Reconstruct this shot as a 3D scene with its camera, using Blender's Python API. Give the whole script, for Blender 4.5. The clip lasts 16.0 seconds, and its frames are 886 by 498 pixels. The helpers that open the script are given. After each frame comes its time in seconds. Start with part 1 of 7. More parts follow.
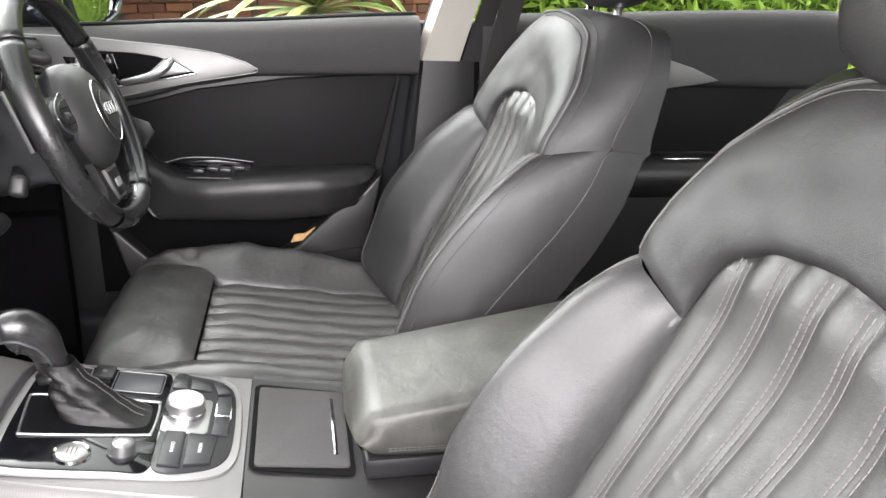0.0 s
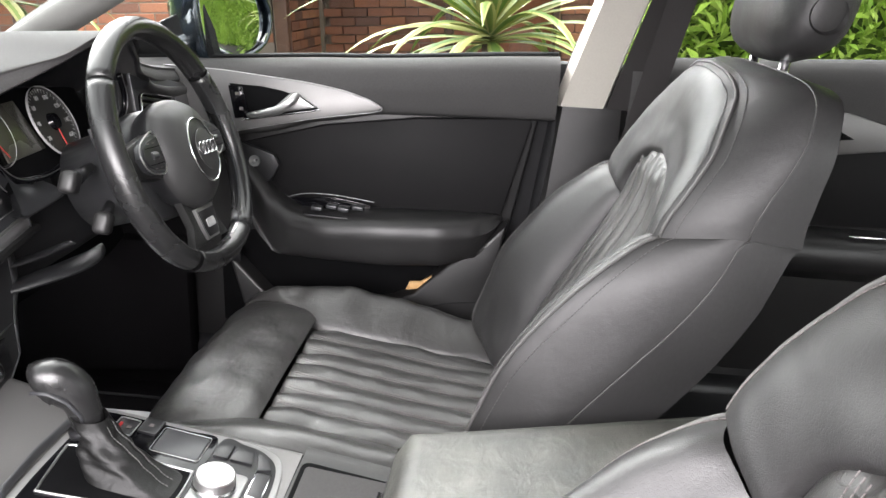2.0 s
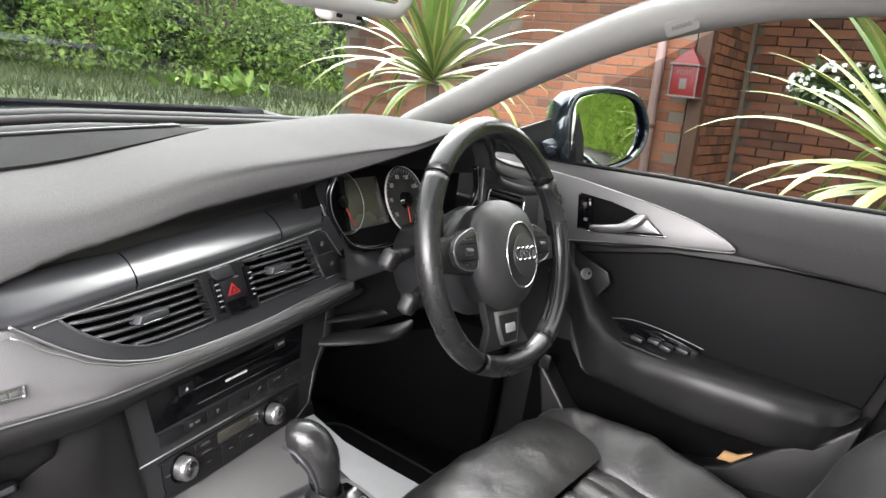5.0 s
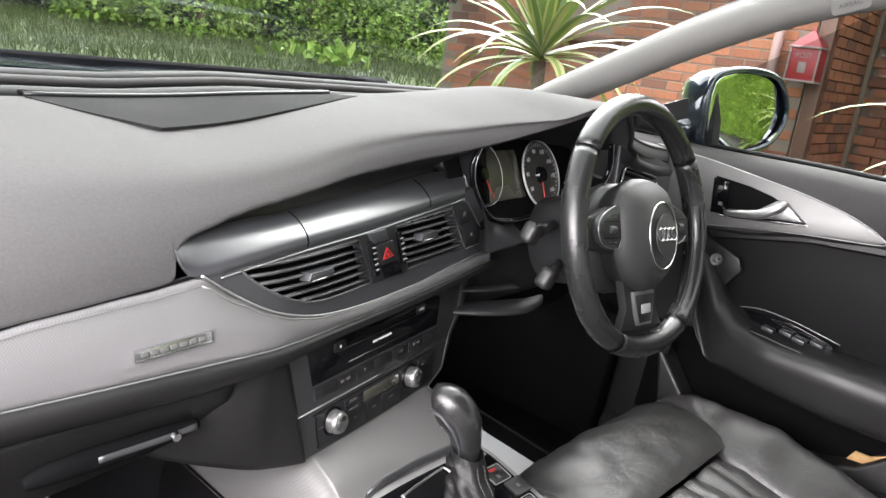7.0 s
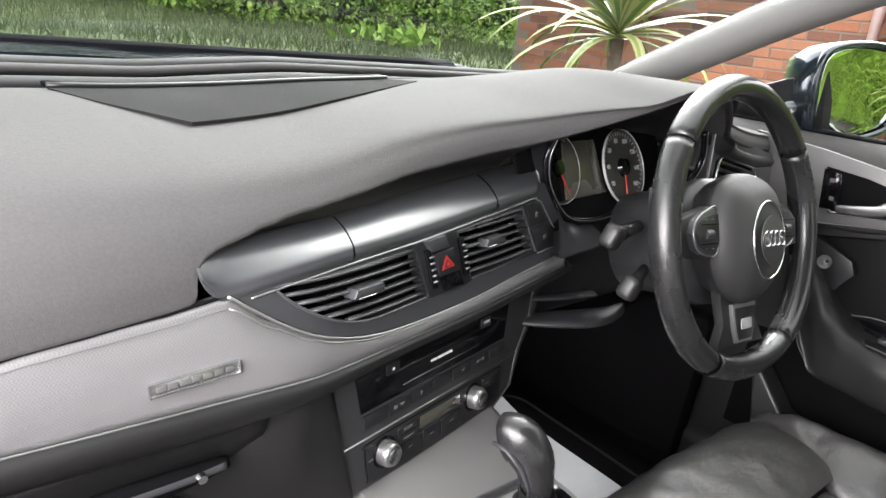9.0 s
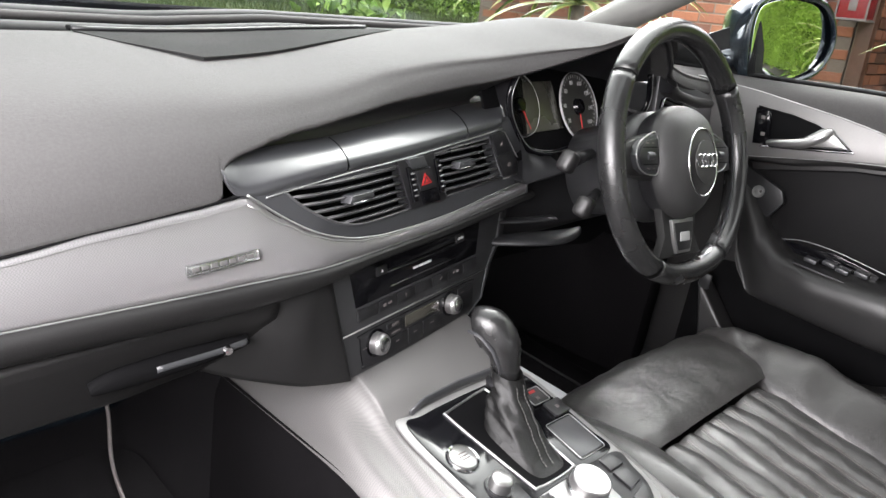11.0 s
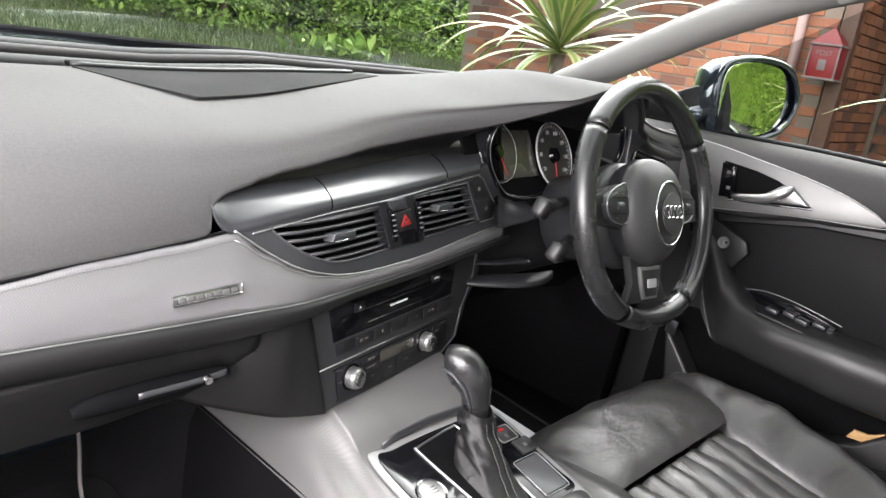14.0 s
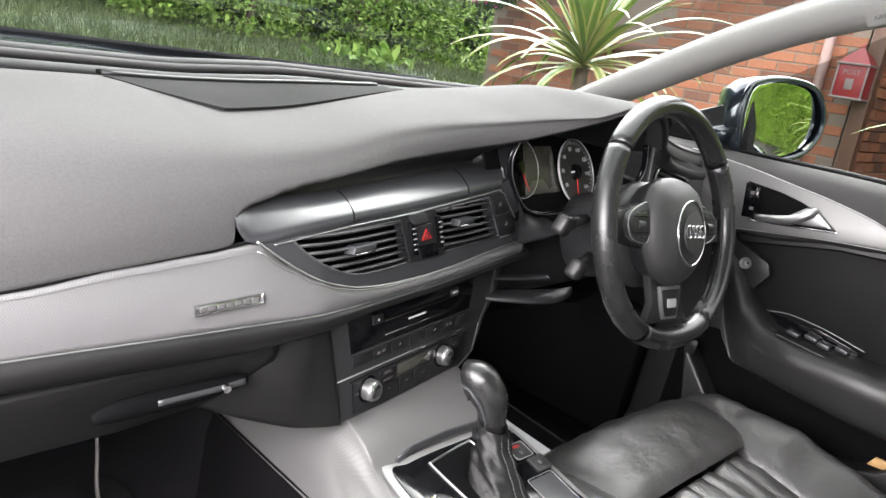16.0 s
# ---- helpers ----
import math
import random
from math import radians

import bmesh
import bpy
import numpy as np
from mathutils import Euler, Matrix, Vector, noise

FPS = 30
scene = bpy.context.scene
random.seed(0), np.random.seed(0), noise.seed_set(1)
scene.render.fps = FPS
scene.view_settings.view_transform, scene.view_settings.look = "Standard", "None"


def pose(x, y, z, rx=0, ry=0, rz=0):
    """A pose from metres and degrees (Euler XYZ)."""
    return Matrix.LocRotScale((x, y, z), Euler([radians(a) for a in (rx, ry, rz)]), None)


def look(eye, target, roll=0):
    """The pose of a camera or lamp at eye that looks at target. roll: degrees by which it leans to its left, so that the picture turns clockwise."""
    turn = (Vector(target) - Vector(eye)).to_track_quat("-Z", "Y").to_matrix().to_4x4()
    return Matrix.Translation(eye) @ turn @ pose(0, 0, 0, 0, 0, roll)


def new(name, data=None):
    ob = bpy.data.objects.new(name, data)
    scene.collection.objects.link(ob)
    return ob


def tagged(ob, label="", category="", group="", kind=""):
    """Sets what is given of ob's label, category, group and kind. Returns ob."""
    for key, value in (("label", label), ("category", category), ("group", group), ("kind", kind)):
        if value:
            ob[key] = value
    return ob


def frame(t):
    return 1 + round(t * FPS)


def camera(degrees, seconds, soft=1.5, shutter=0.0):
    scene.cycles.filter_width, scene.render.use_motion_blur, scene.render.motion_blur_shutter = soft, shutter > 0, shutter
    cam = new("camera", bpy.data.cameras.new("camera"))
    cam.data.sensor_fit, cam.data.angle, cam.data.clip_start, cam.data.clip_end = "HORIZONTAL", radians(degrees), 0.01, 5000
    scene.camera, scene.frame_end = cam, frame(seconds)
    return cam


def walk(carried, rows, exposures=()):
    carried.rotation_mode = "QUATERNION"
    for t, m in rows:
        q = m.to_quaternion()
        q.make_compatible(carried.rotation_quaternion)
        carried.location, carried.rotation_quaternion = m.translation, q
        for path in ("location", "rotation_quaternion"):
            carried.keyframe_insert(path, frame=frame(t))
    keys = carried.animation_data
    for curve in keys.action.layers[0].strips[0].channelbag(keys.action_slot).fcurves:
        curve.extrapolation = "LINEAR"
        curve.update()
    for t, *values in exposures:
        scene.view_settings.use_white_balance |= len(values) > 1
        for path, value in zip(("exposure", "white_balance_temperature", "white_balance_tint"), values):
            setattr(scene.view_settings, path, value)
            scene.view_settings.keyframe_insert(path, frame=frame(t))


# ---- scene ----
cam = camera(62.0, 16.0)
PATH = [
    (0, (-0.793, -0.313, 1.092), (1.043, -0.696, 0.398), 2.6),
    (0.5, (-0.792, -0.297, 1.085), (1.045, -0.593, 0.354), 3.1),
    (1, (-0.786, -0.301, 1.105), (1.054, -0.574, 0.372), 3.6),
    (1.5, (-0.746, -0.385, 1.131), (1.114, -0.566, 0.419), 3.8),
    (2, (-0.647, -0.455, 1.12), (1.235, -0.337, 0.456), 3.2),
    (2.5, (-0.486, -0.442, 1.126), (1.372, -0.032, 0.51), 4.1),
    (3, (-0.377, -0.449, 1.133), (1.421, 0.207, 0.551), 4.9),
    (3.5, (-0.404, -0.491, 1.149), (1.339, 0.32, 0.598), 6.1),
    (4, (-0.454, -0.538, 1.161), (1.235, 0.397, 0.64), 7.3),
    (4.5, (-0.508, -0.528, 1.153), (1.14, 0.485, 0.645), 8.3),
    (5, (-0.528, -0.509, 1.144), (1.075, 0.569, 0.628), 9.2),
    (5.2, (-0.539, -0.498, 1.136), (1.048, 0.598, 0.606), 9.5),
    (7.3, (-0.583, -0.45, 1.127), (0.857, 0.794, 0.511), 10.8),
    (7.5, (-0.581, -0.445, 1.128), (0.85, 0.808, 0.511), 11.0),
    (8, (-0.544, -0.409, 1.125), (0.854, 0.875, 0.492), 11.3),
    (8.2, (-0.505, -0.39, 1.128), (0.865, 0.918, 0.486), 10.9),
    (10.3, (-0.496, -0.377, 1.088), (0.815, 0.95, 0.365), 8.2),
    (10.5, (-0.541, -0.413, 1.085), (0.797, 0.884, 0.359), 8.6),
    (11, (-0.597, -0.478, 1.097), (0.768, 0.786, 0.363), 8.8),
    (11.5, (-0.615, -0.49, 1.098), (0.767, 0.76, 0.372), 9.1),
    (12, (-0.618, -0.498, 1.11), (0.779, 0.748, 0.406), 9.5),
    (12.5, (-0.622, -0.498, 1.116), (0.787, 0.75, 0.439), 10.1),
    (13, (-0.62, -0.497, 1.119), (0.798, 0.751, 0.463), 10.6),
    (13.5, (-0.621, -0.498, 1.114), (0.802, 0.752, 0.473), 11.0),
    (14, (-0.622, -0.498, 1.112), (0.803, 0.757, 0.482), 11.3),
    (14.5, (-0.62, -0.496, 1.119), (0.802, 0.764, 0.494), 11.7),
    (15, (-0.621, -0.495, 1.124), (0.793, 0.777, 0.508), 11.9),
    (15.5, (-0.621, -0.496, 1.122), (0.783, 0.789, 0.509), 12.1),
    (16, (-0.624, -0.496, 1.118), (0.767, 0.802, 0.503), 12.3),
]
walk(cam, [(t, look(eye, target, roll)) for t, eye, target, roll in PATH])

# ---- world, sun, exposure ----
world = bpy.data.worlds.new("world")
scene.world = world
world.use_nodes = True
wn = world.node_tree
sky = wn.nodes.new("ShaderNodeTexSky")
sky.sky_type = 'NISHITA'
sky.sun_disc = False
sky.sun_elevation = radians(44)
sky.sun_rotation = radians(48)
sky.air_density, sky.dust_density, sky.ozone_density = 1.0, 4.0, 1.0
haze = wn.nodes.new("ShaderNodeHueSaturation")
haze.inputs["Saturation"].default_value = 0.03
wn.links.new(sky.outputs[0], haze.inputs["Color"])
wn.links.new(haze.outputs[0], wn.nodes["Background"].inputs[0])
wn.nodes["Background"].inputs[1].default_value = 0.15
sun = new("sun", bpy.data.lights.new("sun", 'SUN'))
sun.data.energy, sun.data.angle, sun.data.color = 0.14, radians(60), (1.0, 0.955, 0.91)
sun.matrix_world = look((0, 0, 10), (-1.1, -1.0, 7.0))
scene.view_settings.exposure = 3.72
# Area lamp added in the open doorway to boost the sky's light.
lamp = new("door_sky_light", bpy.data.lights.new("door_sky_light", 'AREA'))
lamp.data.shape, lamp.data.size, lamp.data.size_y = 'RECTANGLE', 1.15, 0.70
lamp.data.energy, lamp.data.color = 4.6, (1.0, 0.945, 0.972)
lamp.matrix_world = look((-0.95, -0.22, 1.20), (0.15, -0.06, 0.74))


# ---- materials ----
def mat(name, col, rough=0.5, metal=0.0, scale=60.0, var=0.12, bump=0.0, bscale=None, rvar=0.08, coat=0.0, kind="noise", spec=0.5, big=4.0, crease=0.0, cdepth=0.004):
    m = bpy.data.materials.new(name)
    m.use_nodes = True
    nt = m.node_tree
    p = nt.nodes["Principled BSDF"]
    tc = nt.nodes.new("ShaderNodeTexCoord")
    fine = nt.nodes.new("ShaderNodeTexNoise")
    fine.inputs["Scale"].default_value, fine.inputs["Detail"].default_value = scale, 5
    wide = nt.nodes.new("ShaderNodeTexNoise")
    wide.inputs["Scale"].default_value, wide.inputs["Detail"].default_value = big, 4
    for n in (fine, wide):
        nt.links.new(tc.outputs["Object"], n.inputs["Vector"])
    mixf = nt.nodes.new("ShaderNodeMath")
    mixf.operation = 'ADD'
    nt.links.new(fine.outputs[0], mixf.inputs[0])
    nt.links.new(wide.outputs[0], mixf.inputs[1])
    ramp = nt.nodes.new("ShaderNodeMapRange")
    ramp.inputs[1].default_value, ramp.inputs[2].default_value = 0.6, 1.4
    ramp.inputs[3].default_value, ramp.inputs[4].default_value = 1 - var, 1 + var
    nt.links.new(mixf.outputs[0], ramp.inputs[0])
    mul = nt.nodes.new("ShaderNodeVectorMath")
    mul.operation = 'MULTIPLY'
    mul.inputs[0].default_value = col
    nt.links.new(ramp.outputs[0], mul.inputs[1])
    nt.links.new(mul.outputs[0], p.inputs["Base Color"])
    rr = nt.nodes.new("ShaderNodeMapRange")
    rr.inputs[1].default_value, rr.inputs[2].default_value = 0.3, 0.7
    rr.inputs[3].default_value, rr.inputs[4].default_value = max(0.02, rough - rvar), min(1.0, rough + rvar)
    nt.links.new(wide.outputs[0], rr.inputs[0])
    nt.links.new(rr.outputs[0], p.inputs["Roughness"])
    p.inputs["Metallic"].default_value = metal
    p.inputs["Specular IOR Level"].default_value = spec
    p.inputs["Coat Weight"].default_value = coat
    p.inputs["Coat Roughness"].default_value = 0.06
    if bump:
        if kind == "grain":
            tex = nt.nodes.new("ShaderNodeTexVoronoi")
            tex.feature = 'DISTANCE_TO_EDGE'
            out = tex.outputs["Distance"]
        elif kind == "weave":
            tex = nt.nodes.new("ShaderNodeTexChecker")
            out = tex.outputs["Fac"]
            nt.links.new(out, mixf.inputs[0])
        else:
            tex = nt.nodes.new("ShaderNodeTexNoise")
            tex.inputs["Detail"].default_value = 6
            out = tex.outputs[0]
        tex.inputs["Scale"].default_value = bscale or scale
        nt.links.new(tc.outputs["Object"], tex.inputs["Vector"])
        if kind == "grain":
            cl = nt.nodes.new("ShaderNodeMath")
            cl.operation = 'MINIMUM'
            cl.inputs[1].default_value = 0.12
            nt.links.new(out, cl.inputs[0])
            out = cl.outputs[0]
        b = nt.nodes.new("ShaderNodeBump")
        b.inputs["Strength"].default_value = bump
        b.inputs["Distance"].default_value = 0.001
        nt.links.new(out, b.inputs["Height"])
        if crease:
            cr = nt.nodes.new("ShaderNodeTexNoise")
            cr.inputs["Scale"].default_value, cr.inputs["Detail"].default_value = crease, 8
            cr.inputs["Roughness"].default_value, cr.inputs["Distortion"].default_value = 0.62, 0.4
            nt.links.new(tc.outputs["Object"], cr.inputs["Vector"])
            b2 = nt.nodes.new("ShaderNodeBump")
            b2.inputs["Strength"].default_value, b2.inputs["Distance"].default_value = 0.5, cdepth
            nt.links.new(cr.outputs[0], b2.inputs["Height"])
            nt.links.new(b2.outputs[0], b.inputs["Normal"])
        nt.links.new(b.outputs[0], p.inputs["Normal"])
    return m


LEATHER = mat("black_leather", (0.0255, 0.025, 0.0252), 0.45, scale=220, var=0.18, bump=0.6, bscale=420, kind="grain", big=9, spec=0.5, crease=26, cdepth=0.0022)
WORNHIDE = mat("worn_seat_leather", (0.040, 0.0392, 0.0385), 0.32, scale=160, var=0.07, rvar=0.03, bump=0.5, bscale=380, kind="grain", big=12, spec=0.7, crease=20, cdepth=0.0055)
LEATHER2 = mat("grey_black_leather", (0.034, 0.033, 0.0325), 0.35, scale=200, var=0.18, bump=0.55, bscale=380, kind="grain", big=8, spec=0.55, crease=40, cdepth=0.003)
WHEELHIDE = mat("polished_leather", (0.015, 0.015, 0.0154), 0.25, spec=0.6, crease=45, cdepth=0.0005, scale=150, var=0.2, bump=0.3, bscale=500, kind="grain", big=14)
PERF = mat("perforated_leather", (0.012, 0.012, 0.012), 0.5, spec=0.3, scale=200, var=0.2, bump=0.9, bscale=450, kind="grain")
ARMHIDE = mat("worn_armrest_leather", (0.040, 0.0395, 0.035), 0.46, crease=30, scale=22, var=0.75, bump=0.4, bscale=400, kind="grain", big=14)
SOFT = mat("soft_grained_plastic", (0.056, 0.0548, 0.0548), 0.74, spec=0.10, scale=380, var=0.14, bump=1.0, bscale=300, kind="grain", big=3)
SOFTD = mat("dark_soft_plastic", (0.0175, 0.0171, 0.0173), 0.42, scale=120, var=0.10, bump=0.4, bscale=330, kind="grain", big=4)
PLASTIC = mat("black_hard_plastic", (0.0135, 0.0135, 0.0148), 0.38, scale=150, var=0.12, bump=0.15, bscale=600, spec=0.4)
DOORCLOTH = mat("black_door_leatherette", (0.0066, 0.0063, 0.0068), 0.65, spec=0.2, scale=200, var=0.12, bump=0.5, bscale=420, kind="grain")
SATIN = mat("satin_grey_black", (0.036, 0.037, 0.040), 0.37, spec=0.5, scale=90, var=0.05, bump=0.05, big=5)
GLOSS = mat("piano_black", (0.004, 0.004, 0.005), 0.12, scale=40, var=0.3, rvar=0.05, coat=0.12, spec=0.3)
# Stands in for shade in openings and recesses; also joints and backings.
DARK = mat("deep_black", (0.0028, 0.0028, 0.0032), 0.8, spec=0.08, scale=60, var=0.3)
CARPET = mat("dark_carpet", (0.0055, 0.0051, 0.0056), 0.95, scale=700, var=0.5, bump=1.0, bscale=900, spec=0.03)
ALU = mat("woven_aluminium_inlay", (0.30, 0.295, 0.300), 0.38, metal=0.7, scale=600, var=0.10, bump=0.6, bscale=760, kind="weave", rvar=0.05, big=3)
ALURAMP = mat("woven_aluminium_ramp", (0.150, 0.146, 0.144), 0.47, metal=0.55, scale=600, var=0.12, bump=0.5, bscale=700, kind="weave", rvar=0.05, big=3)
ALUSAT = mat("satin_aluminium", (0.36, 0.358, 0.356), 0.36, metal=0.9, scale=300, var=0.04, big=6)
CONFRAME = mat("bright_satin_frame", (0.31, 0.307, 0.305), 0.38, metal=0.6, scale=300, var=0.05, big=6)
CHROME = mat("bright_chrome", (0.80, 0.80, 0.81), 0.12, metal=1.0, scale=80, var=0.04, rvar=0.04)
INLAYD = mat("dull_silver_inlay", (0.155, 0.152, 0.150), 0.40, metal=0.5, scale=300, var=0.05, big=6)
STEEL = mat("brushed_steel", (0.60, 0.60, 0.61), 0.25, metal=1.0, scale=400, var=0.06)
PILLAR = mat("light_grey_trim", (0.17, 0.167, 0.160), 0.75, scale=500, var=0.08, bump=0.3, bscale=700)
CREAM = mat("beige_trim_plastic", (0.44, 0.42, 0.375), 0.55, scale=300, var=0.06, bump=0.1)
BODY = mat("dark_blue_grey_paint", (0.020, 0.030, 0.042), 0.22, metal=0.5, scale=900, var=0.2, coat=1.0, rvar=0.05)
WHITE = mat("white_print", (0.75, 0.75, 0.75), 0.5, var=0.04)
RED = mat("red_print", (0.42, 0.022, 0.022), 0.4, var=0.05)
THREAD = mat("grey_thread", (0.115, 0.101, 0.1), 0.7, var=0.12)
THREADK = mat("black_thread", (0.075, 0.073, 0.072), 0.6, var=0.12)
SCREEN = mat("dim_display", (0.055, 0.053, 0.044), 0.25, var=0.05, coat=0.3)
PAPER = mat("paper_mat", (0.50, 0.51, 0.52), 0.6, scale=20, var=0.06, bump=0.3, bscale=9)
WOODCHIP = mat("light_wood", (0.55, 0.33, 0.14), 0.6, scale=50, var=0.25)
BELT = mat("seat_belt_webbing", (0.018, 0.016, 0.016), 0.8, scale=500, var=0.2, bump=0.6, bscale=600)
REDPL = mat("red_plastic", (0.70, 0.02, 0.02), 0.3, var=0.06)
RUBBER = mat("black_rubber", (0.010, 0.010, 0.011), 0.7, spec=0.2, var=0.2)
FASC = mat("dark_satin_fascia", (0.028, 0.0284, 0.03), 0.34, scale=90, var=0.08, bump=0.05, big=5)
SLAT = mat("vent_slat_plastic", (0.06, 0.06, 0.063), 0.32, scale=120, var=0.1)
COVER = mat("dark_airbag_cover", (0.028, 0.0276, 0.0278), 0.48, scale=160, var=0.08, bump=0.5, bscale=420, kind="grain")
BOOTH = mat("black_boot_leather", (0.007, 0.007, 0.007), 0.42, spec=0.35, scale=160, var=0.2, bump=0.5, bscale=400, kind="grain", crease=45)
MIRF = mat("pale_mirror_frame", (0.42, 0.41, 0.39), 0.5, scale=200, var=0.05)
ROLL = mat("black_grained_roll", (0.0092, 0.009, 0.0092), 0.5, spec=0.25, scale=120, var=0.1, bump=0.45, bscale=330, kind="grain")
DIALINK = mat("pale_dial_print", (0.30, 0.30, 0.30), 0.5, var=0.04)
RINGW = mat("pale_dial_ring", (0.36, 0.36, 0.36), 0.3, var=0.04)
FACE = mat("dial_face", (0.030, 0.0295, 0.029), 0.5, var=0.06)


def glass_mat(name, tint=(0.93, 0.96, 0.95), gloss=1.0):
    m = bpy.data.materials.new(name)
    m.use_nodes = True
    nt = m.node_tree
    nt.nodes.remove(nt.nodes["Principled BSDF"])
    out = nt.nodes["Material Output"]
    tr = nt.nodes.new("ShaderNodeBsdfTransparent")
    tr.inputs[0].default_value = (*tint, 1)
    gl = nt.nodes.new("ShaderNodeBsdfGlossy")
    gl.inputs["Roughness"].default_value = 0.01
    fr = nt.nodes.new("ShaderNodeFresnel")
    fr.inputs[0].default_value = 1.45
    k = nt.nodes.new("ShaderNodeMath")
    k.operation = 'MULTIPLY'
    k.inputs[1].default_value = gloss
    nt.links.new(fr.outputs[0], k.inputs[0])
    mx = nt.nodes.new("ShaderNodeMixShader")
    nt.links.new(k.outputs[0], mx.inputs[0])
    nt.links.new(tr.outputs[0], mx.inputs[1])
    nt.links.new(gl.outputs[0], mx.inputs[2])
    nt.links.new(mx.outputs[0], out.inputs[0])
    return m


SCREENGLASS = glass_mat("laminated_screen_glass", (0.52, 0.535, 0.525))
GLASS = glass_mat("car_glass", (0.52, 0.535, 0.525), gloss=1.0)
MIRROR = mat("mirror_silver", (0.9, 0.92, 0.92), 0.02, metal=1.0, var=0.01, rvar=0.0)


# ---- shape helpers ----
def V(*a):
    return Vector(a)


def spline(pts, n=40, closed=False):
    """Catmull-Rom through the points, n samples."""
    P = [Vector(p) for p in pts]
    m = len(P)
    out = []
    spans = m if closed else m - 1
    cnt = n if closed else n - 1
    for k in range(n):
        s = spans * k / cnt
        i = min(int(s), spans - 1)
        t = s - i
        if closed:
            a, b, c, d = P[(i - 1) % m], P[i % m], P[(i + 1) % m], P[(i + 2) % m]
        else:
            a, b, c, d = P[max(i - 1, 0)], P[i], P[i + 1], P[min(i + 2, m - 1)]
        out.append(0.5 * (2 * b + (c - a) * t + (2 * a - 5 * b + 4 * c - d) * t * t + (3 * b - a - 3 * c + d) * t ** 3))
    return out


def lerp_table(table, x):
    """Smooth values of a small table of (x, a, b, ...) rows."""
    if x <= table[0][0]:
        return table[0][1:]
    for r0, r1 in zip(table, table[1:]):
        if x <= r1[0]:
            t = (x - r0[0]) / (r1[0] - r0[0])
            t = t * t * (3 - 2 * t) * 0.5 + t * 0.5
            return tuple(a + (b - a) * t for a, b in zip(r0[1:], r1[1:]))
    return table[-1][1:]


def grid(rows, closed=False, cap=False, flip=False, loop=False):
    """A skin over rows of points. closed: each row is a ring; loop: the rows form a ring."""
    bm = bmesh.new()
    vs = [[bm.verts.new(p) for p in r] for r in rows]
    nr, nc = len(vs), len(vs[0])
    for i in range(nr if loop else nr - 1):
        for j in range(nc if closed else nc - 1):
            f = [vs[i][j], vs[i][(j + 1) % nc], vs[(i + 1) % nr][(j + 1) % nc], vs[(i + 1) % nr][j]]
            try:
                bm.faces.new(f[::-1] if flip else f)
            except ValueError:
                pass
    if cap:
        bm.faces.new(vs[0][::-1] if not flip else vs[0])
        bm.faces.new(vs[-1] if not flip else vs[-1][::-1])
    for f in bm.faces:
        f.smooth = True
    return bm


def thick(bm, d):
    """Gives a skin a thickness d against its normals."""
    bmesh.ops.recalc_face_normals(bm, faces=bm.faces)
    bmesh.ops.solidify(bm, geom=bm.faces[:] , thickness=d)
    return bm


def plate(outline, h, bevel=0.001, m=None, seg=2, base=0.0, smooth=True):
    """A flat piece with the outline (x, y), from base to base + h, its upper rim rounded."""
    bm = bmesh.new()
    lo = [bm.verts.new((p[0], p[1], base)) for p in outline]
    f = bm.faces.new(lo)
    if f.normal.z < 0 or sum(a[0] * b[1] - b[0] * a[1] for a, b in zip(outline, list(outline[1:]) + [outline[0]])) < 0:
        f.normal_flip()
    r = bmesh.ops.extrude_face_region(bm, geom=[f])
    top = [v for v in r["geom"] if isinstance(v, bmesh.types.BMVert)]
    bmesh.ops.translate(bm, verts=top, vec=(0, 0, h))
    if bevel:
        ts = set(top)
        edges = [e for e in bm.edges if e.verts[0] in ts and e.verts[1] in ts]
        bmesh.ops.bevel(bm, geom=edges, offset=bevel, segments=seg, profile=0.5, affect='EDGES', clamp_overlap=True)
    bmesh.ops.recalc_face_normals(bm, faces=bm.faces)
    if m is not None:
        bm.transform(m)
    return bm


def rrect(w, h, r, n=5, cx=0, cy=0):
    out = []
    for qx, qy, a0 in ((1, 1, 0), (-1, 1, 90), (-1, -1, 180), (1, -1, 270)):
        for k in range(n + 1):
            a = radians(a0 + 90 * k / n)
            out.append((cx + qx * (w / 2 - r) + r * math.cos(a), cy + qy * (h / 2 - r) + r * math.sin(a)))
    return out



def box(sx, sy, sz, m=None, bevel=0.003, seg=2):
    bm = bmesh.new()
    bmesh.ops.create_cube(bm, size=1)
    bmesh.ops.scale(bm, verts=bm.verts, vec=(sx, sy, sz))
    if bevel:
        bmesh.ops.bevel(bm, geom=bm.edges[:], offset=min(bevel, sx / 2.2, sy / 2.2, sz / 2.2), segments=seg, profile=0.5, affect='EDGES')
    if m is not None:
        bm.transform(m)
    return bm


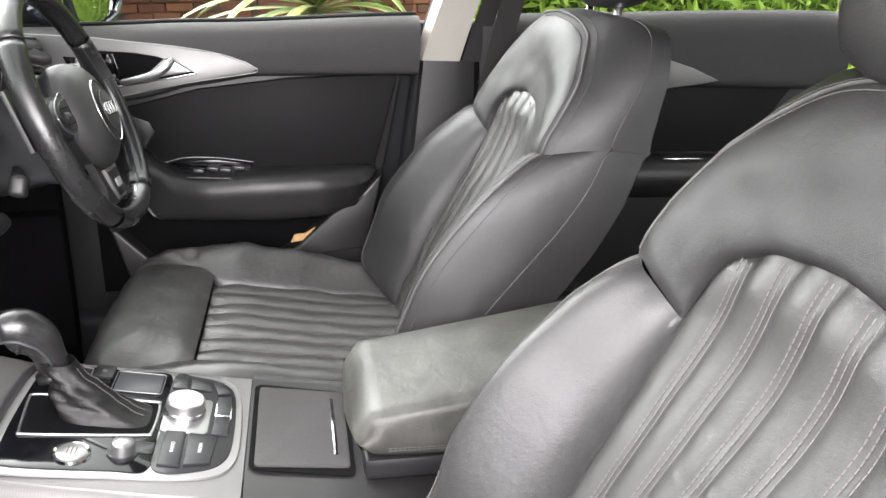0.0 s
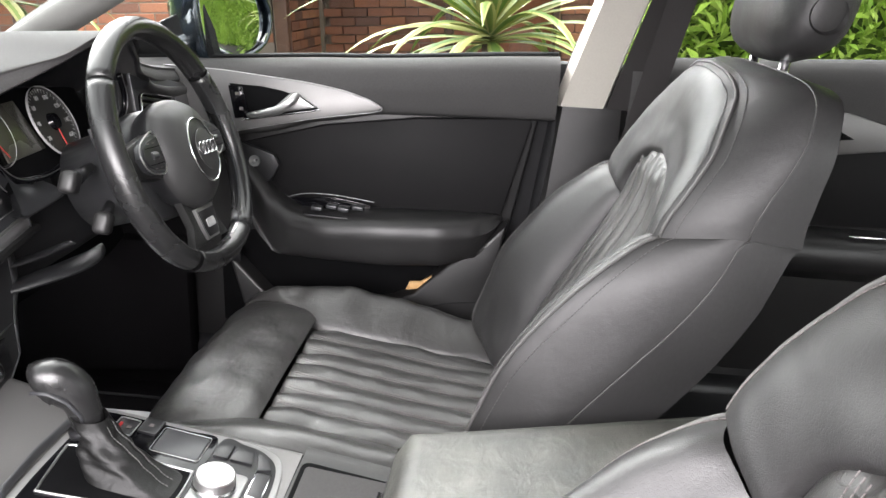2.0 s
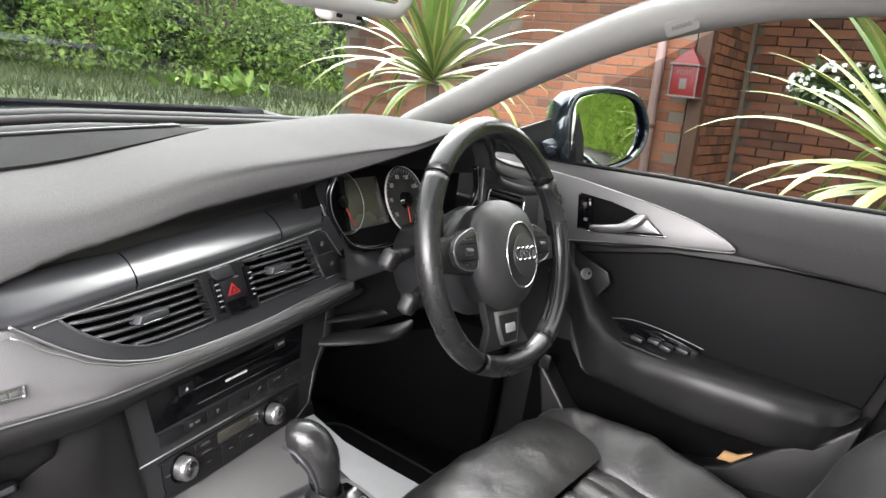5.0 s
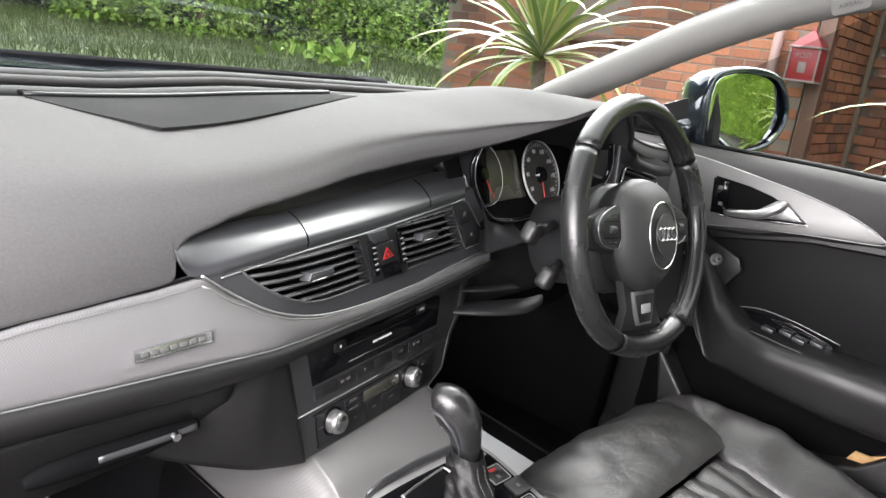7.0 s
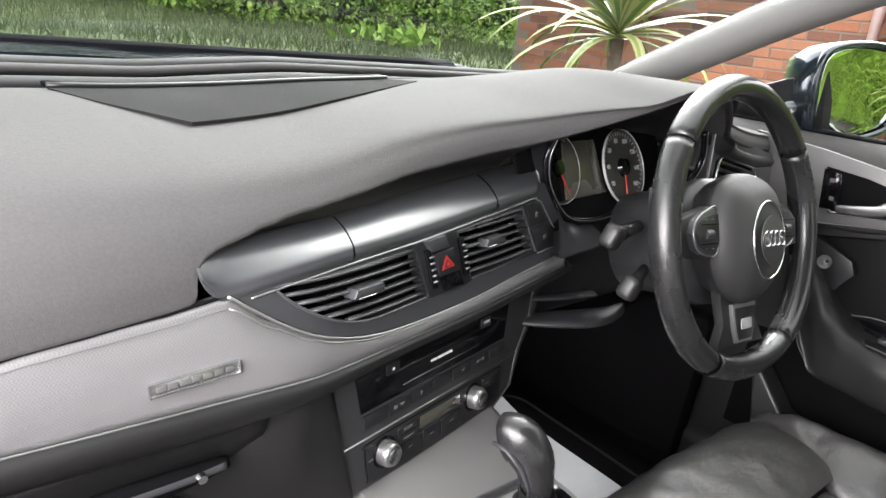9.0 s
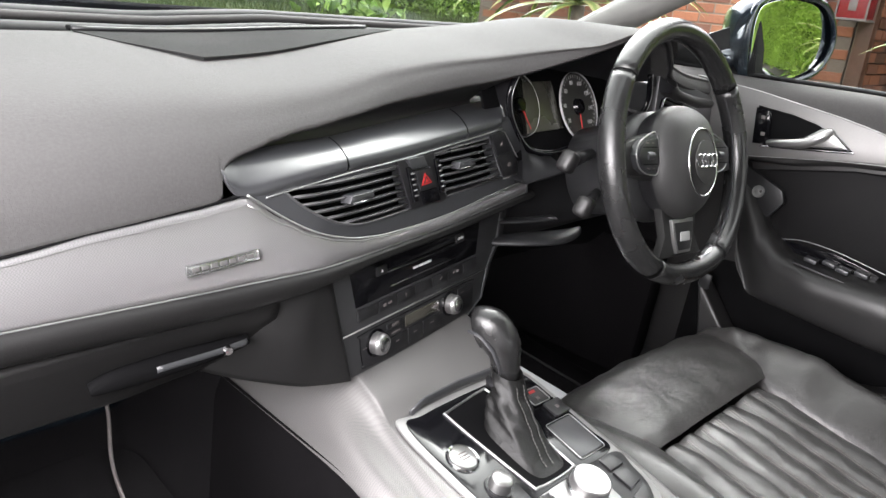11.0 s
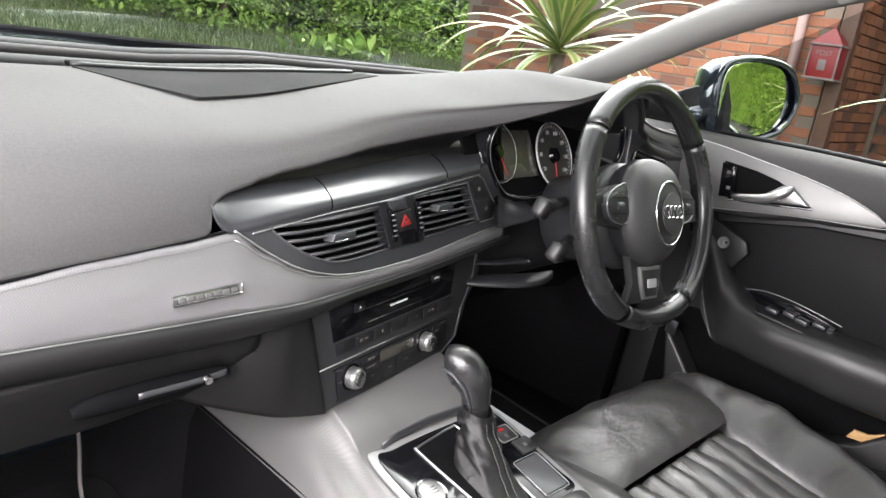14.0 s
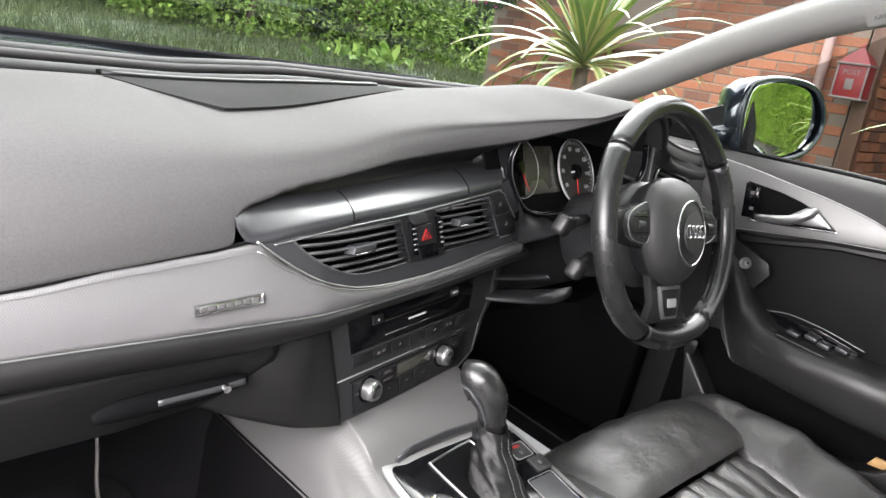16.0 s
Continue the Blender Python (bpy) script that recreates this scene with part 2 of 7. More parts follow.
def tube(pts, rad, seg=8, closed=False, cap=True, up=None):
    """A round bar along the points; rad: one number, or one per point, or (a, b) half axes."""
    P = [Vector(p) for p in pts]
    n = len(P)
    rows = []
    last = None
    for i, p in enumerate(P):
        a, b = (P[(i - 1) % n], P[(i + 1) % n]) if closed else (P[max(i - 1, 0)], P[min(i + 1, n - 1)])
        t = (b - a).normalized()
        ref = Vector(up) if up else (last or (Vector((0, 0, 1)) if abs(t.z) < 0.9 else Vector((1, 0, 0))))
        side = t.cross(ref).normalized()
        nrm = side.cross(t).normalized()
        last = nrm
        r = rad[i] if isinstance(rad, list) else rad
        ra, rb = r if isinstance(r, tuple) else (r, r)
        rows.append([p + side * ra * math.cos(2 * math.pi * k / seg) + nrm * rb * math.sin(2 * math.pi * k / seg) for k in range(seg)])
    return grid(rows, closed=True, cap=cap and not closed, loop=closed, flip=True)


def lathe(profile, n=32, m=None):
    """Turns (radius, height) about z."""
    rows = [[(r * math.cos(2 * math.pi * k / n), r * math.sin(2 * math.pi * k / n), h) for k in range(n)] for r, h in profile]
    bm = grid(rows, closed=True)
    bmesh.ops.remove_doubles(bm, verts=bm.verts, dist=1e-5)
    bmesh.ops.recalc_face_normals(bm, faces=bm.faces)
    if m is not None:
        bm.transform(m)
    return bm


def merge(*bms):
    out = bmesh.new()
    for b in bms:
        me = bpy.data.meshes.new("tmp")
        b.to_mesh(me)
        b.free()
        out.from_mesh(me)
        bpy.data.meshes.remove(me)
    return out


def basis(o, x, y):
    """A frame at o with the given x and y directions; z is their cross product."""
    x = Vector(x).normalized()
    z = x.cross(Vector(y)).normalized()
    y = z.cross(x)
    m = Matrix((x, y, z)).transposed().to_4x4()
    m.translation = Vector(o)
    return m


def smooth_by_angle(bm, deg=40):
    for f in bm.faces:
        f.smooth = True
    for e in bm.edges:
        if len(e.link_faces) == 2 and e.calc_face_angle(0) > radians(deg):
            e.smooth = False


def thing(name, label, category, at=(0, 0, 0), group="", kind=""):
    ob = new(name)
    ob.empty_display_size = 0.02
    ob.location = at
    return tagged(ob, label, category, group, kind)


def part(name, bm, material, parent=None, label="", deg=40):
    """One mesh object out of a bmesh given in world places, under its thing."""
    smooth_by_angle(bm, deg)
    me = bpy.data.meshes.new(name)
    bm.to_mesh(me)
    bm.free()
    me.materials.append(material)
    ob = new(name, me)
    if parent is not None:
        o = Vector((0, 0, 0))
        q = parent
        while q is not None:
            o += q.location
            q = q.parent
        me.transform(Matrix.Translation(-o))
        ob.parent = parent
    if label:
        ob["label"] = label
    return ob


def text_bm(body, size, m, depth=0.0003):
    cu = bpy.data.curves.new("t", 'FONT')
    cu.body, cu.size, cu.extrude = body, size, depth
    cu.align_x, cu.align_y = 'CENTER', 'CENTER'
    ob = new("t", cu)
    me = bpy.data.meshes.new_from_object(ob)
    bpy.data.objects.remove(ob)
    bm = bmesh.new()
    bm.from_mesh(me)
    bpy.data.meshes.remove(me)
    bm.transform(m)
    return bm


def structure(name, bm, material, label, deg=40):
    ob = part(name, bm, material, None, label, deg)
    ob["kind"] = "structure"
    return ob


def bits(name, bms, material, parent):
    """Several small pieces of one look, a part each."""
    for b in bms:
        part(name, b, material, parent)


def stitches(pts, step=0.006, length=0.0042, r=0.0007):
    """Short thread dashes along a line of points."""
    bm = bmesh.new()
    P = [Vector(p) for p in pts]
    acc = 0.0
    for a, b in zip(P, P[1:]):
        d = (b - a).length
        if d < 1e-6:
            continue
        t = (b - a) / d
        s = -acc
        while s + step <= d:
            s += step
            c = a + t * s
            side = t.cross(Vector((0.3, 0.5, 0.8))).normalized() * r
            nr = side.cross(t).normalized() * r
            e0, e1 = c - t * length / 2, c + t * length / 2
            ring0 = [bm.verts.new(e0 + q) for q in (side, nr, -side, -nr)]
            ring1 = [bm.verts.new(e1 + q) for q in (side, nr, -side, -nr)]
            for k in range(4):
                bm.faces.new((ring0[k], ring0[(k + 1) % 4], ring1[(k + 1) % 4], ring1[k]))
        acc = d - s
    return bm


# ---- car shell ----
SILL = [(0.30, 0.962), (0.13, 0.971), (-0.155, 0.988), (-0.57, 1.014), (-1.45, 1.05)]


def sill_z(y):
    return lerp_table([(-a, b) for a, b in SILL], -y)[0]


def mirror_x(bm):
    bm.transform(Matrix.Diagonal((-1, 1, 1, 1)))
    bmesh.ops.reverse_faces(bm, faces=bm.faces)
    return bm


for sd in (1, -1):
    structure("kick_panel", box(0.03, 0.85, 0.63, pose(0.755 * sd, 0.58, 0.545), 0.008), CARPET, "black trim beside the footwell")
    # black instead of body paint, for the shade in the door shut gap
    structure("body_side", box(0.05, 0.30, 0.72, pose(0.835 * sd, -0.60, 0.64), 0.01), RUBBER, "body side between the doors, blackened for the shade in the shut gap")
structure("front_wing", box(0.04, 0.78, 0.62, pose(0.815, 0.68, 0.605), 0.01), RUBBER, "dark body side ahead of the door")
structure("footwell_lining", box(0.05, 0.55, 0.30, pose(0.69, 0.42, 0.47, 0, 0, 8), 0.015), CARPET, "black lining beside the pedals")
# floor pan and carpet
structure("floor", thick(grid([[(x, y, 0.27 + (0.30 * max(0, y - 0.45) ** 1.2 if y > 0.45 else 0) + 0.10 * math.exp(-(x / 0.13) ** 4)) for x in np.linspace(-0.74, 0.74, 31)] for y in np.linspace(-1.7, 0.95, 30)]), 0.03), CARPET, "dark carpeted car floor with a raised centre tunnel")
structure("bulkhead", box(1.5, 0.04, 0.66, pose(0, 0.97, 0.60, 0, 0, 0), 0.01), CARPET, "dark carpeted bulkhead ahead of the footwells")
structure("rear_bulkhead", box(1.5, 0.10, 0.75, pose(0, -1.78, 0.62, 12, 0, 0), 0.03), LEATHER, "black padded wall behind the rear space")
structure("parcel_shelf", box(1.40, 0.45, 0.03, pose(0, -2.02, 0.98), 0.01), SOFTD, "dark parcel shelf below the rear window")


def roof_rows(dz):
    rows = []
    for y in np.linspace(-1.9, -0.26, 14):
        crown = 1.41 - 0.07 * ((y + 0.8) / 1.0) ** 2
        row = []
        for x in np.linspace(-0.60, 0.60, 17):
            row.append((x, y + 0.08 * (1 - (x / 0.6) ** 2) * (1 if y > -0.9 else -0.3), crown - 0.09 * abs(x / 0.6) ** 2.5 + dz))
        rows.append(row)
    return rows


structure("ceiling", thick(grid(roof_rows(-0.02)), 0.012), PILLAR, "pale grey cloth headliner")
structure("roof", thick(grid(roof_rows(0.02)), 0.01), BODY, "dark blue-grey painted car roof")



A_PATH = spline([(0.640, 0.40, 0.985), (0.625, 0.27, 1.060), (0.605, 0.08, 1.165), (0.585, -0.10, 1.243), (0.572, -0.30, 1.292), (0.565, -0.60, 1.315), (0.57, -1.0, 1.318), (0.58, -1.5, 1.29)], 40)
for side in (1, -1):
    bm = tube(A_PATH, [(0.030, 0.042)] * 40, 16, up=(0.75, -0.35, 0.55))
    ob = structure("pillar_trim", bm if side > 0 else mirror_x(bm), PILLAR, "light grey windscreen pillar and roof rail trim")
    if side > 0:
        tag_m = basis((0.553, -0.125, 1.234), (0.02, -0.905, 0.425), (0.35, 0.40, 0.85))
        tag_m = basis((0.5495, -0.128, 1.229), (-0.02, -0.92, 0.39), (-0.30, 0.38, 0.875))
        frame_bm = plate(rrect(0.050, 0.022, 0.006), 0.004, 0.0012, tag_m)
        part("airbag_tag", frame_bm, PILLAR, ob, "small rounded tag pressed into the trim")
        part("airbag_lettering", text_bm("AIRBAG", 0.0085, tag_m @ pose(0, 0, 0.0042)), SATIN, ob)
    # black outer frame beside the glass
    out = [p + Vector((0.045, 0.012, 0.020)) for p in A_PATH[:26]]
    bm = tube(out, [(0.022, 0.030)] * 26, 10, up=(0.75, -0.35, 0.55))
    structure("pillar_frame", bm if side > 0 else mirror_x(bm), RUBBER, "black windscreen pillar frame")

# windscreen glass, bonnet, scuttle
ws = []
for k in range(13):
    t = k / 12
    row = []
    for x in np.linspace(-1, 1, 17):
        bow = 1 - x * x
        base = Vector((0.66 * x, 0.41 + 0.24 * bow, 0.985 - 0.045 * bow))
        top = Vector((0.57 * x, -0.26 + 0.07 * bow, 1.325 + 0.06 * bow))
        p = base.lerp(top, t)
        p.z += 0.02 * math.sin(math.pi * t)
        row.append(p)
    ws.append(row)
glass = structure("windscreen", grid(ws), SCREENGLASS, "clear laminated windscreen")
for nm, dy, dz, ra, rb, mt, lab in (("scuttle_strip", 0.0, 0.0, 0.014, 0.006, SOFT, "pale grey strip along the base of the windscreen"),
                                    ("scuttle_seal", 0.035, -0.004, 0.020, 0.012, RUBBER, "black rubber seal along the base of the windscreen"),
                                    ("scuttle_groove", -0.035, -0.012, 0.022, 0.012, RUBBER, "black demister slot behind the dashboard")):
    pts = [(0.70 * x, 0.36 + 0.145 * (1 - x * x) + dy, 0.992 - 0.018 * (1 - x * x) + dz - (0.012 if x < 0 else 0.0) * min(1, -x * 4 if x < 0 else 0)) for x in np.linspace(-1, 1, 40)]
    structure(nm, tube(pts, (ra, rb), 10, up=(0, 0.2, 1)), mt, lab)
bon = [[(x * (0.84 - 0.12 * t ** 2), 0.60 + 0.20 * (1 - x * x) * (1 - t) + 1.15 * t, 0.925 - 0.025 * x * x - 0.17 * t ** 1.6 + 0.02 * (1 - (2 * abs(x) - 1) ** 2) * 0.6) for x in np.linspace(-1, 1, 25)] for t in np.linspace(0, 1, 16)]
structure("bonnet", thick(grid(bon), 0.015), BODY, "dark blue-grey painted bonnet")
structure("front_body", box(1.62, 1.35, 0.50, pose(0, 1.28, 0.50), 0.06, 3), BODY, "dark blue-grey front wings and grille body")
structure("rear_body", box(1.72, 0.9, 0.62, pose(0, -2.45, 0.62), 0.08, 3), BODY, "dark blue-grey boot body")
rear = [[(0.56 * x, -1.90 - 0.45 * t - 0.03 * (1 - x * x), 1.30 - 0.32 * t + 0.02 * (1 - x * x)) for x in np.linspace(-1, 1, 9)] for t in np.linspace(0, 1, 6)]
ob = structure("rear_window", grid(rear), GLASS, "sloping rear window")
ob.visible_shadow = False

# B pillars with their upper beige and lower black trims
for side in (1, -1):
    up = grid([[(0.735 - 0.16 * t ** 1.3 + dx, -0.570 + yo - (0.078 if s else 0.0) * (1 - 0.15 * t) - 0.10 * t, 0.928 + 0.385 * t) for s, dx, yo in ((0, 0.03, 0.012), (0, 0.0, 0.0), (1, 0.0, 0.0), (1, 0.03, -0.008))] for t in np.linspace(0, 1, 9)])
    up = thick(up, 0.004)
    # dark strip that closes the gap behind the pale trim
    bt = thick(grid([[(0.743 - 0.16 * t ** 1.3, -0.570 - w * (1 - 0.15 * t) - 0.10 * t, 0.928 + 0.385 * t) for w in (0.084, 0.125)] for t in np.linspace(0, 1, 9)]), 0.004)
    structure("pillar_dark_strip", bt if side > 0 else mirror_x(bt), BELT, "dark strip behind the pale pillar trim")
    ob = structure("pillar_upper", up if side > 0 else mirror_x(up), CREAM, "pale beige upper door pillar trim", 50)
    lo = grid([[(0.742 - 0.012 * math.sin(math.pi * min(1, t * 1.2)) + dx, y0 + (-0.02 if s else 0.05) * (1 - t), 0.33 + 0.60 * t) for s, dx, y0 in ((0, 0.03, -0.560), (0, 0.0, -0.575), (1, -0.006, -0.630), (1, 0.0, -0.682), (1, 0.03, -0.70))] for t in np.linspace(0, 1, 10)])
    lo = thick(lo, 0.004)
    structure("pillar_lower", lo if side > 0 else mirror_x(lo), SOFTD, "black lower door pillar trim")
    fr = tube([(0.765, -0.528, 0.40), (0.772, -0.545, 0.70), (0.772, -0.572, 0.93), (0.765, -0.600, 1.03), (0.70, -0.645, 1.18), (0.61, -0.69, 1.31)], (0.014, 0.020), 8, up=(1, 0, 0.2))
    structure("door_seal", fr if side > 0 else mirror_x(fr), RUBBER, "black rubber door seal")
    rk = box(0.10, 2.9, 0.16, pose(0.80 * side, -0.3, 0.30), 0.03, 3)
    structure("rocker_sill", rk, PLASTIC, "black plastic door sill")

belt = tagged(thing("seat_belt", "black webbing seat belt hanging on the pillar", "seat belt", (0.705, -0.65, 1.20)), "")
part("webbing", grid([[(0.700 - 0.13 * t ** 1.3, -0.672 - 0.085 * t + s * 0.046 - 0.023, 0.70 + 0.58 * t) for s in (0, 0.5, 1)] for t in np.linspace(0, 1, 12)]), BELT, belt)
part("anchor", box(0.022, 0.06, 0.055, pose(0.578, -0.757, 1.285, 0, -20, 0), 0.008), PLASTIC, belt)

# side windows, right front and rear, left rear
for nm, y0, y1, sd in (("window_1", 0.27, -0.55, 1), ("window_2", -0.70, -1.50, 1), ("window_3", -0.70, -1.50, -1)):
    rows = []
    for t in np.linspace(0, 1, 6):
        row = []
        for s in np.linspace(0, 1, 10):
            y = y0 + (y1 - y0) * s
            zt = 1.30 if y < -0.25 else 1.30 - 0.62 * (y + 0.25)
            z = (sill_z(y) - 0.03) + (zt - sill_z(y) + 0.03) * t
            row.append((sd * (0.772 - 0.17 * ((z - 0.95) / 0.36) ** 1.2 if z > 0.95 else sd * 0.772 * sd), y, z))
        rows.append(row)
    ob = structure(nm, grid(rows, flip=sd < 0), GLASS, "clear car side window")
    ob.visible_shadow = False


# ---- centre stack frame of reference ----
TH = radians(11.8)
UX = Vector((math.cos(TH), math.sin(TH), 0))
FW = Vector((-math.sin(TH), math.cos(TH), 0))
WZ = (FW * 0.19 + Vector((0, 0, 1))).normalized()

# ---- dashboard ----
dash = thing("dashboard", "dark grey soft-touch dashboard with a curved driver hood", "dashboard", (0, 0.25, 0.70))
INLAY_Y = [tuple(p) for p in spline([(-0.74, 0.086), (-0.45, 0.080), (-0.30, 0.076), (-0.2, 0.072), (-0.153, 0.076), (-0.06, 0.094), (0.055, 0.1175), (0.267, 0.1595), (0.40, 0.186)], 160)]


def inlay_y(x):
    return lerp_table(INLAY_Y, x)[0]


def dp(x, z, h=0.0):
    """A point of the leaning, curved dashboard face at x and z, h out of it."""
    s = (inlay_y(x + 0.01) - inlay_y(x - 0.01)) / 0.02
    n = Vector((s, -1.0, 0.19)).normalized()
    return Vector((x, inlay_y(x) + 0.19 * (z - 0.80), z)) + n * h


def sheet(bm):
    """Lays a piece built in (x, z, height) onto the dashboard face."""
    for v in bm.verts:
        v.co = dp(*v.co)
    return bm


# x, front edge y z, top at mid depth z, back edge y z
PAD = [(-0.74, 0.090, 0.806, 0.945, 0.30, 0.958), (-0.46, 0.088, 0.8465, 0.953, 0.375, 0.962), (-0.34, 0.087, 0.861, 0.957, 0.395, 0.962), (-0.285, 0.087, 0.868, 0.958, 0.400, 0.962),
       (-0.2805, 0.094, 0.886, 0.958, 0.400, 0.962), (-0.270, 0.103, 0.8985, 0.958, 0.402, 0.962), (-0.246, 0.112, 0.907, 0.959, 0.404, 0.962), (-0.20, 0.124, 0.917, 0.960, 0.408, 0.963),
       (-0.12, 0.143, 0.9267, 0.965, 0.420, 0.966), (-0.03, 0.156, 0.9375, 0.975, 0.430, 0.970), (0.06, 0.156, 0.949, 0.984, 0.430, 0.973),
       (0.15, 0.148, 0.963, 0.993, 0.425, 0.977), (0.21, 0.130, 0.981, 1.004, 0.420, 0.981), (0.28, 0.098, 1.010, 1.018, 0.410, 0.986),
       (0.34, 0.084, 1.030, 1.028, 0.400, 0.990), (0.42, 0.084, 1.028, 1.022, 0.380, 0.996), (0.49, 0.105, 0.995, 1.010, 0.355, 1.000),
       (0.54, 0.125, 0.965, 0.990, 0.335, 1.003), (0.62, 0.130, 0.945, 0.972, 0.330, 0.995), (0.72, 0.135, 0.935, 0.960, 0.30, 0.980)]
PAD = [tuple(p) for p in spline(PAD, 400)]
# the smooth body of the pad, from which the hollow over the shelf is cut away
BODYL = [tuple(p) for p in spline([(-0.74, 0.090, 0.806), (-0.46, 0.088, 0.8465), (-0.34, 0.087, 0.861), (-0.26, 0.090, 0.870), (-0.18, 0.102, 0.884), (-0.10, 0.124, 0.903), (-0.03, 0.146, 0.924), (0.06, 0.155, 0.947), (0.15, 0.148, 0.963), (0.21, 0.130, 0.981),
                                   (0.28, 0.098, 1.010), (0.34, 0.084, 1.030), (0.42, 0.084, 1.028), (0.49, 0.105, 0.995), (0.54, 0.125, 0.965), (0.62, 0.130, 0.945), (0.72, 0.135, 0.935)], 300)]
rows = []
for x in np.concatenate([np.linspace(-0.74, -0.30, 14), np.linspace(-0.292, -0.262, 14), np.linspace(-0.255, 0.56, 70), np.linspace(0.58, 0.72, 6)]):
    ly, lz, tz, by, bz = lerp_table(PAD, x)
    y0, z0 = lerp_table(BODYL, x)
    h = max(tz - z0, 0.010)
    dense = spline([(x, y0, z0), (x, y0 + 0.10 * h, z0 + 0.30 * h), (x, y0 + 0.36 * h, z0 + 0.61 * h), (x, y0 + 0.85 * h, z0 + 0.87 * h), (x, max(0.275, y0 + 1.6 * h), tz), (x, by, bz), (x, by + 0.004, bz - 0.03)], 120)
    cut = 0
    while cut < 60 and dense[cut + 1].z < lz:
        cut += 1
    e = dense[cut]
    keep = [dense[cut + (119 - cut) * k // 38] for k in range(39)]
    rows.append([e + V(0, 0.045, -0.016), e + V(0, 0.022, -0.011), e + V(0, 0.008, -0.006), e + V(0, 0.0015, -0.0025)] + keep)
part("pad", grid(rows), SOFT, dash, "dark grey grained soft dashboard top")

# speaker grille sunk into the top
sp = []
for t in np.linspace(0, 1, 10):
    row = []
    for s in np.linspace(0, 1, 24):
        fx0, fy0 = -0.300 + 0.085 * t, 0.385 - 0.130 * t ** 0.9
        fx1, fy1 = 0.115 + 0.025 * t, 0.400 - 0.030 * t
        x, y = fx0 + (fx1 - fx0) * s, fy0 + (fy1 - fy0) * s - 0.022 * math.sin(math.pi * s) * t
        ly, lz, tz, by, bz = lerp_table(PAD, x)
        k = (y - 0.275) / (by - 0.275)
        row.append((x, y, tz + (bz - tz) * k + 0.0035))
    sp.append(row)
GRILLE = mat("perforated_speaker_mesh", (0.015, 0.015, 0.0153), 0.85, spec=0.05, scale=300, var=0.1, bump=1.0, bscale=520, kind="weave")
part("speaker_grille", thick(grid(sp), 0.003), GRILLE, dash, "fine black speaker mesh sunk into the top")
edge = [Vector(p) + Vector((0, 0.004, 0.0015)) for p in sp[0]]
part("speaker_edge", tube(edge, 0.003, 6), PLASTIC, dash)
part("speaker_slot", tube([p + Vector((0, 0.012, -0.001)) for p in edge], (0.007, 0.003), 6), DARK, dash)

# core behind all the openings, near-black for the shade inside, and the lower fascia
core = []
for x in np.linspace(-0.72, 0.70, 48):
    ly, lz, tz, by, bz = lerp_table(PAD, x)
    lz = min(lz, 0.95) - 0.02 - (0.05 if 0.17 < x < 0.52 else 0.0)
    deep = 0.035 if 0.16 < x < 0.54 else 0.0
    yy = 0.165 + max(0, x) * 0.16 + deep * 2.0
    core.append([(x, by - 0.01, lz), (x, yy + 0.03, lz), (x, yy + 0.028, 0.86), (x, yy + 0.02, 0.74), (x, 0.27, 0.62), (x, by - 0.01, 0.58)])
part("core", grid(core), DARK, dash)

LOWZ = [tuple(p) for p in spline([(-0.74, 0.789), (-0.47, 0.7875), (-0.33, 0.7865), (-0.20, 0.7875), (-0.06, 0.7868), (0.04, 0.7866), (0.15, 0.790), (0.25, 0.7933)], 160)]
TOPZ = [(-0.74, 0.803), (-0.4625, 0.8430), (-0.38, 0.8545), (-0.3113, 0.8615), (-0.2625, 0.8685), (-0.2581, 0.8690), (-0.2222, 0.8445), (-0.1895, 0.8265), (-0.1565, 0.8145), (-0.1177, 0.8055), (-0.062, 0.8004), (0.04, 0.7990), (0.1251, 0.8043), (0.2397, 0.8105)]


def inlay_low(x):
    return lerp_table(LOWZ, x)[0]


# lower passenger fascia: grained roll under the inlay, glovebox lid and its handle
rows = []
for x in np.linspace(-0.74, 0.262, 70):
    up = inlay_low(x) - 0.001
    yb = inlay_y(x) + 0.19 * (up - 0.80)
    k = max(0.0, min(1.0, (x + 0.26) / 0.16))
    h = 0.031 - 0.019 * k
    rows.append(spline([(x, yb + 0.020, up + 0.004), (x, yb - 0.003, up), (x, yb - 0.010 + 0.004 * k, up - h * 0.3), (x, yb - 0.006, up - h * 0.75), (x, yb + 0.008, up - h), (x, yb + 0.05, up - h - 0.004)], 18))
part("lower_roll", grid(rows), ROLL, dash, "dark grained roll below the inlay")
gb = []
for x in np.linspace(-0.74, -0.206, 40):
    k = max(0.0, min(1.0, (x + 0.222) / 0.016)) ** 2
    low = lerp_table([(-0.74, 0.674), (-0.47, 0.677), (-0.38, 0.679), (-0.30, 0.687), (-0.25, 0.698), (-0.206, 0.712)], x)[0]
    up = 0.7565 + 0.008 * max(0.0, (x + 0.47) / 0.27)
    gb.append(spline([(x, 0.115, up), (x, 0.082 + 0.02 * k, up - 0.003), (x, 0.079 + 0.02 * k, up - 0.012), (x, 0.083 + 0.015 * k, up - 0.028 + 0.012 * k), (x, 0.096, low + 0.010), (x, 0.105, low), (x, 0.16, low - 0.004), (x, 0.30, low - 0.02)], 26))
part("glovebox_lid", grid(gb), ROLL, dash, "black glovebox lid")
hnd = spline([(-0.402, 0.0845, 0.7115), (-0.382, 0.0815, 0.7165), (-0.337, 0.0800, 0.7190), (-0.288, 0.0795, 0.7205), (-0.254, 0.0810, 0.7225)], 30)
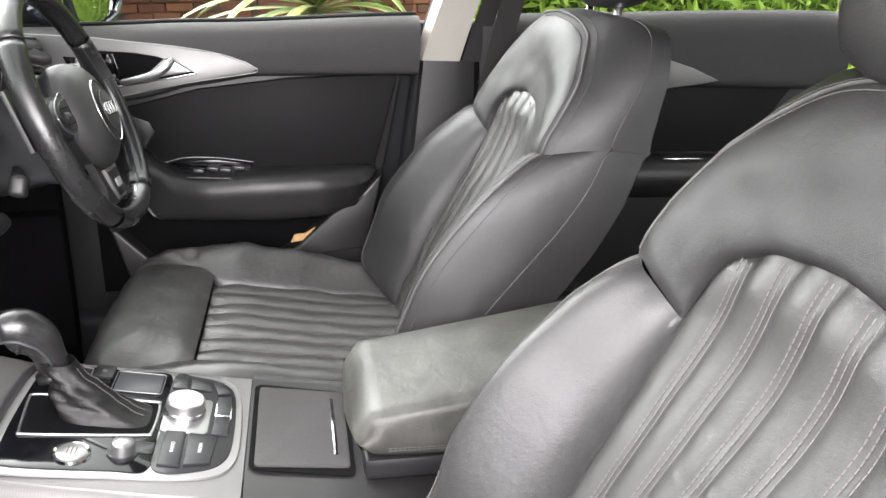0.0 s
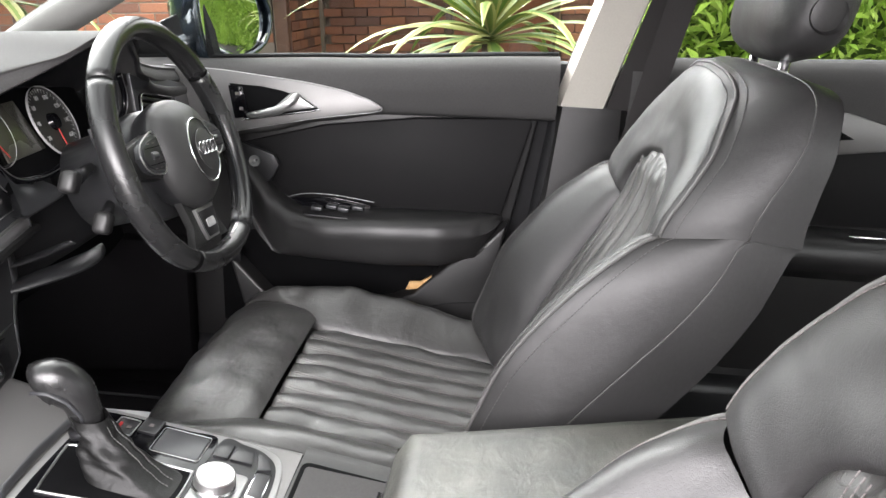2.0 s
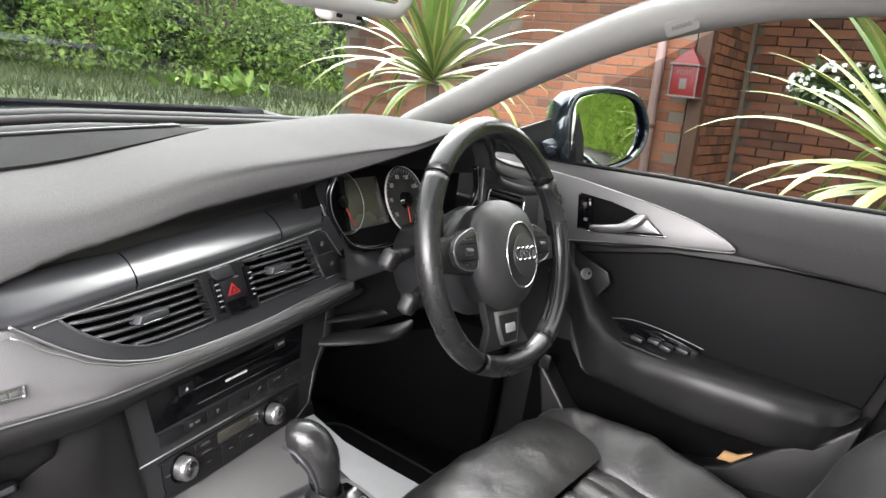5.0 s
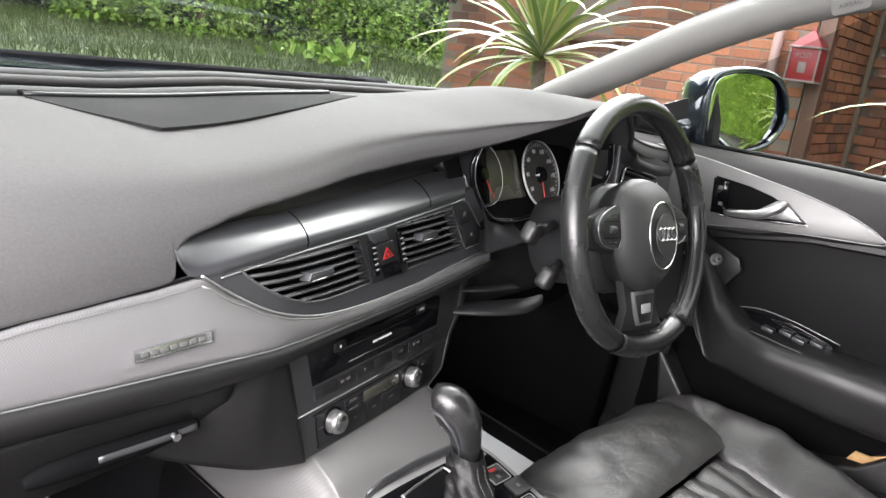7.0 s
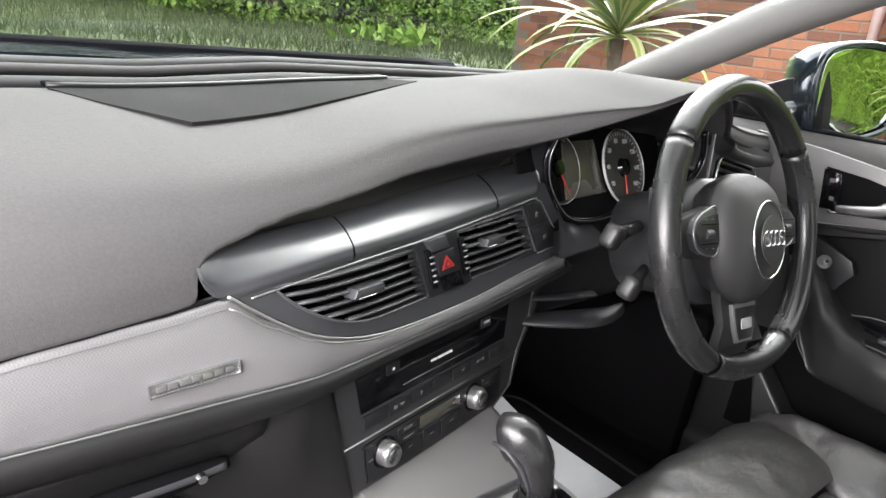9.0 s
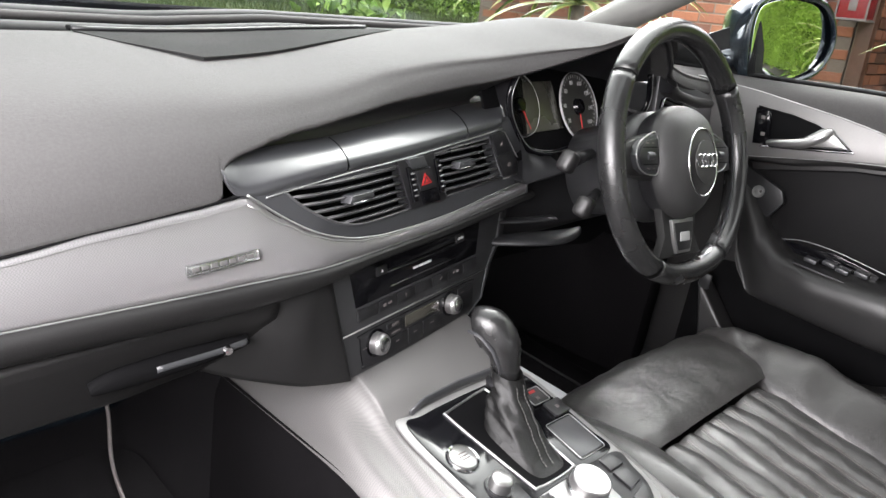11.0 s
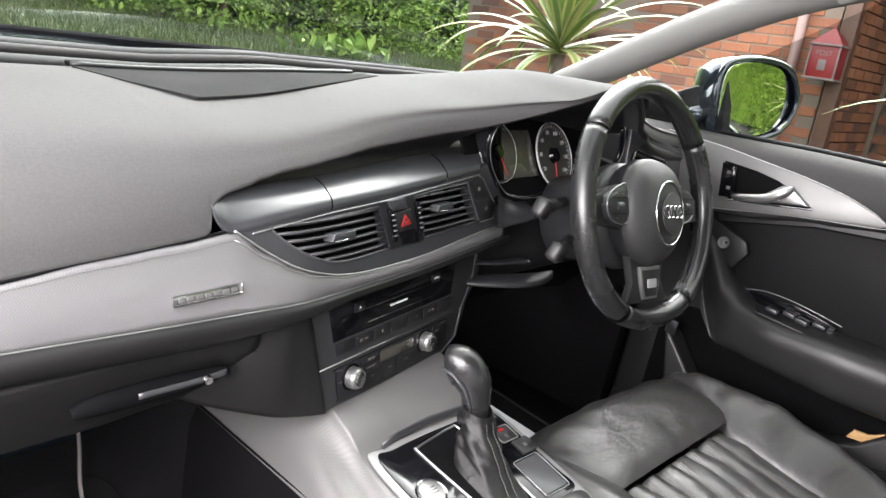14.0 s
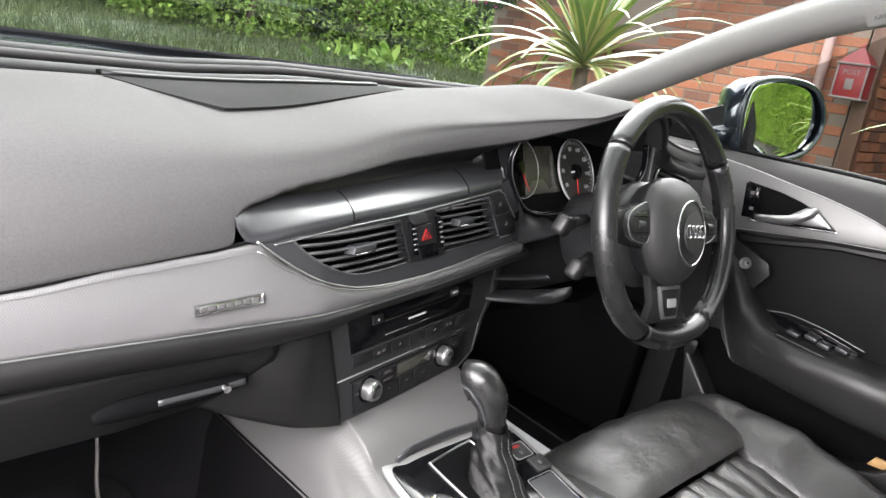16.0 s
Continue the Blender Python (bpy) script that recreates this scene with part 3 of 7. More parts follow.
# dark bar drawn as the shade in the handle's hollow
part("glovebox_recess", tube(hnd, [(0.006, 0.003 + 0.0080 * math.sin(math.pi * min(1.0, 0.12 + 0.8 * t))) for t in np.linspace(0, 1, 30)], 12, up=(0, 0.3, 1)), DARK, dash)
part("glovebox_handle", tube([p + V(0, -0.0025, 0) for p in hnd[13:29]], [(0.0045, 0.0044)] * 16, 10, up=(0, 0.3, 1)), SATIN, dash, "satin glovebox pull")
part("glovebox_lock", lathe([(0.0, 0.004), (0.004, 0.004), (0.005, 0)], 14, basis((-0.279, 0.0735, 0.7210), (1, 0, 0), (0, 0, 1))), STEEL, dash)
# side cheek between glovebox and stack
ck = []
for t in np.linspace(0, 1, 20):
    a = V(-0.1575, 0.0835, 0.770).lerp(V(-0.1267, 0.0675, 0.641), t)
    m_ = V(-0.184, 0.0815, 0.766).lerp(V(-0.205, 0.0765, 0.654), t) + V(-0.006, -0.006, 0) * math.sin(math.pi * t)
    c = V(-0.212, 0.105, 0.760).lerp(V(-0.325, 0.155, 0.700), t)
    ck.append(spline([a + V(0.004, 0.004, 0), a, a + V(-0.006, -0.0035, 0.001), a.lerp(m_, 0.5) + V(0, -0.003, -0.002 * t), m_, m_.lerp(c, 0.55) + V(-0.01, -0.006, -0.004 * t), c], 30))
last = ck[-1]
ck.append([p + V(0, 0.01, -0.004) for p in last])
ck.append([p + V(0.02, 0.10, 0.01) for p in last])
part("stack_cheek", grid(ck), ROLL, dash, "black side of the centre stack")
SO = Vector((-0.02, 0.065, 0.70)) + FW * 0.036
STK = basis(SO, UX, WZ)
ckr = []
for v in np.linspace(0.112, -0.0697, 18):
    u = lerp_table([(-0.0697, 0.131), (-0.0487, 0.1825), (-0.0095, 0.1975), (0.0316, 0.2275), (0.080, 0.241), (0.112, 0.246)], v)[0]
    g = min(1.0, 0.3 + (v + 0.07) / 0.15)
    e = STK @ Vector((u, v, 0.0005))
    ckr.append(spline([e + Vector((-0.003, 0.004, 0)), e, e + Vector((0.012 * g, 0.003, 0)), e + Vector((0.026 * g, 0.012, 0)), e + Vector((0.034 * g, 0.034, 0)), (e.x + 0.030 * g, 0.30, e.z)], 22))
part("stack_cheek", grid(ckr), FASC, dash)
# fascia corner between the vents and the steering column
fc = []
for x in np.linspace(0.206, 0.300, 14):
    zt = lerp_table([(0.180, 0.925), (0.196, 0.893), (0.238, 0.853), (0.287, 0.842), (0.300, 0.842)], x)[0]
    zb = min(zt - 0.012, lerp_table([(0.180, 0.838), (0.195, 0.826), (0.215, 0.815), (0.270, 0.818), (0.300, 0.822)], x)[0])
    fc.append(spline([(x, 0.168, zt), (x, 0.158, zt - 0.003), (x, 0.146, zt + 0.4 * (zb - zt)), (x, 0.136, zb + 0.004), (x, 0.142, zb - 0.002), (x, 0.19, zb - 0.004)], 16))
part("fascia_corner", grid(fc), FASC, dash, "dark satin corner below the instruments")
# lower driver fascia and knee panel
kn = []
for x in np.linspace(0.215, 0.72, 30):
    arch = 0.05 * math.exp(-((x - 0.357) / 0.11) ** 4)
    kn.append(spline([(x, 0.26, 0.845 + arch * 0.2), (x, 0.212, 0.815 + arch), (x, 0.200, 0.76 + arch), (x, 0.195, 0.71), (x, 0.23, 0.685), (x, 0.34, 0.67)], 16))
part("knee_panel", grid(kn), PLASTIC, dash, "black panel below the steering column")
part("under_tray", tube(spline([(0.185, 0.165, 0.722), (0.22, 0.135, 0.729), (0.26, 0.110, 0.734), (0.30, 0.105, 0.735), (0.345, 0.115, 0.732)], 24), [(0.004 + 0.020 * math.sin(math.pi * min(1, 0.15 + t * 0.85)), 0.006) for t in np.linspace(0, 1, 24)], 12, up=(0, 0, 1)), PLASTIC, dash)
part("tray_ledge", tube(spline([(0.17, 0.185, 0.748), (0.23, 0.150, 0.752), (0.30, 0.135, 0.752)], 16), (0.010, 0.003), 8, up=(0, 0, 1)), PLASTIC, dash)

# aluminium inlay of the passenger side, sweeping under the vents
inl = []
for x in np.concatenate([np.linspace(-0.74, -0.265, 26), np.linspace(-0.258, 0.2397, 60)]):
    zt = lerp_table(TOPZ, x)[0]
    zb = inlay_low(x)
    inl.append([dp(x, zt, -0.012), dp(x, zt, -0.001), dp(x, zt + (zb - zt) * 0.1, 0.0015), dp(x, zt + (zb - zt) * 0.5, 0.003), dp(x, zt + (zb - zt) * 0.9, 0.0015), dp(x, zb, -0.001), dp(x, zb, -0.012)])
inlay = part("inlay", grid(inl), ALU, dash, "silver woven-effect aluminium inlay")
part("inlay_edge", tube([r[1] + Vector((0, -0.0005, 0.0010)) for r in inl], 0.0014, 6), DARK, dash, "thin dark gap above the inlay")
# pale tubes along the rim draw its gloss highlight, thicker under the vents
part("inlay_rim", tube([r[2] + Vector((0, -0.0006, 0.0002)) for r in inl[26:]], 0.0009, 6), ALUSAT, dash, "pale tube drawing the highlight on the inlay's upper edge")
part("inlay_rim", tube([r[2] + Vector((0, -0.0006, 0.0002)) for r in inl[:27]], 0.0004, 6), ALUSAT, dash)
part("inlay_lower_edge", tube([r[5] + Vector((0, -0.001, 0.0)) for r in inl], 0.0011, 6), ALUSAT, dash)
part("inlay_end", tube([dp(0.2405, 0.8115, 0.001), dp(0.2420, 0.802, 0.002), dp(0.2420, 0.7930, 0.001)], 0.0022, 6), SATIN, dash)
bm_m = basis(dp(-0.2861, 0.8126, 0.0030), dp(-0.2512, 0.8153) - dp(-0.320, 0.8101), (0, 0.19, 1))
bdg = thing("badge", "small silver rectangular model badge on the inlay", "badge", dp(-0.2861, 0.8126))
part("plate", plate(rrect(0.0705, 0.0108, 0.0016), 0.0018, 0.0005, bm_m), STEEL, bdg)
part("rim", merge(*[box(w, h, 0.0022, bm_m @ pose(cx, cy, 0.0018), 0.0005) for w, h, cx, cy in ((0.0705, 0.0012, 0, 0.0048), (0.0705, 0.0012, 0, -0.0048), (0.0012, 0.0108, -0.0347, 0), (0.0012, 0.0108, 0.0347, 0))]), CHROME, bdg)
part("raised_bars", merge(*[box(0.0068, 0.0042, 0.0012, bm_m @ pose(-0.0264 + 0.0088 * k, 0, 0.0021), 0.0009) for k in range(7)]), INLAYD, bdg)

# panel round the centre vents
vp = thing("vent_panel", "black satin panel with two centre air vents", "air vent panel", dp(0.0, 0.85))
LOWC = [(-0.2581, 0.8699), (-0.2222, 0.8455), (-0.1895, 0.8275), (-0.1565, 0.8155), (-0.1177, 0.8064), (-0.062, 0.8012), (0.04, 0.7998), (0.1251, 0.8052), (0.2397, 0.8115)]
low_c = [(p.x, p.y) for p in spline(LOWC, 60)]
outline = low_c + [(0.290, 0.8090), (0.345, 0.812), (0.345, 0.846), (0.285, 0.843), (0.238, 0.856), (0.205, 0.888), (0.190, 0.905), (0.170, 0.9000), (0.1621, 0.8935), (0.0862, 0.8885), (-0.04, 0.8830), (-0.1387, 0.8795), (-0.2129, 0.8735)]


def holed(loop, holes, h):
    """A plate with holes, walls h deep all round."""
    bm = bmesh.new()
    es = []
    for lp in [loop] + holes:
        vs = [bm.verts.new((p[0], p[1], 0)) for p in lp]
        es += [bm.edges.new((a, b)) for a, b in zip(vs, vs[1:] + vs[:1])]
    bmesh.ops.triangle_fill(bm, use_beauty=True, use_dissolve=False, edges=es)
    r = bmesh.ops.extrude_edge_only(bm, edges=es)
    bmesh.ops.translate(bm, verts=[v for v in r["geom"] if isinstance(v, bmesh.types.BMVert)], vec=(0, 0, -h))
    bmesh.ops.recalc_face_normals(bm, faces=bm.faces)
    return sheet(bm)


VL = [(p.x, p.y) for p in spline([(-0.2191, 0.8702), (-0.2017, 0.8552), (-0.1797, 0.8415), (-0.158, 0.8312), (-0.1346, 0.8242), (-0.11, 0.8212), (-0.07, 0.8212), (-0.0349, 0.8222)], 26)] + [(-0.0519, 0.8742), (-0.13, 0.8728)]
VR = [(0.0380, 0.8232), (0.1713, 0.8262), (0.1348, 0.8828), (0.0098, 0.8785)]
part("surround", holed(outline, [VL, VR], 0.016), SATIN, vp, "satin grey-black surround")


def vent(poly, slats):
    # near-black sheet behind the slats stands in for the vent's inner shade
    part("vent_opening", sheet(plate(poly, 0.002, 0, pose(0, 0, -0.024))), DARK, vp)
    part("vent_rim", tube([dp(p[0], p[1], 0.0002) for p in poly], 0.0013, 6, closed=True), SLAT, vp)
    for w in slats:
        xs = []
        for a, b in zip(poly, poly[1:] + poly[:1]):
            if (a[1] - w) * (b[1] - w) < 0:
                xs.append(a[0] + (b[0] - a[0]) * (w - a[1]) / (b[1] - a[1]))
        if len(xs) >= 2:
            x0, x1 = min(xs) + 0.001, max(xs) - 0.001
            pts = [dp(x0 + (x1 - x0) * k / 6, w, -0.0065 + 0.0025 * math.sin(math.pi * k / 6)) for k in range(7)]
            part("slat", tube(pts, (0.0020, 0.0062), 12, up=(0.15, -0.90, 0.42)), SLAT, vp)


vent(VL, [0.8262 + 0.0088 * k for k in range(6)])
vent(VR, [0.8295 + 0.0092 * k for k in range(6)])
for kx, kz in ((-0.1278, 0.8516), (0.0704, 0.8584)):
    kb = part("vent_knob", sheet(plate([(kx - 0.019, kz - 0.0030), (kx - 0.016, kz - 0.0048), (kx + 0.017, kz - 0.0048), (kx + 0.020, kz - 0.0015), (kx + 0.018, kz + 0.0045), (kx - 0.015, kz + 0.0045)], 0.014, 0.0025, pose(0, 0, -0.004))), SATIN, vp, "satin vent tilt knob")
    part("knob_shine", tube([dp(kx - 0.014, kz - 0.0036, 0.0098), dp(kx + 0.017, kz - 0.0036, 0.0098)], 0.0008, 6), CHROME, kb)
# hazard block with two thumb wheels
part("block", sheet(plate([(-0.0349, 0.8208), (0.037, 0.8200), (0.006, 0.8802), (-0.0617, 0.8791)], 0.006, 0.0012, pose(0, 0, -0.0035))), PLASTIC, vp, "black switch block")
part("upper_button", sheet(plate([(-0.0375, 0.8668), (-0.0080, 0.8672), (-0.0160, 0.8804), (-0.0483, 0.8798)], 0.006, 0.0015)), SATIN, vp)
hz = thing("hazard_switch", "black hazard switch with a red triangle", "switch", dp(-0.013, 0.852, 0.004))
part("button", sheet(plate([(-0.0227, 0.8399), (0.0102, 0.8399), (-0.0029, 0.8653), (-0.0347, 0.8645)], 0.0065, 0.0015)), PLASTIC, hz)
part("triangle", sheet(plate([(-0.0222, 0.8462), (-0.0012, 0.8472), (-0.0160, 0.8602)], 0.0004, 0, pose(0, 0, 0.0066))), RED, hz, "red warning triangle")
part("triangle_field", sheet(plate([(-0.0185, 0.8480), (-0.0052, 0.8487), (-0.0146, 0.8568)], 0.0004, 0, pose(0, 0, 0.0069))), PLASTIC, hz)
part("triangle_mark", sheet(plate([(-0.0155, 0.8493), (-0.0085, 0.8497), (-0.0135, 0.8540)], 0.0004, 0, pose(0, 0, 0.0072))), RED, hz)
part("lower_button", sheet(plate([(-0.0125, 0.8225), (0.0215, 0.8222), (0.0125, 0.8385), (-0.0205, 0.8385)], 0.004, 0.001)), GLOSS, vp)
for cx, cz in ((-0.0392, 0.8495), (0.0147, 0.8515)):
    part("thumb_wheel", sheet(plate([(cx + 0.006, cz - 0.021), (cx + 0.0155, cz - 0.021), (cx + 0.002, cz + 0.021), (cx - 0.008, cz + 0.021)], 0.0065, 0.003, pose(0, 0, -0.001))), GLOSS, vp)
    for k in range(5):
        q = -0.013 + 0.0065 * k
        part("ridge", tube([dp(cx + 0.0020 - 0.30 * q, cz + q, 0.0058), dp(cx + 0.0085 - 0.30 * q, cz + q, 0.0058)], 0.0010, 6), ALUSAT, vp)
# two buttons at the right end
part("end_button", sheet(plate([(0.1558, 0.8583), (0.1900, 0.8600), (0.1720, 0.8830), (0.1578, 0.8884), (0.1374, 0.8867)], 0.003, 0.001)), PLASTIC, vp)
part("end_button", sheet(plate([(0.1733, 0.8258), (0.2097, 0.8261), (0.2103, 0.8440), (0.1925, 0.8580), (0.1570, 0.8560)], 0.003, 0.001)), PLASTIC, vp)
part("end_rim", tube([dp(x, z, 0.001) for x, z in ((0.1348, 0.8895), (0.1590, 0.8915), (0.1760, 0.8855), (0.2125, 0.8475), (0.2130, 0.8240), (0.1750, 0.8232))], 0.0009, 6), ALUSAT, vp)
bits("button_symbol", [sheet(plate(rrect(0.006, 0.006, 0.001, cx=0.164, cy=0.872), 0.0004, 0, pose(0, 0, 0.0032))), sheet(plate(rrect(0.007, 0.005, 0.001, cx=0.186, cy=0.842), 0.0004, 0, pose(0, 0, 0.0032)))], THREAD, vp)
part("bright_line", tube([dp(x, z, 0.0012) for x, z in low_c], 0.0015, 6), ALUSAT, vp)

# shelf above: wing piece, screen lid, right piece
lid = thing("screen_lid", "closed satin black lid of the pop-up screen with side pieces", "dashboard lid", dp(0.0, 0.895))
SHELF_F = spline([(-0.2790, 0.0965, 0.8926), (-0.2763, 0.0905, 0.8839), (-0.2690, 0.0880, 0.8762), (-0.2570, 0.0868, 0.8722), (-0.2129, 0.0863, 0.8790), (-0.1385, 0.0941, 0.8866), (-0.0419, 0.1130, 0.8896), (0.0835, 0.1400, 0.8955), (0.1667, 0.1570, 0.9009)], 161)
SHELF_B = spline([(-0.2790, 0.0970, 0.8928), (-0.2765, 0.1010, 0.8952), (-0.2703, 0.1061, 0.8968), (-0.2413, 0.1210, 0.8990), (-0.187, 0.1361, 0.9005), (-0.1275, 0.1500, 0.9000), (-0.0253, 0.1720, 0.9055), (0.0995, 0.1980, 0.9120), (0.2292, 0.2250, 0.9170)], 161)


def shelf(t0, t1, name, lab):
    rows = []
    for k in np.linspace(t0 * 160, t1 * 160, 26):
        i = min(int(k), 159)
        a, b = SHELF_F[i].lerp(SHELF_F[i + 1], k - i), SHELF_B[i].lerp(SHELF_B[i + 1], k - i)
        full = min(1.0, 0.05 + k / 70)
        rows.append(spline([a + V(0.003, 0.012, -0.010 * full), a + V(0, 0.002, -0.0085 * full), a + V(0, -0.0004, -0.003 * full), a + V(0, 0.001, 0.0015 * full), a.lerp(b, 0.10) + V(0, 0, 0.0045 * full), a.lerp(b, 0.45) + V(0, 0, 0.0065 * full), a.lerp(b, 0.85) + V(0, 0, 0.003 * full), b, b + V(0, 0.012, -0.008)], 30))
    part(name, grid(rows), SATIN, lid, lab)


shelf(0.0, 0.6235, "wing_piece", "satin black wing of the shelf")
shelf(0.6265, 0.8735, "lid", "satin black lid")
shelf(0.8765, 1.0, "end_piece", "satin black end of the shelf")
# pale tube drawn as the thin highlight along the shelf's front lip
part("lip_line", tube([p + V(0, -0.0012, -0.0092) for p in SHELF_F[70:]], 0.0009, 6), ALUSAT, lid)
# hollow band between the shelf and the overhanging pad, its shade put into the colour
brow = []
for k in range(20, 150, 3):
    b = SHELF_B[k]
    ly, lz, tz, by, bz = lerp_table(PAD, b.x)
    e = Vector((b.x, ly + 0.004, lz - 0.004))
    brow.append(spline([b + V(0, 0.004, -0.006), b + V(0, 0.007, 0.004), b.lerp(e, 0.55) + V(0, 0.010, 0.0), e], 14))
part("brow", grid(brow), SOFTD, dash, "hollow below the overhanging pad, coloured dark for its shade")

# ---- radio and climate panels ----
stack = thing("centre_stack", "black centre stack fascia below the vents", "centre stack", SO)
part("fascia", plate([(-0.1350, 0.080), (-0.1310, 0.0588), (-0.1038, -0.0601), (0.131, -0.0697), (0.1816, -0.0487), (0.1965, -0.0095), (0.2268, 0.0316), (0.240, 0.080)], 0.012, 0.001, STK @ pose(0, 0, -0.0125)), FASC, stack, "satin black fascia")
part("bright_line", tube([STK @ Vector((-0.1175, -0.0078, 0.0)), STK @ Vector((0.1950, -0.0082, 0.0))], 0.0010, 6), ALUSAT, stack)
radio = thing("radio", "black media unit with a disc slot and a button row", "radio", STK @ Vector((0.04, 0.04, 0)))
part("face", plate([(-0.0965, 0.064), (-0.0885, 0.0195), (0.168, 0.0195), (0.1790, 0.064)], 0.003, 0.001, STK @ pose(0, 0, -0.0028)), GLOSS, radio, "glossy black face")
part("slot", box(0.150, 0.0030, 0.004, STK @ pose(0.043, 0.0490, -0.0010), 0.001), DARK, radio)
part("slot_edge", box(0.145, 0.0009, 0.003, STK @ pose(0.043, 0.0465, -0.0006), 0.0003), STEEL, radio)
part("lower_edge", box(0.140, 0.0013, 0.003, STK @ pose(0.045, 0.0282, -0.0006), 0.0005), CHROME, radio)
bits("lettering_bar", [*[box(w, 0.0026, 0.0006, STK @ pose(x, 0.0385, 0.0004), 0) for x, w in ((0.026, 0.010), (0.046, 0.026))]], WHITE, radio)
part("eject_key", plate(rrect(0.020, 0.011, 0.002, cx=-0.0416, cy=0.0521), 0.003, 0.0008, STK @ pose(0, 0, -0.001)), PLASTIC, radio)
part("eject_mark", plate([(-0.0436, 0.0505), (-0.0396, 0.0505), (-0.0416, 0.0540)], 0.0004, 0, STK @ pose(0, 0, 0.0021)), WHITE, radio)
part("open_key", plate(rrect(0.020, 0.012, 0.002, cx=0.1255, cy=0.0527), 0.003, 0.0008, STK @ pose(0, 0, -0.001)), PLASTIC, radio)
part("open_lettering", text_bm("OPEN", 0.0050, STK @ pose(0.1255, 0.0527, 0.0021)), WHITE, radio)
xs = np.linspace(-0.0880, 0.1670, 8)
for k in range(7):
    a, b = xs[k] + 0.0007, xs[k + 1] - 0.0007
    part("key", plate([(a, 0.0168), (a + 0.0005, 0.0030), (b + 0.0005, 0.0026), (b, 0.0166)], 0.0030, 0.0009, STK @ pose(0, 0, -0.0006)), PLASTIC, radio)
bits("key_mark", [text_bm("P", 0.0060, STK @ pose(0.0022, 0.0098, 0.0026)), text_bm("OFF", 0.0042, STK @ pose(-0.0300, 0.0098, 0.0026)), text_bm("OFF", 0.0042, STK @ pose(0.117, 0.0098, 0.0026)), box(0.005, 0.0035, 0.0004, STK @ pose(-0.040, 0.0098, 0.0026), 0), box(0.006, 0.0016, 0.0004, STK @ pose(0.078, 0.0098, 0.0026, 0, 0, 20), 0), box(0.004, 0.0035, 0.0004, STK @ pose(0.108, 0.0098, 0.0026), 0)], THREAD, radio)
clim = thing("climate_panel", "black climate control panel with two silver knobs", "climate control", STK @ Vector((0.03, -0.035, 0)))
cl_o = spline([(-0.0845, -0.020), (-0.0790, -0.0140), (0.03, -0.0135), (0.150, -0.0140), (0.1580, -0.022), (0.1560, -0.047), (0.146, -0.0560), (0.05, -0.0585), (-0.070, -0.0565), (-0.0820, -0.049)], 90, True)
part("face", plate([(p.x, p.y) for p in cl_o], 0.0025, 0.001, STK @ pose(0, 0, -0.0012)), PLASTIC, clim)
part("face_rim", tube([STK @ Vector((p.x, p.y, 0.0004)) for p in cl_o], 0.0007, 6, closed=True), DARK, clim)
part("display", plate([(0.0000, -0.0310), (0.0725, -0.0318), (0.0725, -0.0178), (0.0000, -0.0172)], 0.0012, 0.0004, STK @ pose(0, 0, 0.0008)), SCREEN, clim)
for kx in (-0.0584, 0.0985):
    kn_ob = part("knob", lathe([(0.0, 0.0150), (0.0098, 0.0150), (0.0112, 0.0143), (0.0124, 0.0120), (0.0130, 0.006), (0.0134, 0.001), (0.0134, 0.0)], 40, STK @ pose(kx, -0.0315, 0.001)), ALUSAT, clim, "silver rotary knob")
    part("knob_cap", lathe([(0.0, 0.0158), (0.0080, 0.0157), (0.0092, 0.0148)], 32, STK @ pose(kx, -0.0315, 0.001)), STEEL, kn_ob)
    part("knob_ring", lathe([(0.0168, 0.0), (0.0168, 0.0015), (0.0140, 0.002), (0.0135, 0.0)], 40, STK @ pose(kx, -0.0315, 0.001)), GLOSS, kn_ob)
    part("grip", merge(*[box(0.0008, 0.0012, 0.008, STK @ pose(kx + 0.0128 * math.cos(q), -0.0315 + 0.0128 * math.sin(q), 0.0075, 0, 0, math.degrees(q)), 0) for q in np.linspace(0, 2 * math.pi, 44, endpoint=False)]), ALUSAT, kn_ob, "finely ribbed grip")
for a, b, c, d in ((-0.037, -0.006, -0.024, -0.0165), (-0.037, -0.006, -0.034, -0.0255), (0.0755, 0.083, -0.031, -0.0175), (-0.037, 0.002, -0.0555, -0.0355), (0.004, 0.034, -0.0560, -0.0345), (0.036, 0.074, -0.0555, -0.0355), (0.118, 0.152, -0.030, -0.017)):
    part("key", plate(rrect(b - a, d - c, 0.0012, cx=(a + b) / 2, cy=(c + d) / 2), 0.0018, 0.0006, STK @ pose(0, 0, 0.0010)), PLASTIC, clim)
bits("key_lettering", [text_bm("AUTO", 0.0050, STK @ pose(-0.0215, -0.0200, 0.0029)), text_bm("AUTO", 0.0050, STK @ pose(0.0640, -0.0240, 0.0029)), *[box(w, h, 0.0004, STK @ pose(x, y, 0.0029), 0) for x, y, w, h in ((-0.021, -0.0298, 0.017, 0.0018), (-0.0795, -0.0315, 0.007, 0.0012), (-0.018, -0.043, 0.006, 0.0016), (0.019, -0.043, 0.006, 0.0016), (0.055, -0.043, 0.008, 0.0016), (0.128, -0.024, 0.008, 0.0012))]], THREAD, clim)

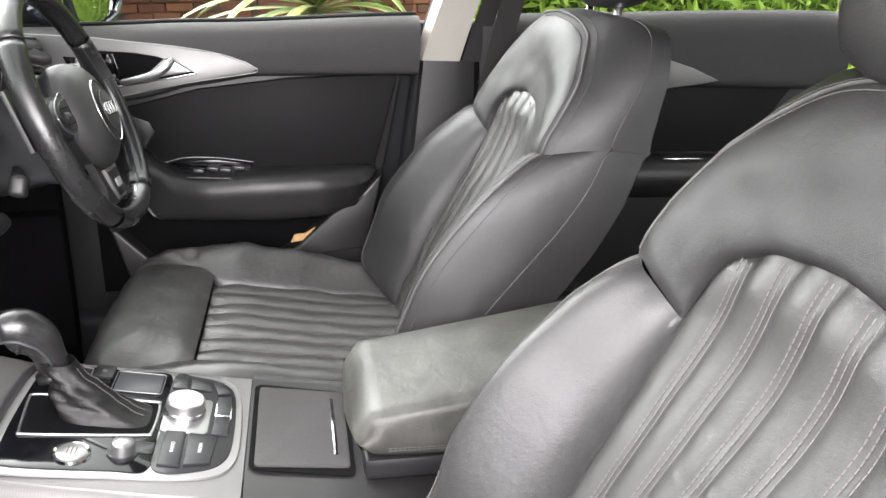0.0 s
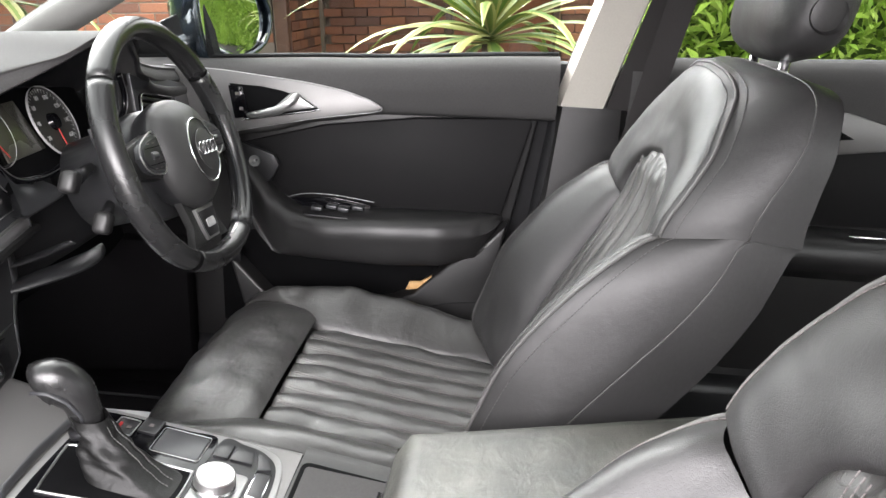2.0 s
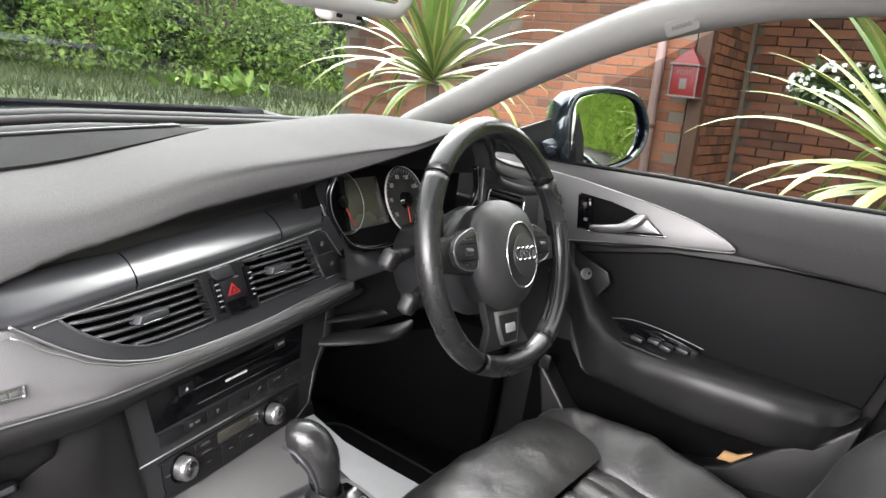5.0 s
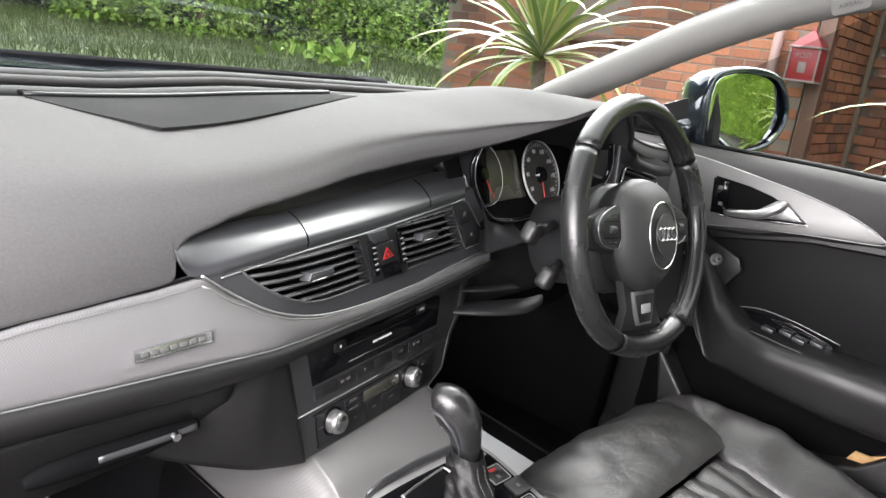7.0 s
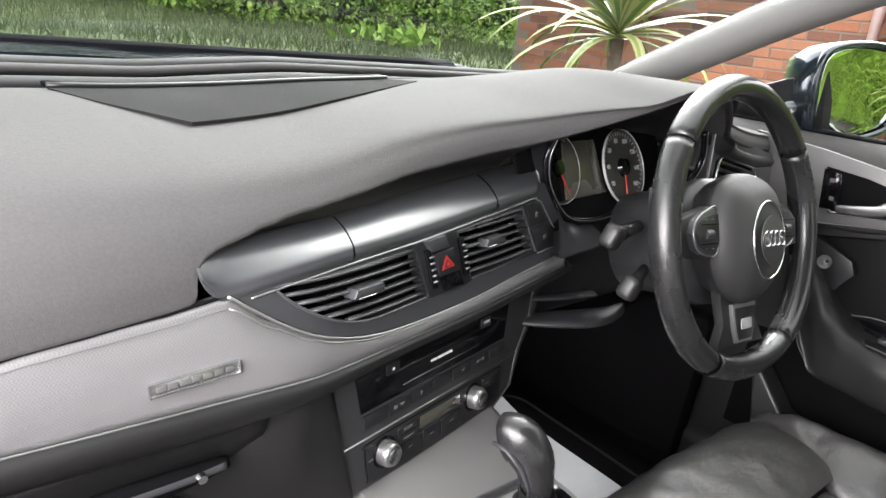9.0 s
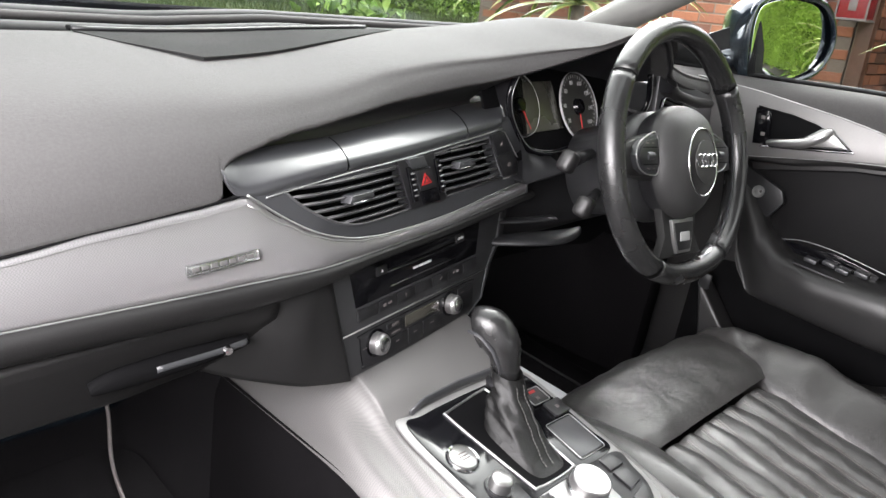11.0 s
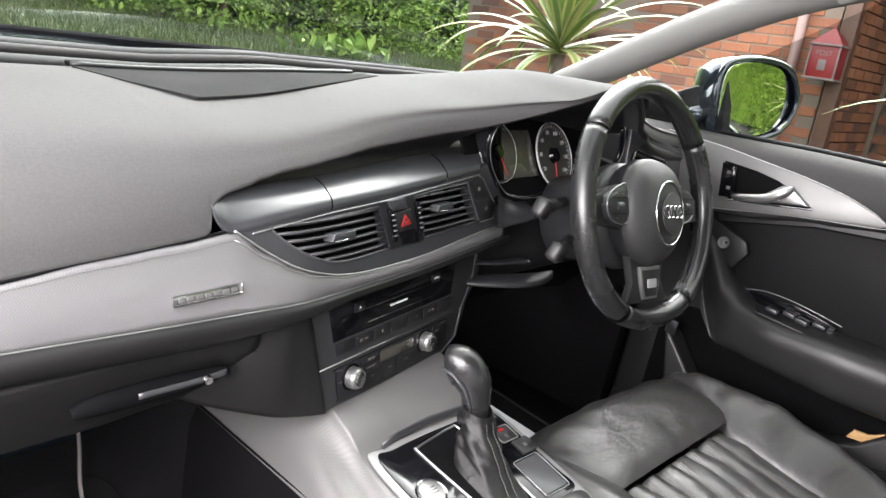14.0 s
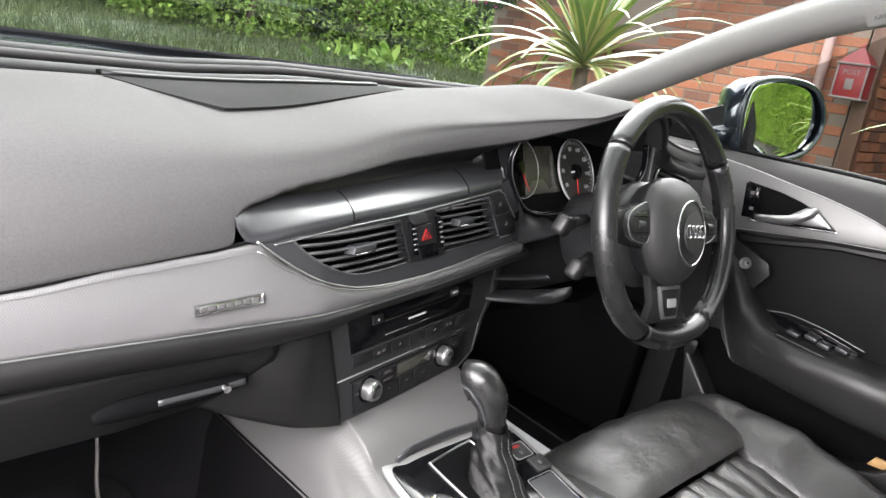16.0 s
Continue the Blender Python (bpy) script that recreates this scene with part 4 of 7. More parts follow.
# ---- instrument cluster ----
CLU = basis((0.300, 0.182, 0.912), (0.992, 0.10, 0.0), (-0.05, 0.42, 0.90))
clu = thing("instrument_cluster", "dark instrument cluster with two chrome-ringed dials", "instrument cluster", (0.300, 0.182, 0.912))
part("backing", plate(rrect(0.36, 0.150, 0.05, cx=0.035, cy=0.005), 0.004, 0.001, CLU @ pose(0, 0, -0.016)), DARK, clu)
part("display", plate([(-0.045, 0.040), (-0.055, -0.034), (0.042, -0.034), (0.030, 0.040)], 0.003, 0.001, CLU @ pose(0, 0, -0.012)), SCREEN, clu, "dim olive display between the dials")
for cx, nums, a0, a1, needle in ((-0.062, ["1", "2", "3", "4", "5", "6"], 215, 10, -68), (0.090, ["20", "40", "60", "80", "100", "120", "140", "160"], 222, -42, -95)):
    dm = CLU @ pose(cx, -0.004 if cx > 0 else 0.008, -0.006 if cx > 0 else -0.012) @ Matrix.Scale(1.14 if cx > 0 else 0.98, 4)
    dial = part("dial", lathe([(0.0, 0.0), (0.044, 0.0), (0.046, 0.003)], 48, dm), FACE, clu, "black dial face")
    part("ring", lathe([(0.0472, 0.0), (0.0472, 0.003), (0.0476, 0.0036), (0.0480, 0.003), (0.0480, 0.001)], 48, dm), RINGW, dial, "chrome ring")
    part("numerals", merge(*[text_bm(n, 0.0085, dm @ pose(0.034 * math.cos(radians(a)), 0.034 * math.sin(radians(a)), 0.0006)) for n, a in zip(nums, np.linspace(a0 - 10, a1, len(nums)))]), DIALINK, dial, "white numerals")
    part("ticks", merge(*[box(0.0045, 0.0009, 0.0004, dm @ pose(0.0420 * math.cos(radians(a)), 0.0420 * math.sin(radians(a)), 0.0006, 0, 0, a), 0) for a in np.linspace(a0, a1 - 8, 34)]), DIALINK, dial)
    part("needle", box(0.040, 0.0022, 0.0012, dm @ pose(0.020 * math.cos(radians(needle)), 0.020 * math.sin(radians(needle)), 0.003, 0, 0, needle), 0.0004), RED, dial, "red needle")
    part("boss", lathe([(0.0, 0.006), (0.010, 0.0055), (0.012, 0.0)], 24, dm), GLOSS, dial)
# raised lower lip of the cluster with a bright line
def lip_pts(dz):
    return [p + V(0, -dz, dz * 0.3) for p in spline([(0.190, 0.165, 0.962), (0.1815, 0.165, 0.934), (0.196, 0.165, 0.899), (0.238, 0.164, 0.859), (0.287, 0.162, 0.848), (0.335, 0.160, 0.852), (0.359, 0.158, 0.867), (0.43, 0.156, 0.873), (0.50, 0.154, 0.885), (0.524, 0.152, 0.92), (0.508, 0.150, 0.965)], 70)]


part("lip", tube(lip_pts(0), (0.004, 0.005), 8), GLOSS, clu)
part("bezel", grid([[p, p + V(0.004, 0.02, 0.001), p + V(0.010, 0.06, 0.004)] for p in lip_pts(0)[:34]]), PLASTIC, clu, "dark side wall of the cluster")
part("lip_line", tube(lip_pts(0.005), 0.0007, 6), ALUSAT, clu)
hood_in = []
for x in np.linspace(0.165, 0.535, 26):
    ly, lz, tz, by, bz = lerp_table(PAD, x)
    hood_in.append([(x, ly + 0.004, lz - 0.005), (x, ly + 0.05, lz - 0.018), (x, 0.215, min(lz, 1.0) - 0.028), (x, 0.235, 0.93)])
part("hood_lining", grid(hood_in), PLASTIC, clu)
# right outer vent
rv = thing("side_vent", "black outer air vent in a bright frame", "air vent", (0.575, 0.115, 0.90))
RVM = basis((0.578, 0.118, 0.895), (0.975, -0.06, -0.21), (0.21, 0.16, 0.96))
part("panel", plate([(-0.075, 0.065), (0.13, 0.062), (0.13, -0.060), (-0.06, -0.060)], 0.006, 0.002, RVM @ pose(0, 0, -0.012)), SATIN, rv)
# near-black sheet for the shade behind these slats
part("opening", plate(rrect(0.115, 0.056, 0.010), 0.002, 0.0005, RVM @ pose(0, 0, -0.006)), DARK, rv)
part("frame", tube([RVM @ Vector((p[0], p[1], 0)) for p in rrect(0.118, 0.059, 0.011)], 0.002, 6, closed=True), CHROME, rv)
for k in range(5):
    part("slat", box(0.112, 0.0045, 0.006, RVM @ pose(0, -0.021 + 0.0105 * k, -0.001), 0.0015), PLASTIC, rv)
part("knob", plate(rrect(0.024, 0.011, 0.003, cx=0.02), 0.012, 0.002, RVM), SATIN, rv)
tops = []
for x in np.linspace(0.52, 0.72, 8):
    ly, lz, tz, by, bz = lerp_table(PAD, x)
    tops.append(spline([(x, ly + 0.01, lz - 0.008), (x, ly - 0.012, lz - 0.014), (x, ly - 0.006, lz - 0.030), (x, ly + 0.02, lz - 0.036)], 10))
part("upper_roll", grid(tops), SOFTD, rv)

# ---- steering wheel and column ----
WC = (0.368, -0.007, 0.884)
WHL = basis(WC, (1, 0, 0), (0, 0.342, 0.940)) @ pose(0, 0, 0, 0, 0, -4)
sw = thing("steering_wheel", "black leather flat-bottomed steering wheel with alloy spoke trims", "steering wheel", WC)


def rim_pt(a):
    r = 0.1740
    x, y = r * math.cos(a), r * math.sin(a)
    y *= 1 - 0.055 * max(0.0, -math.sin(a)) ** 5
    x *= 1 + 0.030 * max(0.0, -math.sin(a)) ** 2 * (1 - max(0.0, -math.sin(a)) ** 6)
    return Vector((x, y, 0))


def rim_part(d0, d1, material, lab, squash=1.0):
    n = max(8, int(abs(d1 - d0) / 4))
    pts = [WHL @ rim_pt(radians(d0 + (d1 - d0) * k / n)) for k in range(n + 1)]
    return part("rim", tube(pts, (0.0155, 0.0175), 16, up=tuple(WHL.col[2].xyz)), material, sw, lab)


rim_part(36, 144, WHEELHIDE, "smooth upper rim")
rim_part(144, 240, WHEELHIDE, "grip of the rim")
rim_part(240, 302, WHEELHIDE, "flat lower rim")
rim_part(302, 396, WHEELHIDE, "grip of the rim")
part("inner_seam", stitches([WHL @ (rim_pt(radians(a)) * (0.1535 / 0.169) + Vector((0, 0, 0.003))) for a in list(range(-58, 36, 2))], 0.0045, 0.0050, 0.0013), SATIN, sw)
part("inner_seam", stitches([WHL @ (rim_pt(radians(a)) * (0.1535 / 0.169) + Vector((0, 0, 0.003))) for a in list(range(144, 238, 2))], 0.0045, 0.0050, 0.0013), SATIN, sw)
for a in (36, 144, 240, 302):
    c = rim_pt(radians(a))
    tn = (rim_pt(radians(a + 1)) - rim_pt(radians(a - 1))).normalized()
    rd = tn.cross(Vector((0, 0, 1)))
    part("joint", tube([WHL @ (c + rd * 0.0157 * math.cos(q) + Vector((0, 0, 0.0177 * math.sin(q)))) for q in np.linspace(0, 2 * math.pi, 24, endpoint=False)], 0.0005, 5, closed=True), DARK, sw)
hub_o = spline([(-0.060, 0.050), (-0.034, 0.066), (0.0, 0.071), (0.034, 0.066), (0.060, 0.050), (0.075, 0.012), (0.072, -0.034), (0.048, -0.072), (0.0, -0.088), (-0.048, -0.072), (-0.072, -0.034), (-0.075, 0.012)], 72, True)


def dome(outline, h, rings, m, flat=0.0):
    rows = []
    for k in range(rings + 1):
        t = k / rings
        s = math.cos(t * math.pi / 2) ** 0.75 if t < 1 else 0.0
        z = h * (1 - (1 - math.sin(t * math.pi / 2)) ** 1.0)
        rows.append([m @ Vector((p[0] * max(s, 0.002), p[1] * max(s, 0.002), z)) for p in outline])
    return grid(rows, closed=True, cap=False)


part("airbag_cover", dome(hub_o, 0.038, 12, WHL @ pose(0, 0, -0.004)), COVER, sw, "dark grained airbag cover")
part("cover_side", grid([[WHL @ Vector((p[0] * s, p[1] * s, z)) for p in hub_o] for s, z in ((1.0, -0.004), (1.0, -0.012), (0.9, -0.030))], closed=True), PLASTIC, sw)
EM = WHL @ pose(0.000, -0.010, 0.0362)
part("emblem_ring", tube([EM @ Vector((0.040 * math.cos(q), 0.046 * math.sin(q), -0.0008 - 0.0035 * abs(math.sin(q)) ** 2 - 0.0025 * abs(math.cos(q)) ** 2)) for q in np.linspace(0, 2 * math.pi, 48, endpoint=False)], 0.0016, 6, closed=True), CHROME, sw, "chrome oval ring")
part("emblem_field", plate([(0.030 * math.cos(q), 0.030 * math.sin(q)) for q in np.linspace(0, 2 * math.pi, 40, endpoint=False)], 0.0012, 0.0005, EM @ pose(0, 0, 0.0003)), COVER, sw)
part("emblem", merge(*[tube([EM @ Vector((-0.0186 + 0.0124 * k + 0.0086 * math.cos(q), 0.002 + 0.0086 * math.sin(q), 0.0024)) for q in np.linspace(0, 2 * math.pi, 28, endpoint=False)], 0.00135, 6, closed=True) for k in range(4)]), CHROME, sw, "four linked chrome rings")
for s in (-1, 1):
    sp_o = [(s * 0.060, 0.034), (s * 0.105, 0.026), (s * 0.158, 0.014), (s * 0.158, -0.022), (s * 0.105, -0.026), (s * 0.060, -0.034)]
    part("spoke", plate(sp_o if s < 0 else sp_o[::-1], 0.016, 0.005, WHL @ pose(0, 0, -0.018)), SOFTD, sw, "dark side spoke")
    bez = [(s * 0.076, 0.030), (s * 0.104, 0.026), (s * 0.122, 0.016), (s * 0.128, 0.002), (s * 0.122, -0.014), (s * 0.106, -0.022), (s * 0.082, -0.024), (s * 0.074, -0.012)]
    pod = part("switch_pod", plate(bez if s < 0 else bez[::-1], 0.010, 0.003, WHL @ pose(0, 0, -0.002)), SATIN, sw, "dark switch pod")
    part("trim_line", tube([WHL @ Vector((p[0] * 1.0, p[1], 0.0072)) for p in spline(bez, 40, True)], 0.0010, 6, closed=True), ALUSAT, pod, "bright rim")
    part("switch", plate([(p[0] * 0.90 + s * 0.0100, p[1] * 0.80) for p in (bez if s < 0 else bez[::-1])], 0.003, 0.001, WHL @ pose(0, 0, 0.0076)), PLASTIC, pod)
    part("key_gap", box(0.036, 0.0010, 0.001, WHL @ pose(s * 0.100, -0.010, 0.0110), 0), DARK, pod)
    part("key_gap", box(0.036, 0.0010, 0.001, WHL @ pose(s * 0.100, 0.012, 0.0110), 0), DARK, pod)
    part("roller", lathe([(0.0, -0.006), (0.0055, -0.0075), (0.006, 0), (0.0055, 0.0075), (0.0, 0.0075)], 16, WHL @ pose(s * 0.099, 0.001, 0.0085, 0, 90, 0)), SATIN, pod)
    bits("key_mark", [box(0.006, 0.0016, 0.0004, WHL @ pose(s * (0.092 + 0.014 * k), y, 0.0108), 0) for k in (0, 1) for y in (0.0175, -0.0155)], THREAD, pod)
    part("paddle", plate([(s * 0.085, 0.060), (s * 0.140, 0.055), (s * 0.140, -0.028), (s * 0.098, -0.028)], 0.006, 0.002, WHL @ pose(0, 0, -0.040)), PLASTIC, sw)
low_o = [(-0.050, -0.070), (0.050, -0.070), (0.042, -0.110), (0.060, -0.140), (-0.060, -0.140), (-0.042, -0.110)]
part("spoke", plate(low_o[::-1], 0.012, 0.003, WHL @ pose(0, 0, -0.016)), PERF, sw, "perforated lower spoke")
part("spoke_trim", plate([(-0.030, -0.087), (0.030, -0.087), (0.025, -0.118), (0.019, -0.135), (-0.019, -0.135), (-0.025, -0.118)][::-1], 0.006, 0.0015, WHL @ pose(0, 0, -0.005)), ALUSAT, sw, "bright lower spoke frame")
part("spoke_inset", plate([(-0.0255, -0.092), (0.0255, -0.092), (0.0208, -0.117), (0.0155, -0.1310), (-0.0155, -0.1310), (-0.0208, -0.117)][::-1], 0.002, 0.0005, WHL @ pose(0, 0, 0.0003)), PLASTIC, sw)
part("spoke_badge", plate(rrect(0.026, 0.013, 0.002, cx=0.001, cy=-0.112), 0.0012, 0.0004, WHL @ pose(0, 0, 0.0023)), RINGW, sw)
col = thing("steering_column", "black plastic steering column shroud with control stalks", "steering column", (0.357, 0.07, 0.85))
rows = []
for t, rx, ry, off in ((0.0, 0.060, 0.052, -0.030), (0.05, 0.092, 0.078, -0.034), (0.4, 0.096, 0.080, -0.05), (0.75, 0.074, 0.070, -0.085), (1.0, 0.068, 0.066, -0.15)):
    rows.append([WHL @ Vector((rx * math.copysign(abs(math.cos(q)) ** 0.8, math.cos(q)), ry * math.sin(q) - 0.012, off)) for q in np.linspace(0, 2 * math.pi, 36, endpoint=False)])
part("shroud", grid(rows, closed=True, cap=True, flip=False), FASC, col, "black column shroud")
for px, py, pz, ex, ey, ez, r in ((0.285, 0.085, 0.868, 0.226, 0.078, 0.865, 0.012), (0.30, 0.070, 0.815, 0.248, 0.052, 0.806, 0.010)):
    part("stalk", tube([(px, py, pz), ((px + ex) / 2, (py + ey) / 2, (pz + ez) / 2), (ex, ey, ez)], [r * 0.6, r * 0.75, r], 10), PLASTIC, col)
    part("stalk_tip", box(0.026, 0.022, 0.030, pose(ex - 0.006, ey - 0.002, ez, 10, 20, 8), 0.007, 3), SOFTD, col, "ridged stalk end")
part("stalk", tube([(0.42, 0.085, 0.865), (0.46, 0.082, 0.868), (0.50, 0.078, 0.870)], [0.007, 0.009, 0.011], 10), PLASTIC, col)

# ---- centre console ----
def rounded(corners, r, n=5):
    """A closed outline through the corners, each rounded off by r."""
    out, c = [], [Vector(p) for p in corners]
    for a, b, d in zip(c[-1:] + c[:-1], c, c[1:] + c[:1]):
        p, q = b + (a - b).normalized() * r, b + (d - b).normalized() * r
        out += [p.lerp(b, t).lerp(b.lerp(q, t), t) for t in np.linspace(0, 1, n)]
    return [(p.x, p.y) for p in out]


KON = basis((0, -0.01, 0.606), (1, 0, 0), (0, 0.983, 0.182))
con = thing("centre_console", "centre console with aluminium frame and black glossy plate", "centre console", (0, -0.2, 0.45))
prof = []
for y, z, w in ((0.30, 0.690, 0.122), (0.20, 0.668, 0.122), (0.13, 0.650, 0.122), (0.085, 0.6385, 0.122), (0.055, 0.630, 0.122), (0.032, 0.6195, 0.122), (0.016, 0.6115, 0.122), (0.004, 0.6075, 0.122), (-0.06, 0.596, 0.128), (-0.15, 0.580, 0.133), (-0.225, 0.566, 0.134), (-0.245, 0.5625, 0.134)):
    sh = 0.19 * max(0.0, min(1.0, (y - 0.004) / 0.05))
    zs = lerp_table([(-0.245, 0.500), (-0.20, 0.545), (-0.15, 0.566), (-0.06, 0.5755), (0.02, 0.5755), (0.12, 0.5705), (0.23, 0.5635), (0.30, 0.560)], y)[0]
    prof.append([p + Vector((0, sh * p.x, 0)) for p in spline([(-0.176, y, zs - 0.006), (-0.172, y, zs), (-0.156, y, zs + 0.45 * (z - zs)), (-w - 0.010, y, z - 0.016), (-w + 0.006, y, z - 0.004), (-w + 0.022, y, z - 0.0015), (0, y, z - 0.002), (w - 0.022, y, z - 0.0015), (w - 0.006, y, z - 0.004), (w + 0.002, y, z - 0.014), (w + 0.006, y, z - 0.06), (w + 0.008, y, 0.38)], 60)])
for _ in range(6):
    prof = [prof[0]] + [[q.lerp((a + b) / 2, 0.6 * max(0.0, 1 - j / 26)) for j, (a, q, b) in enumerate(zip(prof[i - 1], prof[i], prof[i + 1]))] for i in range(1, len(prof) - 1)] + [prof[-1]]
part("skirt", grid([[r[0] + Vector((0.002, 0, 0.004)), r[0] + Vector((-0.008, 0, -0.03)), Vector((r[0].x - 0.012, r[0].y, 0.30))] for r in prof]), CARPET, con, "black carpeted console side")
part("inlay", grid(prof), ALURAMP, con, "silver woven aluminium sides and ramp")
ring_o = spline([(-0.108, 0.008), (-0.080, 0.018), (0.0, 0.023), (0.095, 0.021), (0.113, 0.008), (0.117, -0.04), (0.118, -0.12), (0.113, -0.198), (0.085, -0.226), (0.0, -0.234), (-0.070, -0.229), (-0.098, -0.195), (-0.106, -0.1)], 80, True)
part("frame", plate(ring_o[::-1], 0.003, 0.001, KON @ pose(0, 0.002, -0.0015)), CONFRAME, con, "satin aluminium frame")
blk = spline([(-0.099, 0.004), (-0.070, 0.012), (0.0, 0.016), (0.090, 0.015), (0.106, 0.004), (0.109, -0.04), (0.1095, -0.10), (0.108, -0.136), (0.05, -0.139), (-0.02, -0.1395), (-0.090, -0.139), (-0.097, -0.1)], 70, True)
part("plate", plate(blk[::-1], 0.002, 0.0006, KON @ pose(0, 0, 0.001)), GLOSS, con, "glossy black plate")
keyf = spline([(-0.088, -0.143), (0.0, -0.142), (0.106, -0.141), (0.109, -0.170), (0.102, -0.198), (0.075, -0.219), (0.0, -0.224), (-0.062, -0.219), (-0.088, -0.19)], 60, True)
part("key_field", plate(keyf[::-1], 0.002, 0.0006, KON @ pose(0, 0, 0.001)), PLASTIC, con)
part("front_lip", tube([KON @ Vector(p) for p in ((-0.082, 0.020, 0.002), (-0.058, 0.026, 0.007), (0.0, 0.029, 0.009), (0.06, 0.028, 0.008), (0.098, 0.022, 0.003))], (0.0025, 0.007), 8), SATIN, con, "black lip ahead of the lever")
boot_o = [(-0.046, -0.004), (-0.042, 0.001), (-0.010, 0.006), (0.022, 0.010), (0.033, 0.006), (0.036, -0.04), (0.0385, -0.124), (0.035, -0.132), (0.004, -0.134), (-0.026, -0.132), (-0.031, -0.126), (-0.040, -0.06)]
part("boot_frame", tube([KON @ Vector((p[0], p[1], 0.004)) for p in spline(boot_o, 60, True)], (0.0016, 0.0018), 8, closed=True), ALUSAT, con, "bright frame round the gear lever boot")
part("boot_well", plate(spline(boot_o, 60, True)[::-1], 0.0012, 0.0, KON @ pose(0, 0, 0.0028)), DARK, con)
st = thing("start_button", "round silver engine start button", "button", KON @ Vector((-0.074, -0.060, 0.003)))
part("cap", lathe([(0.0, 0.0058), (0.013, 0.0056), (0.0155, 0.0046), (0.0162, 0.0)], 36, KON @ pose(-0.074, -0.060, 0.002)), ALUSAT, st)
part("ring", lathe([(0.0165, 0.0), (0.0165, 0.003), (0.0185, 0.004), (0.0198, 0.0)], 36, KON @ pose(-0.074, -0.060, 0.002)), CHROME, st)
part("lettering", merge(*[box(w, 0.0014, 0.0004, KON @ pose(-0.074, -0.060 + y, 0.008), 0) for y, w in ((0.004, 0.012), (0.0, 0.014), (-0.004, 0.012))]), THREAD, st)
vk = thing("volume_knob", "small silver volume knob on a black base", "knob", KON @ Vector((-0.0665, -0.109, 0.003)))
part("knob", lathe([(0.0, 0.0165), (0.0100, 0.0165), (0.0118, 0.0150), (0.0125, 0.006), (0.0130, 0.0)], 36, KON @ pose(-0.0665, -0.109, 0.003)), ALUSAT, vk)
part("base", lathe([(0.0, 0.004), (0.0155, 0.004), (0.0165, 0.0)], 36, KON @ pose(-0.0665, -0.109, 0.002)), PLASTIC, vk)
part("side_key", plate(rrect(0.020, 0.026, 0.003, cx=-0.060, cy=-0.129), 0.003, 0.001, KON @ pose(0.006, 0.002, 0.002)), PLASTIC, vk)
mm = thing("rotary_controller", "silver rotary controller with keys round it", "rotary controller", KON @ Vector((0.040, -0.165, 0.003)))
part("base_plate", plate(rrect(0.074, 0.054, 0.006, cx=0.016, cy=-0.167), 0.003, 0.001, KON @ pose(0, 0, 0.002)), ALUSAT, mm, "silver base plate")
part("knob", lathe([(0.0, 0.0195), (0.0205, 0.0195), (0.0222, 0.0180), (0.0230, 0.010), (0.0225, 0.004), (0.0225, 0.0)], 44, KON @ pose(0.022, -0.163, 0.004)), ALUSAT, mm, "silver rotary knob")
part("knob_skirt", lathe([(0.0228, 0.008), (0.0245, 0.006), (0.0245, 0.0)], 44, KON @ pose(0.022, -0.163, 0.004)), STEEL, mm)
for ko in ([(0.074, -0.142), (0.074, -0.160), (0.100, -0.160), (0.100, -0.142)], [(0.074, -0.163), (0.074, -0.190), (0.098, -0.186), (0.100, -0.163)],
           [(0.066, -0.198), (0.072, -0.214), (0.096, -0.203), (0.096, -0.191)], [(0.022, -0.200), (0.020, -0.217), (0.064, -0.216), (0.062, -0.199)],
           [(-0.022, -0.198), (-0.020, -0.217), (0.016, -0.217), (0.018, -0.200)], [(-0.084, -0.147), (-0.084, -0.170), (-0.020, -0.170), (-0.020, -0.147)], [(-0.082, -0.174), (-0.076, -0.202), (-0.024, -0.206), (-0.022, -0.174)]):
    part("key", plate(ko, 0.004, 0.0012, KON @ pose(0, 0, 0.002)), PLASTIC, mm)
part("white_key", plate([(0.020, -0.1985), (0.018, -0.2185), (0.066, -0.2175), (0.064, -0.1975)], 0.003, 0.0008, KON @ pose(0, 0, 0.0022)), CHROME, mm)
bits("lettering", [text_bm("RADIO", 0.0062, KON @ pose(-0.052, -0.159, 0.0063)), text_bm("MEDIA", 0.0062, KON @ pose(-0.050, -0.189, 0.0063))], RINGW, mm)
pk = thing("parking_brake_switch", "black parking brake switches with a bright edge", "switch", KON @ Vector((0.090, -0.035, 0.003)))
for cx, cy, w, h in ((0.085, -0.030, 0.030, 0.024), (0.098, -0.056, 0.030, 0.024)):
    part("switch", plate(rrect(w, h, 0.003, cx=cx, cy=cy), 0.004, 0.001, KON @ pose(0, 0, 0.002)), PLASTIC, pk)
part("bright_edge", tube([KON @ Vector((p[0], p[1], 0.0062)) for p in rrect(0.031, 0.025, 0.003, cx=0.085, cy=-0.030)], 0.0008, 6, closed=True), ALUSAT, pk)
part("lit_mark", box(0.011, 0.004, 0.0008, KON @ pose(0.085, -0.023, 0.0062), 0), RED, pk)
bits("mark", [box(0.005, 0.005, 0.0005, KON @ pose(0.085, -0.034, 0.0062), 0), box(0.005, 0.005, 0.0005, KON @ pose(0.098, -0.056, 0.0062), 0)], THREAD, pk)
part("touch_pad", plate(rrect(0.043, 0.055, 0.003, cx=0.080, cy=-0.101), 0.003, 0.001, KON @ pose(0, 0, 0.002)), SATIN, con, "dark touch pad")
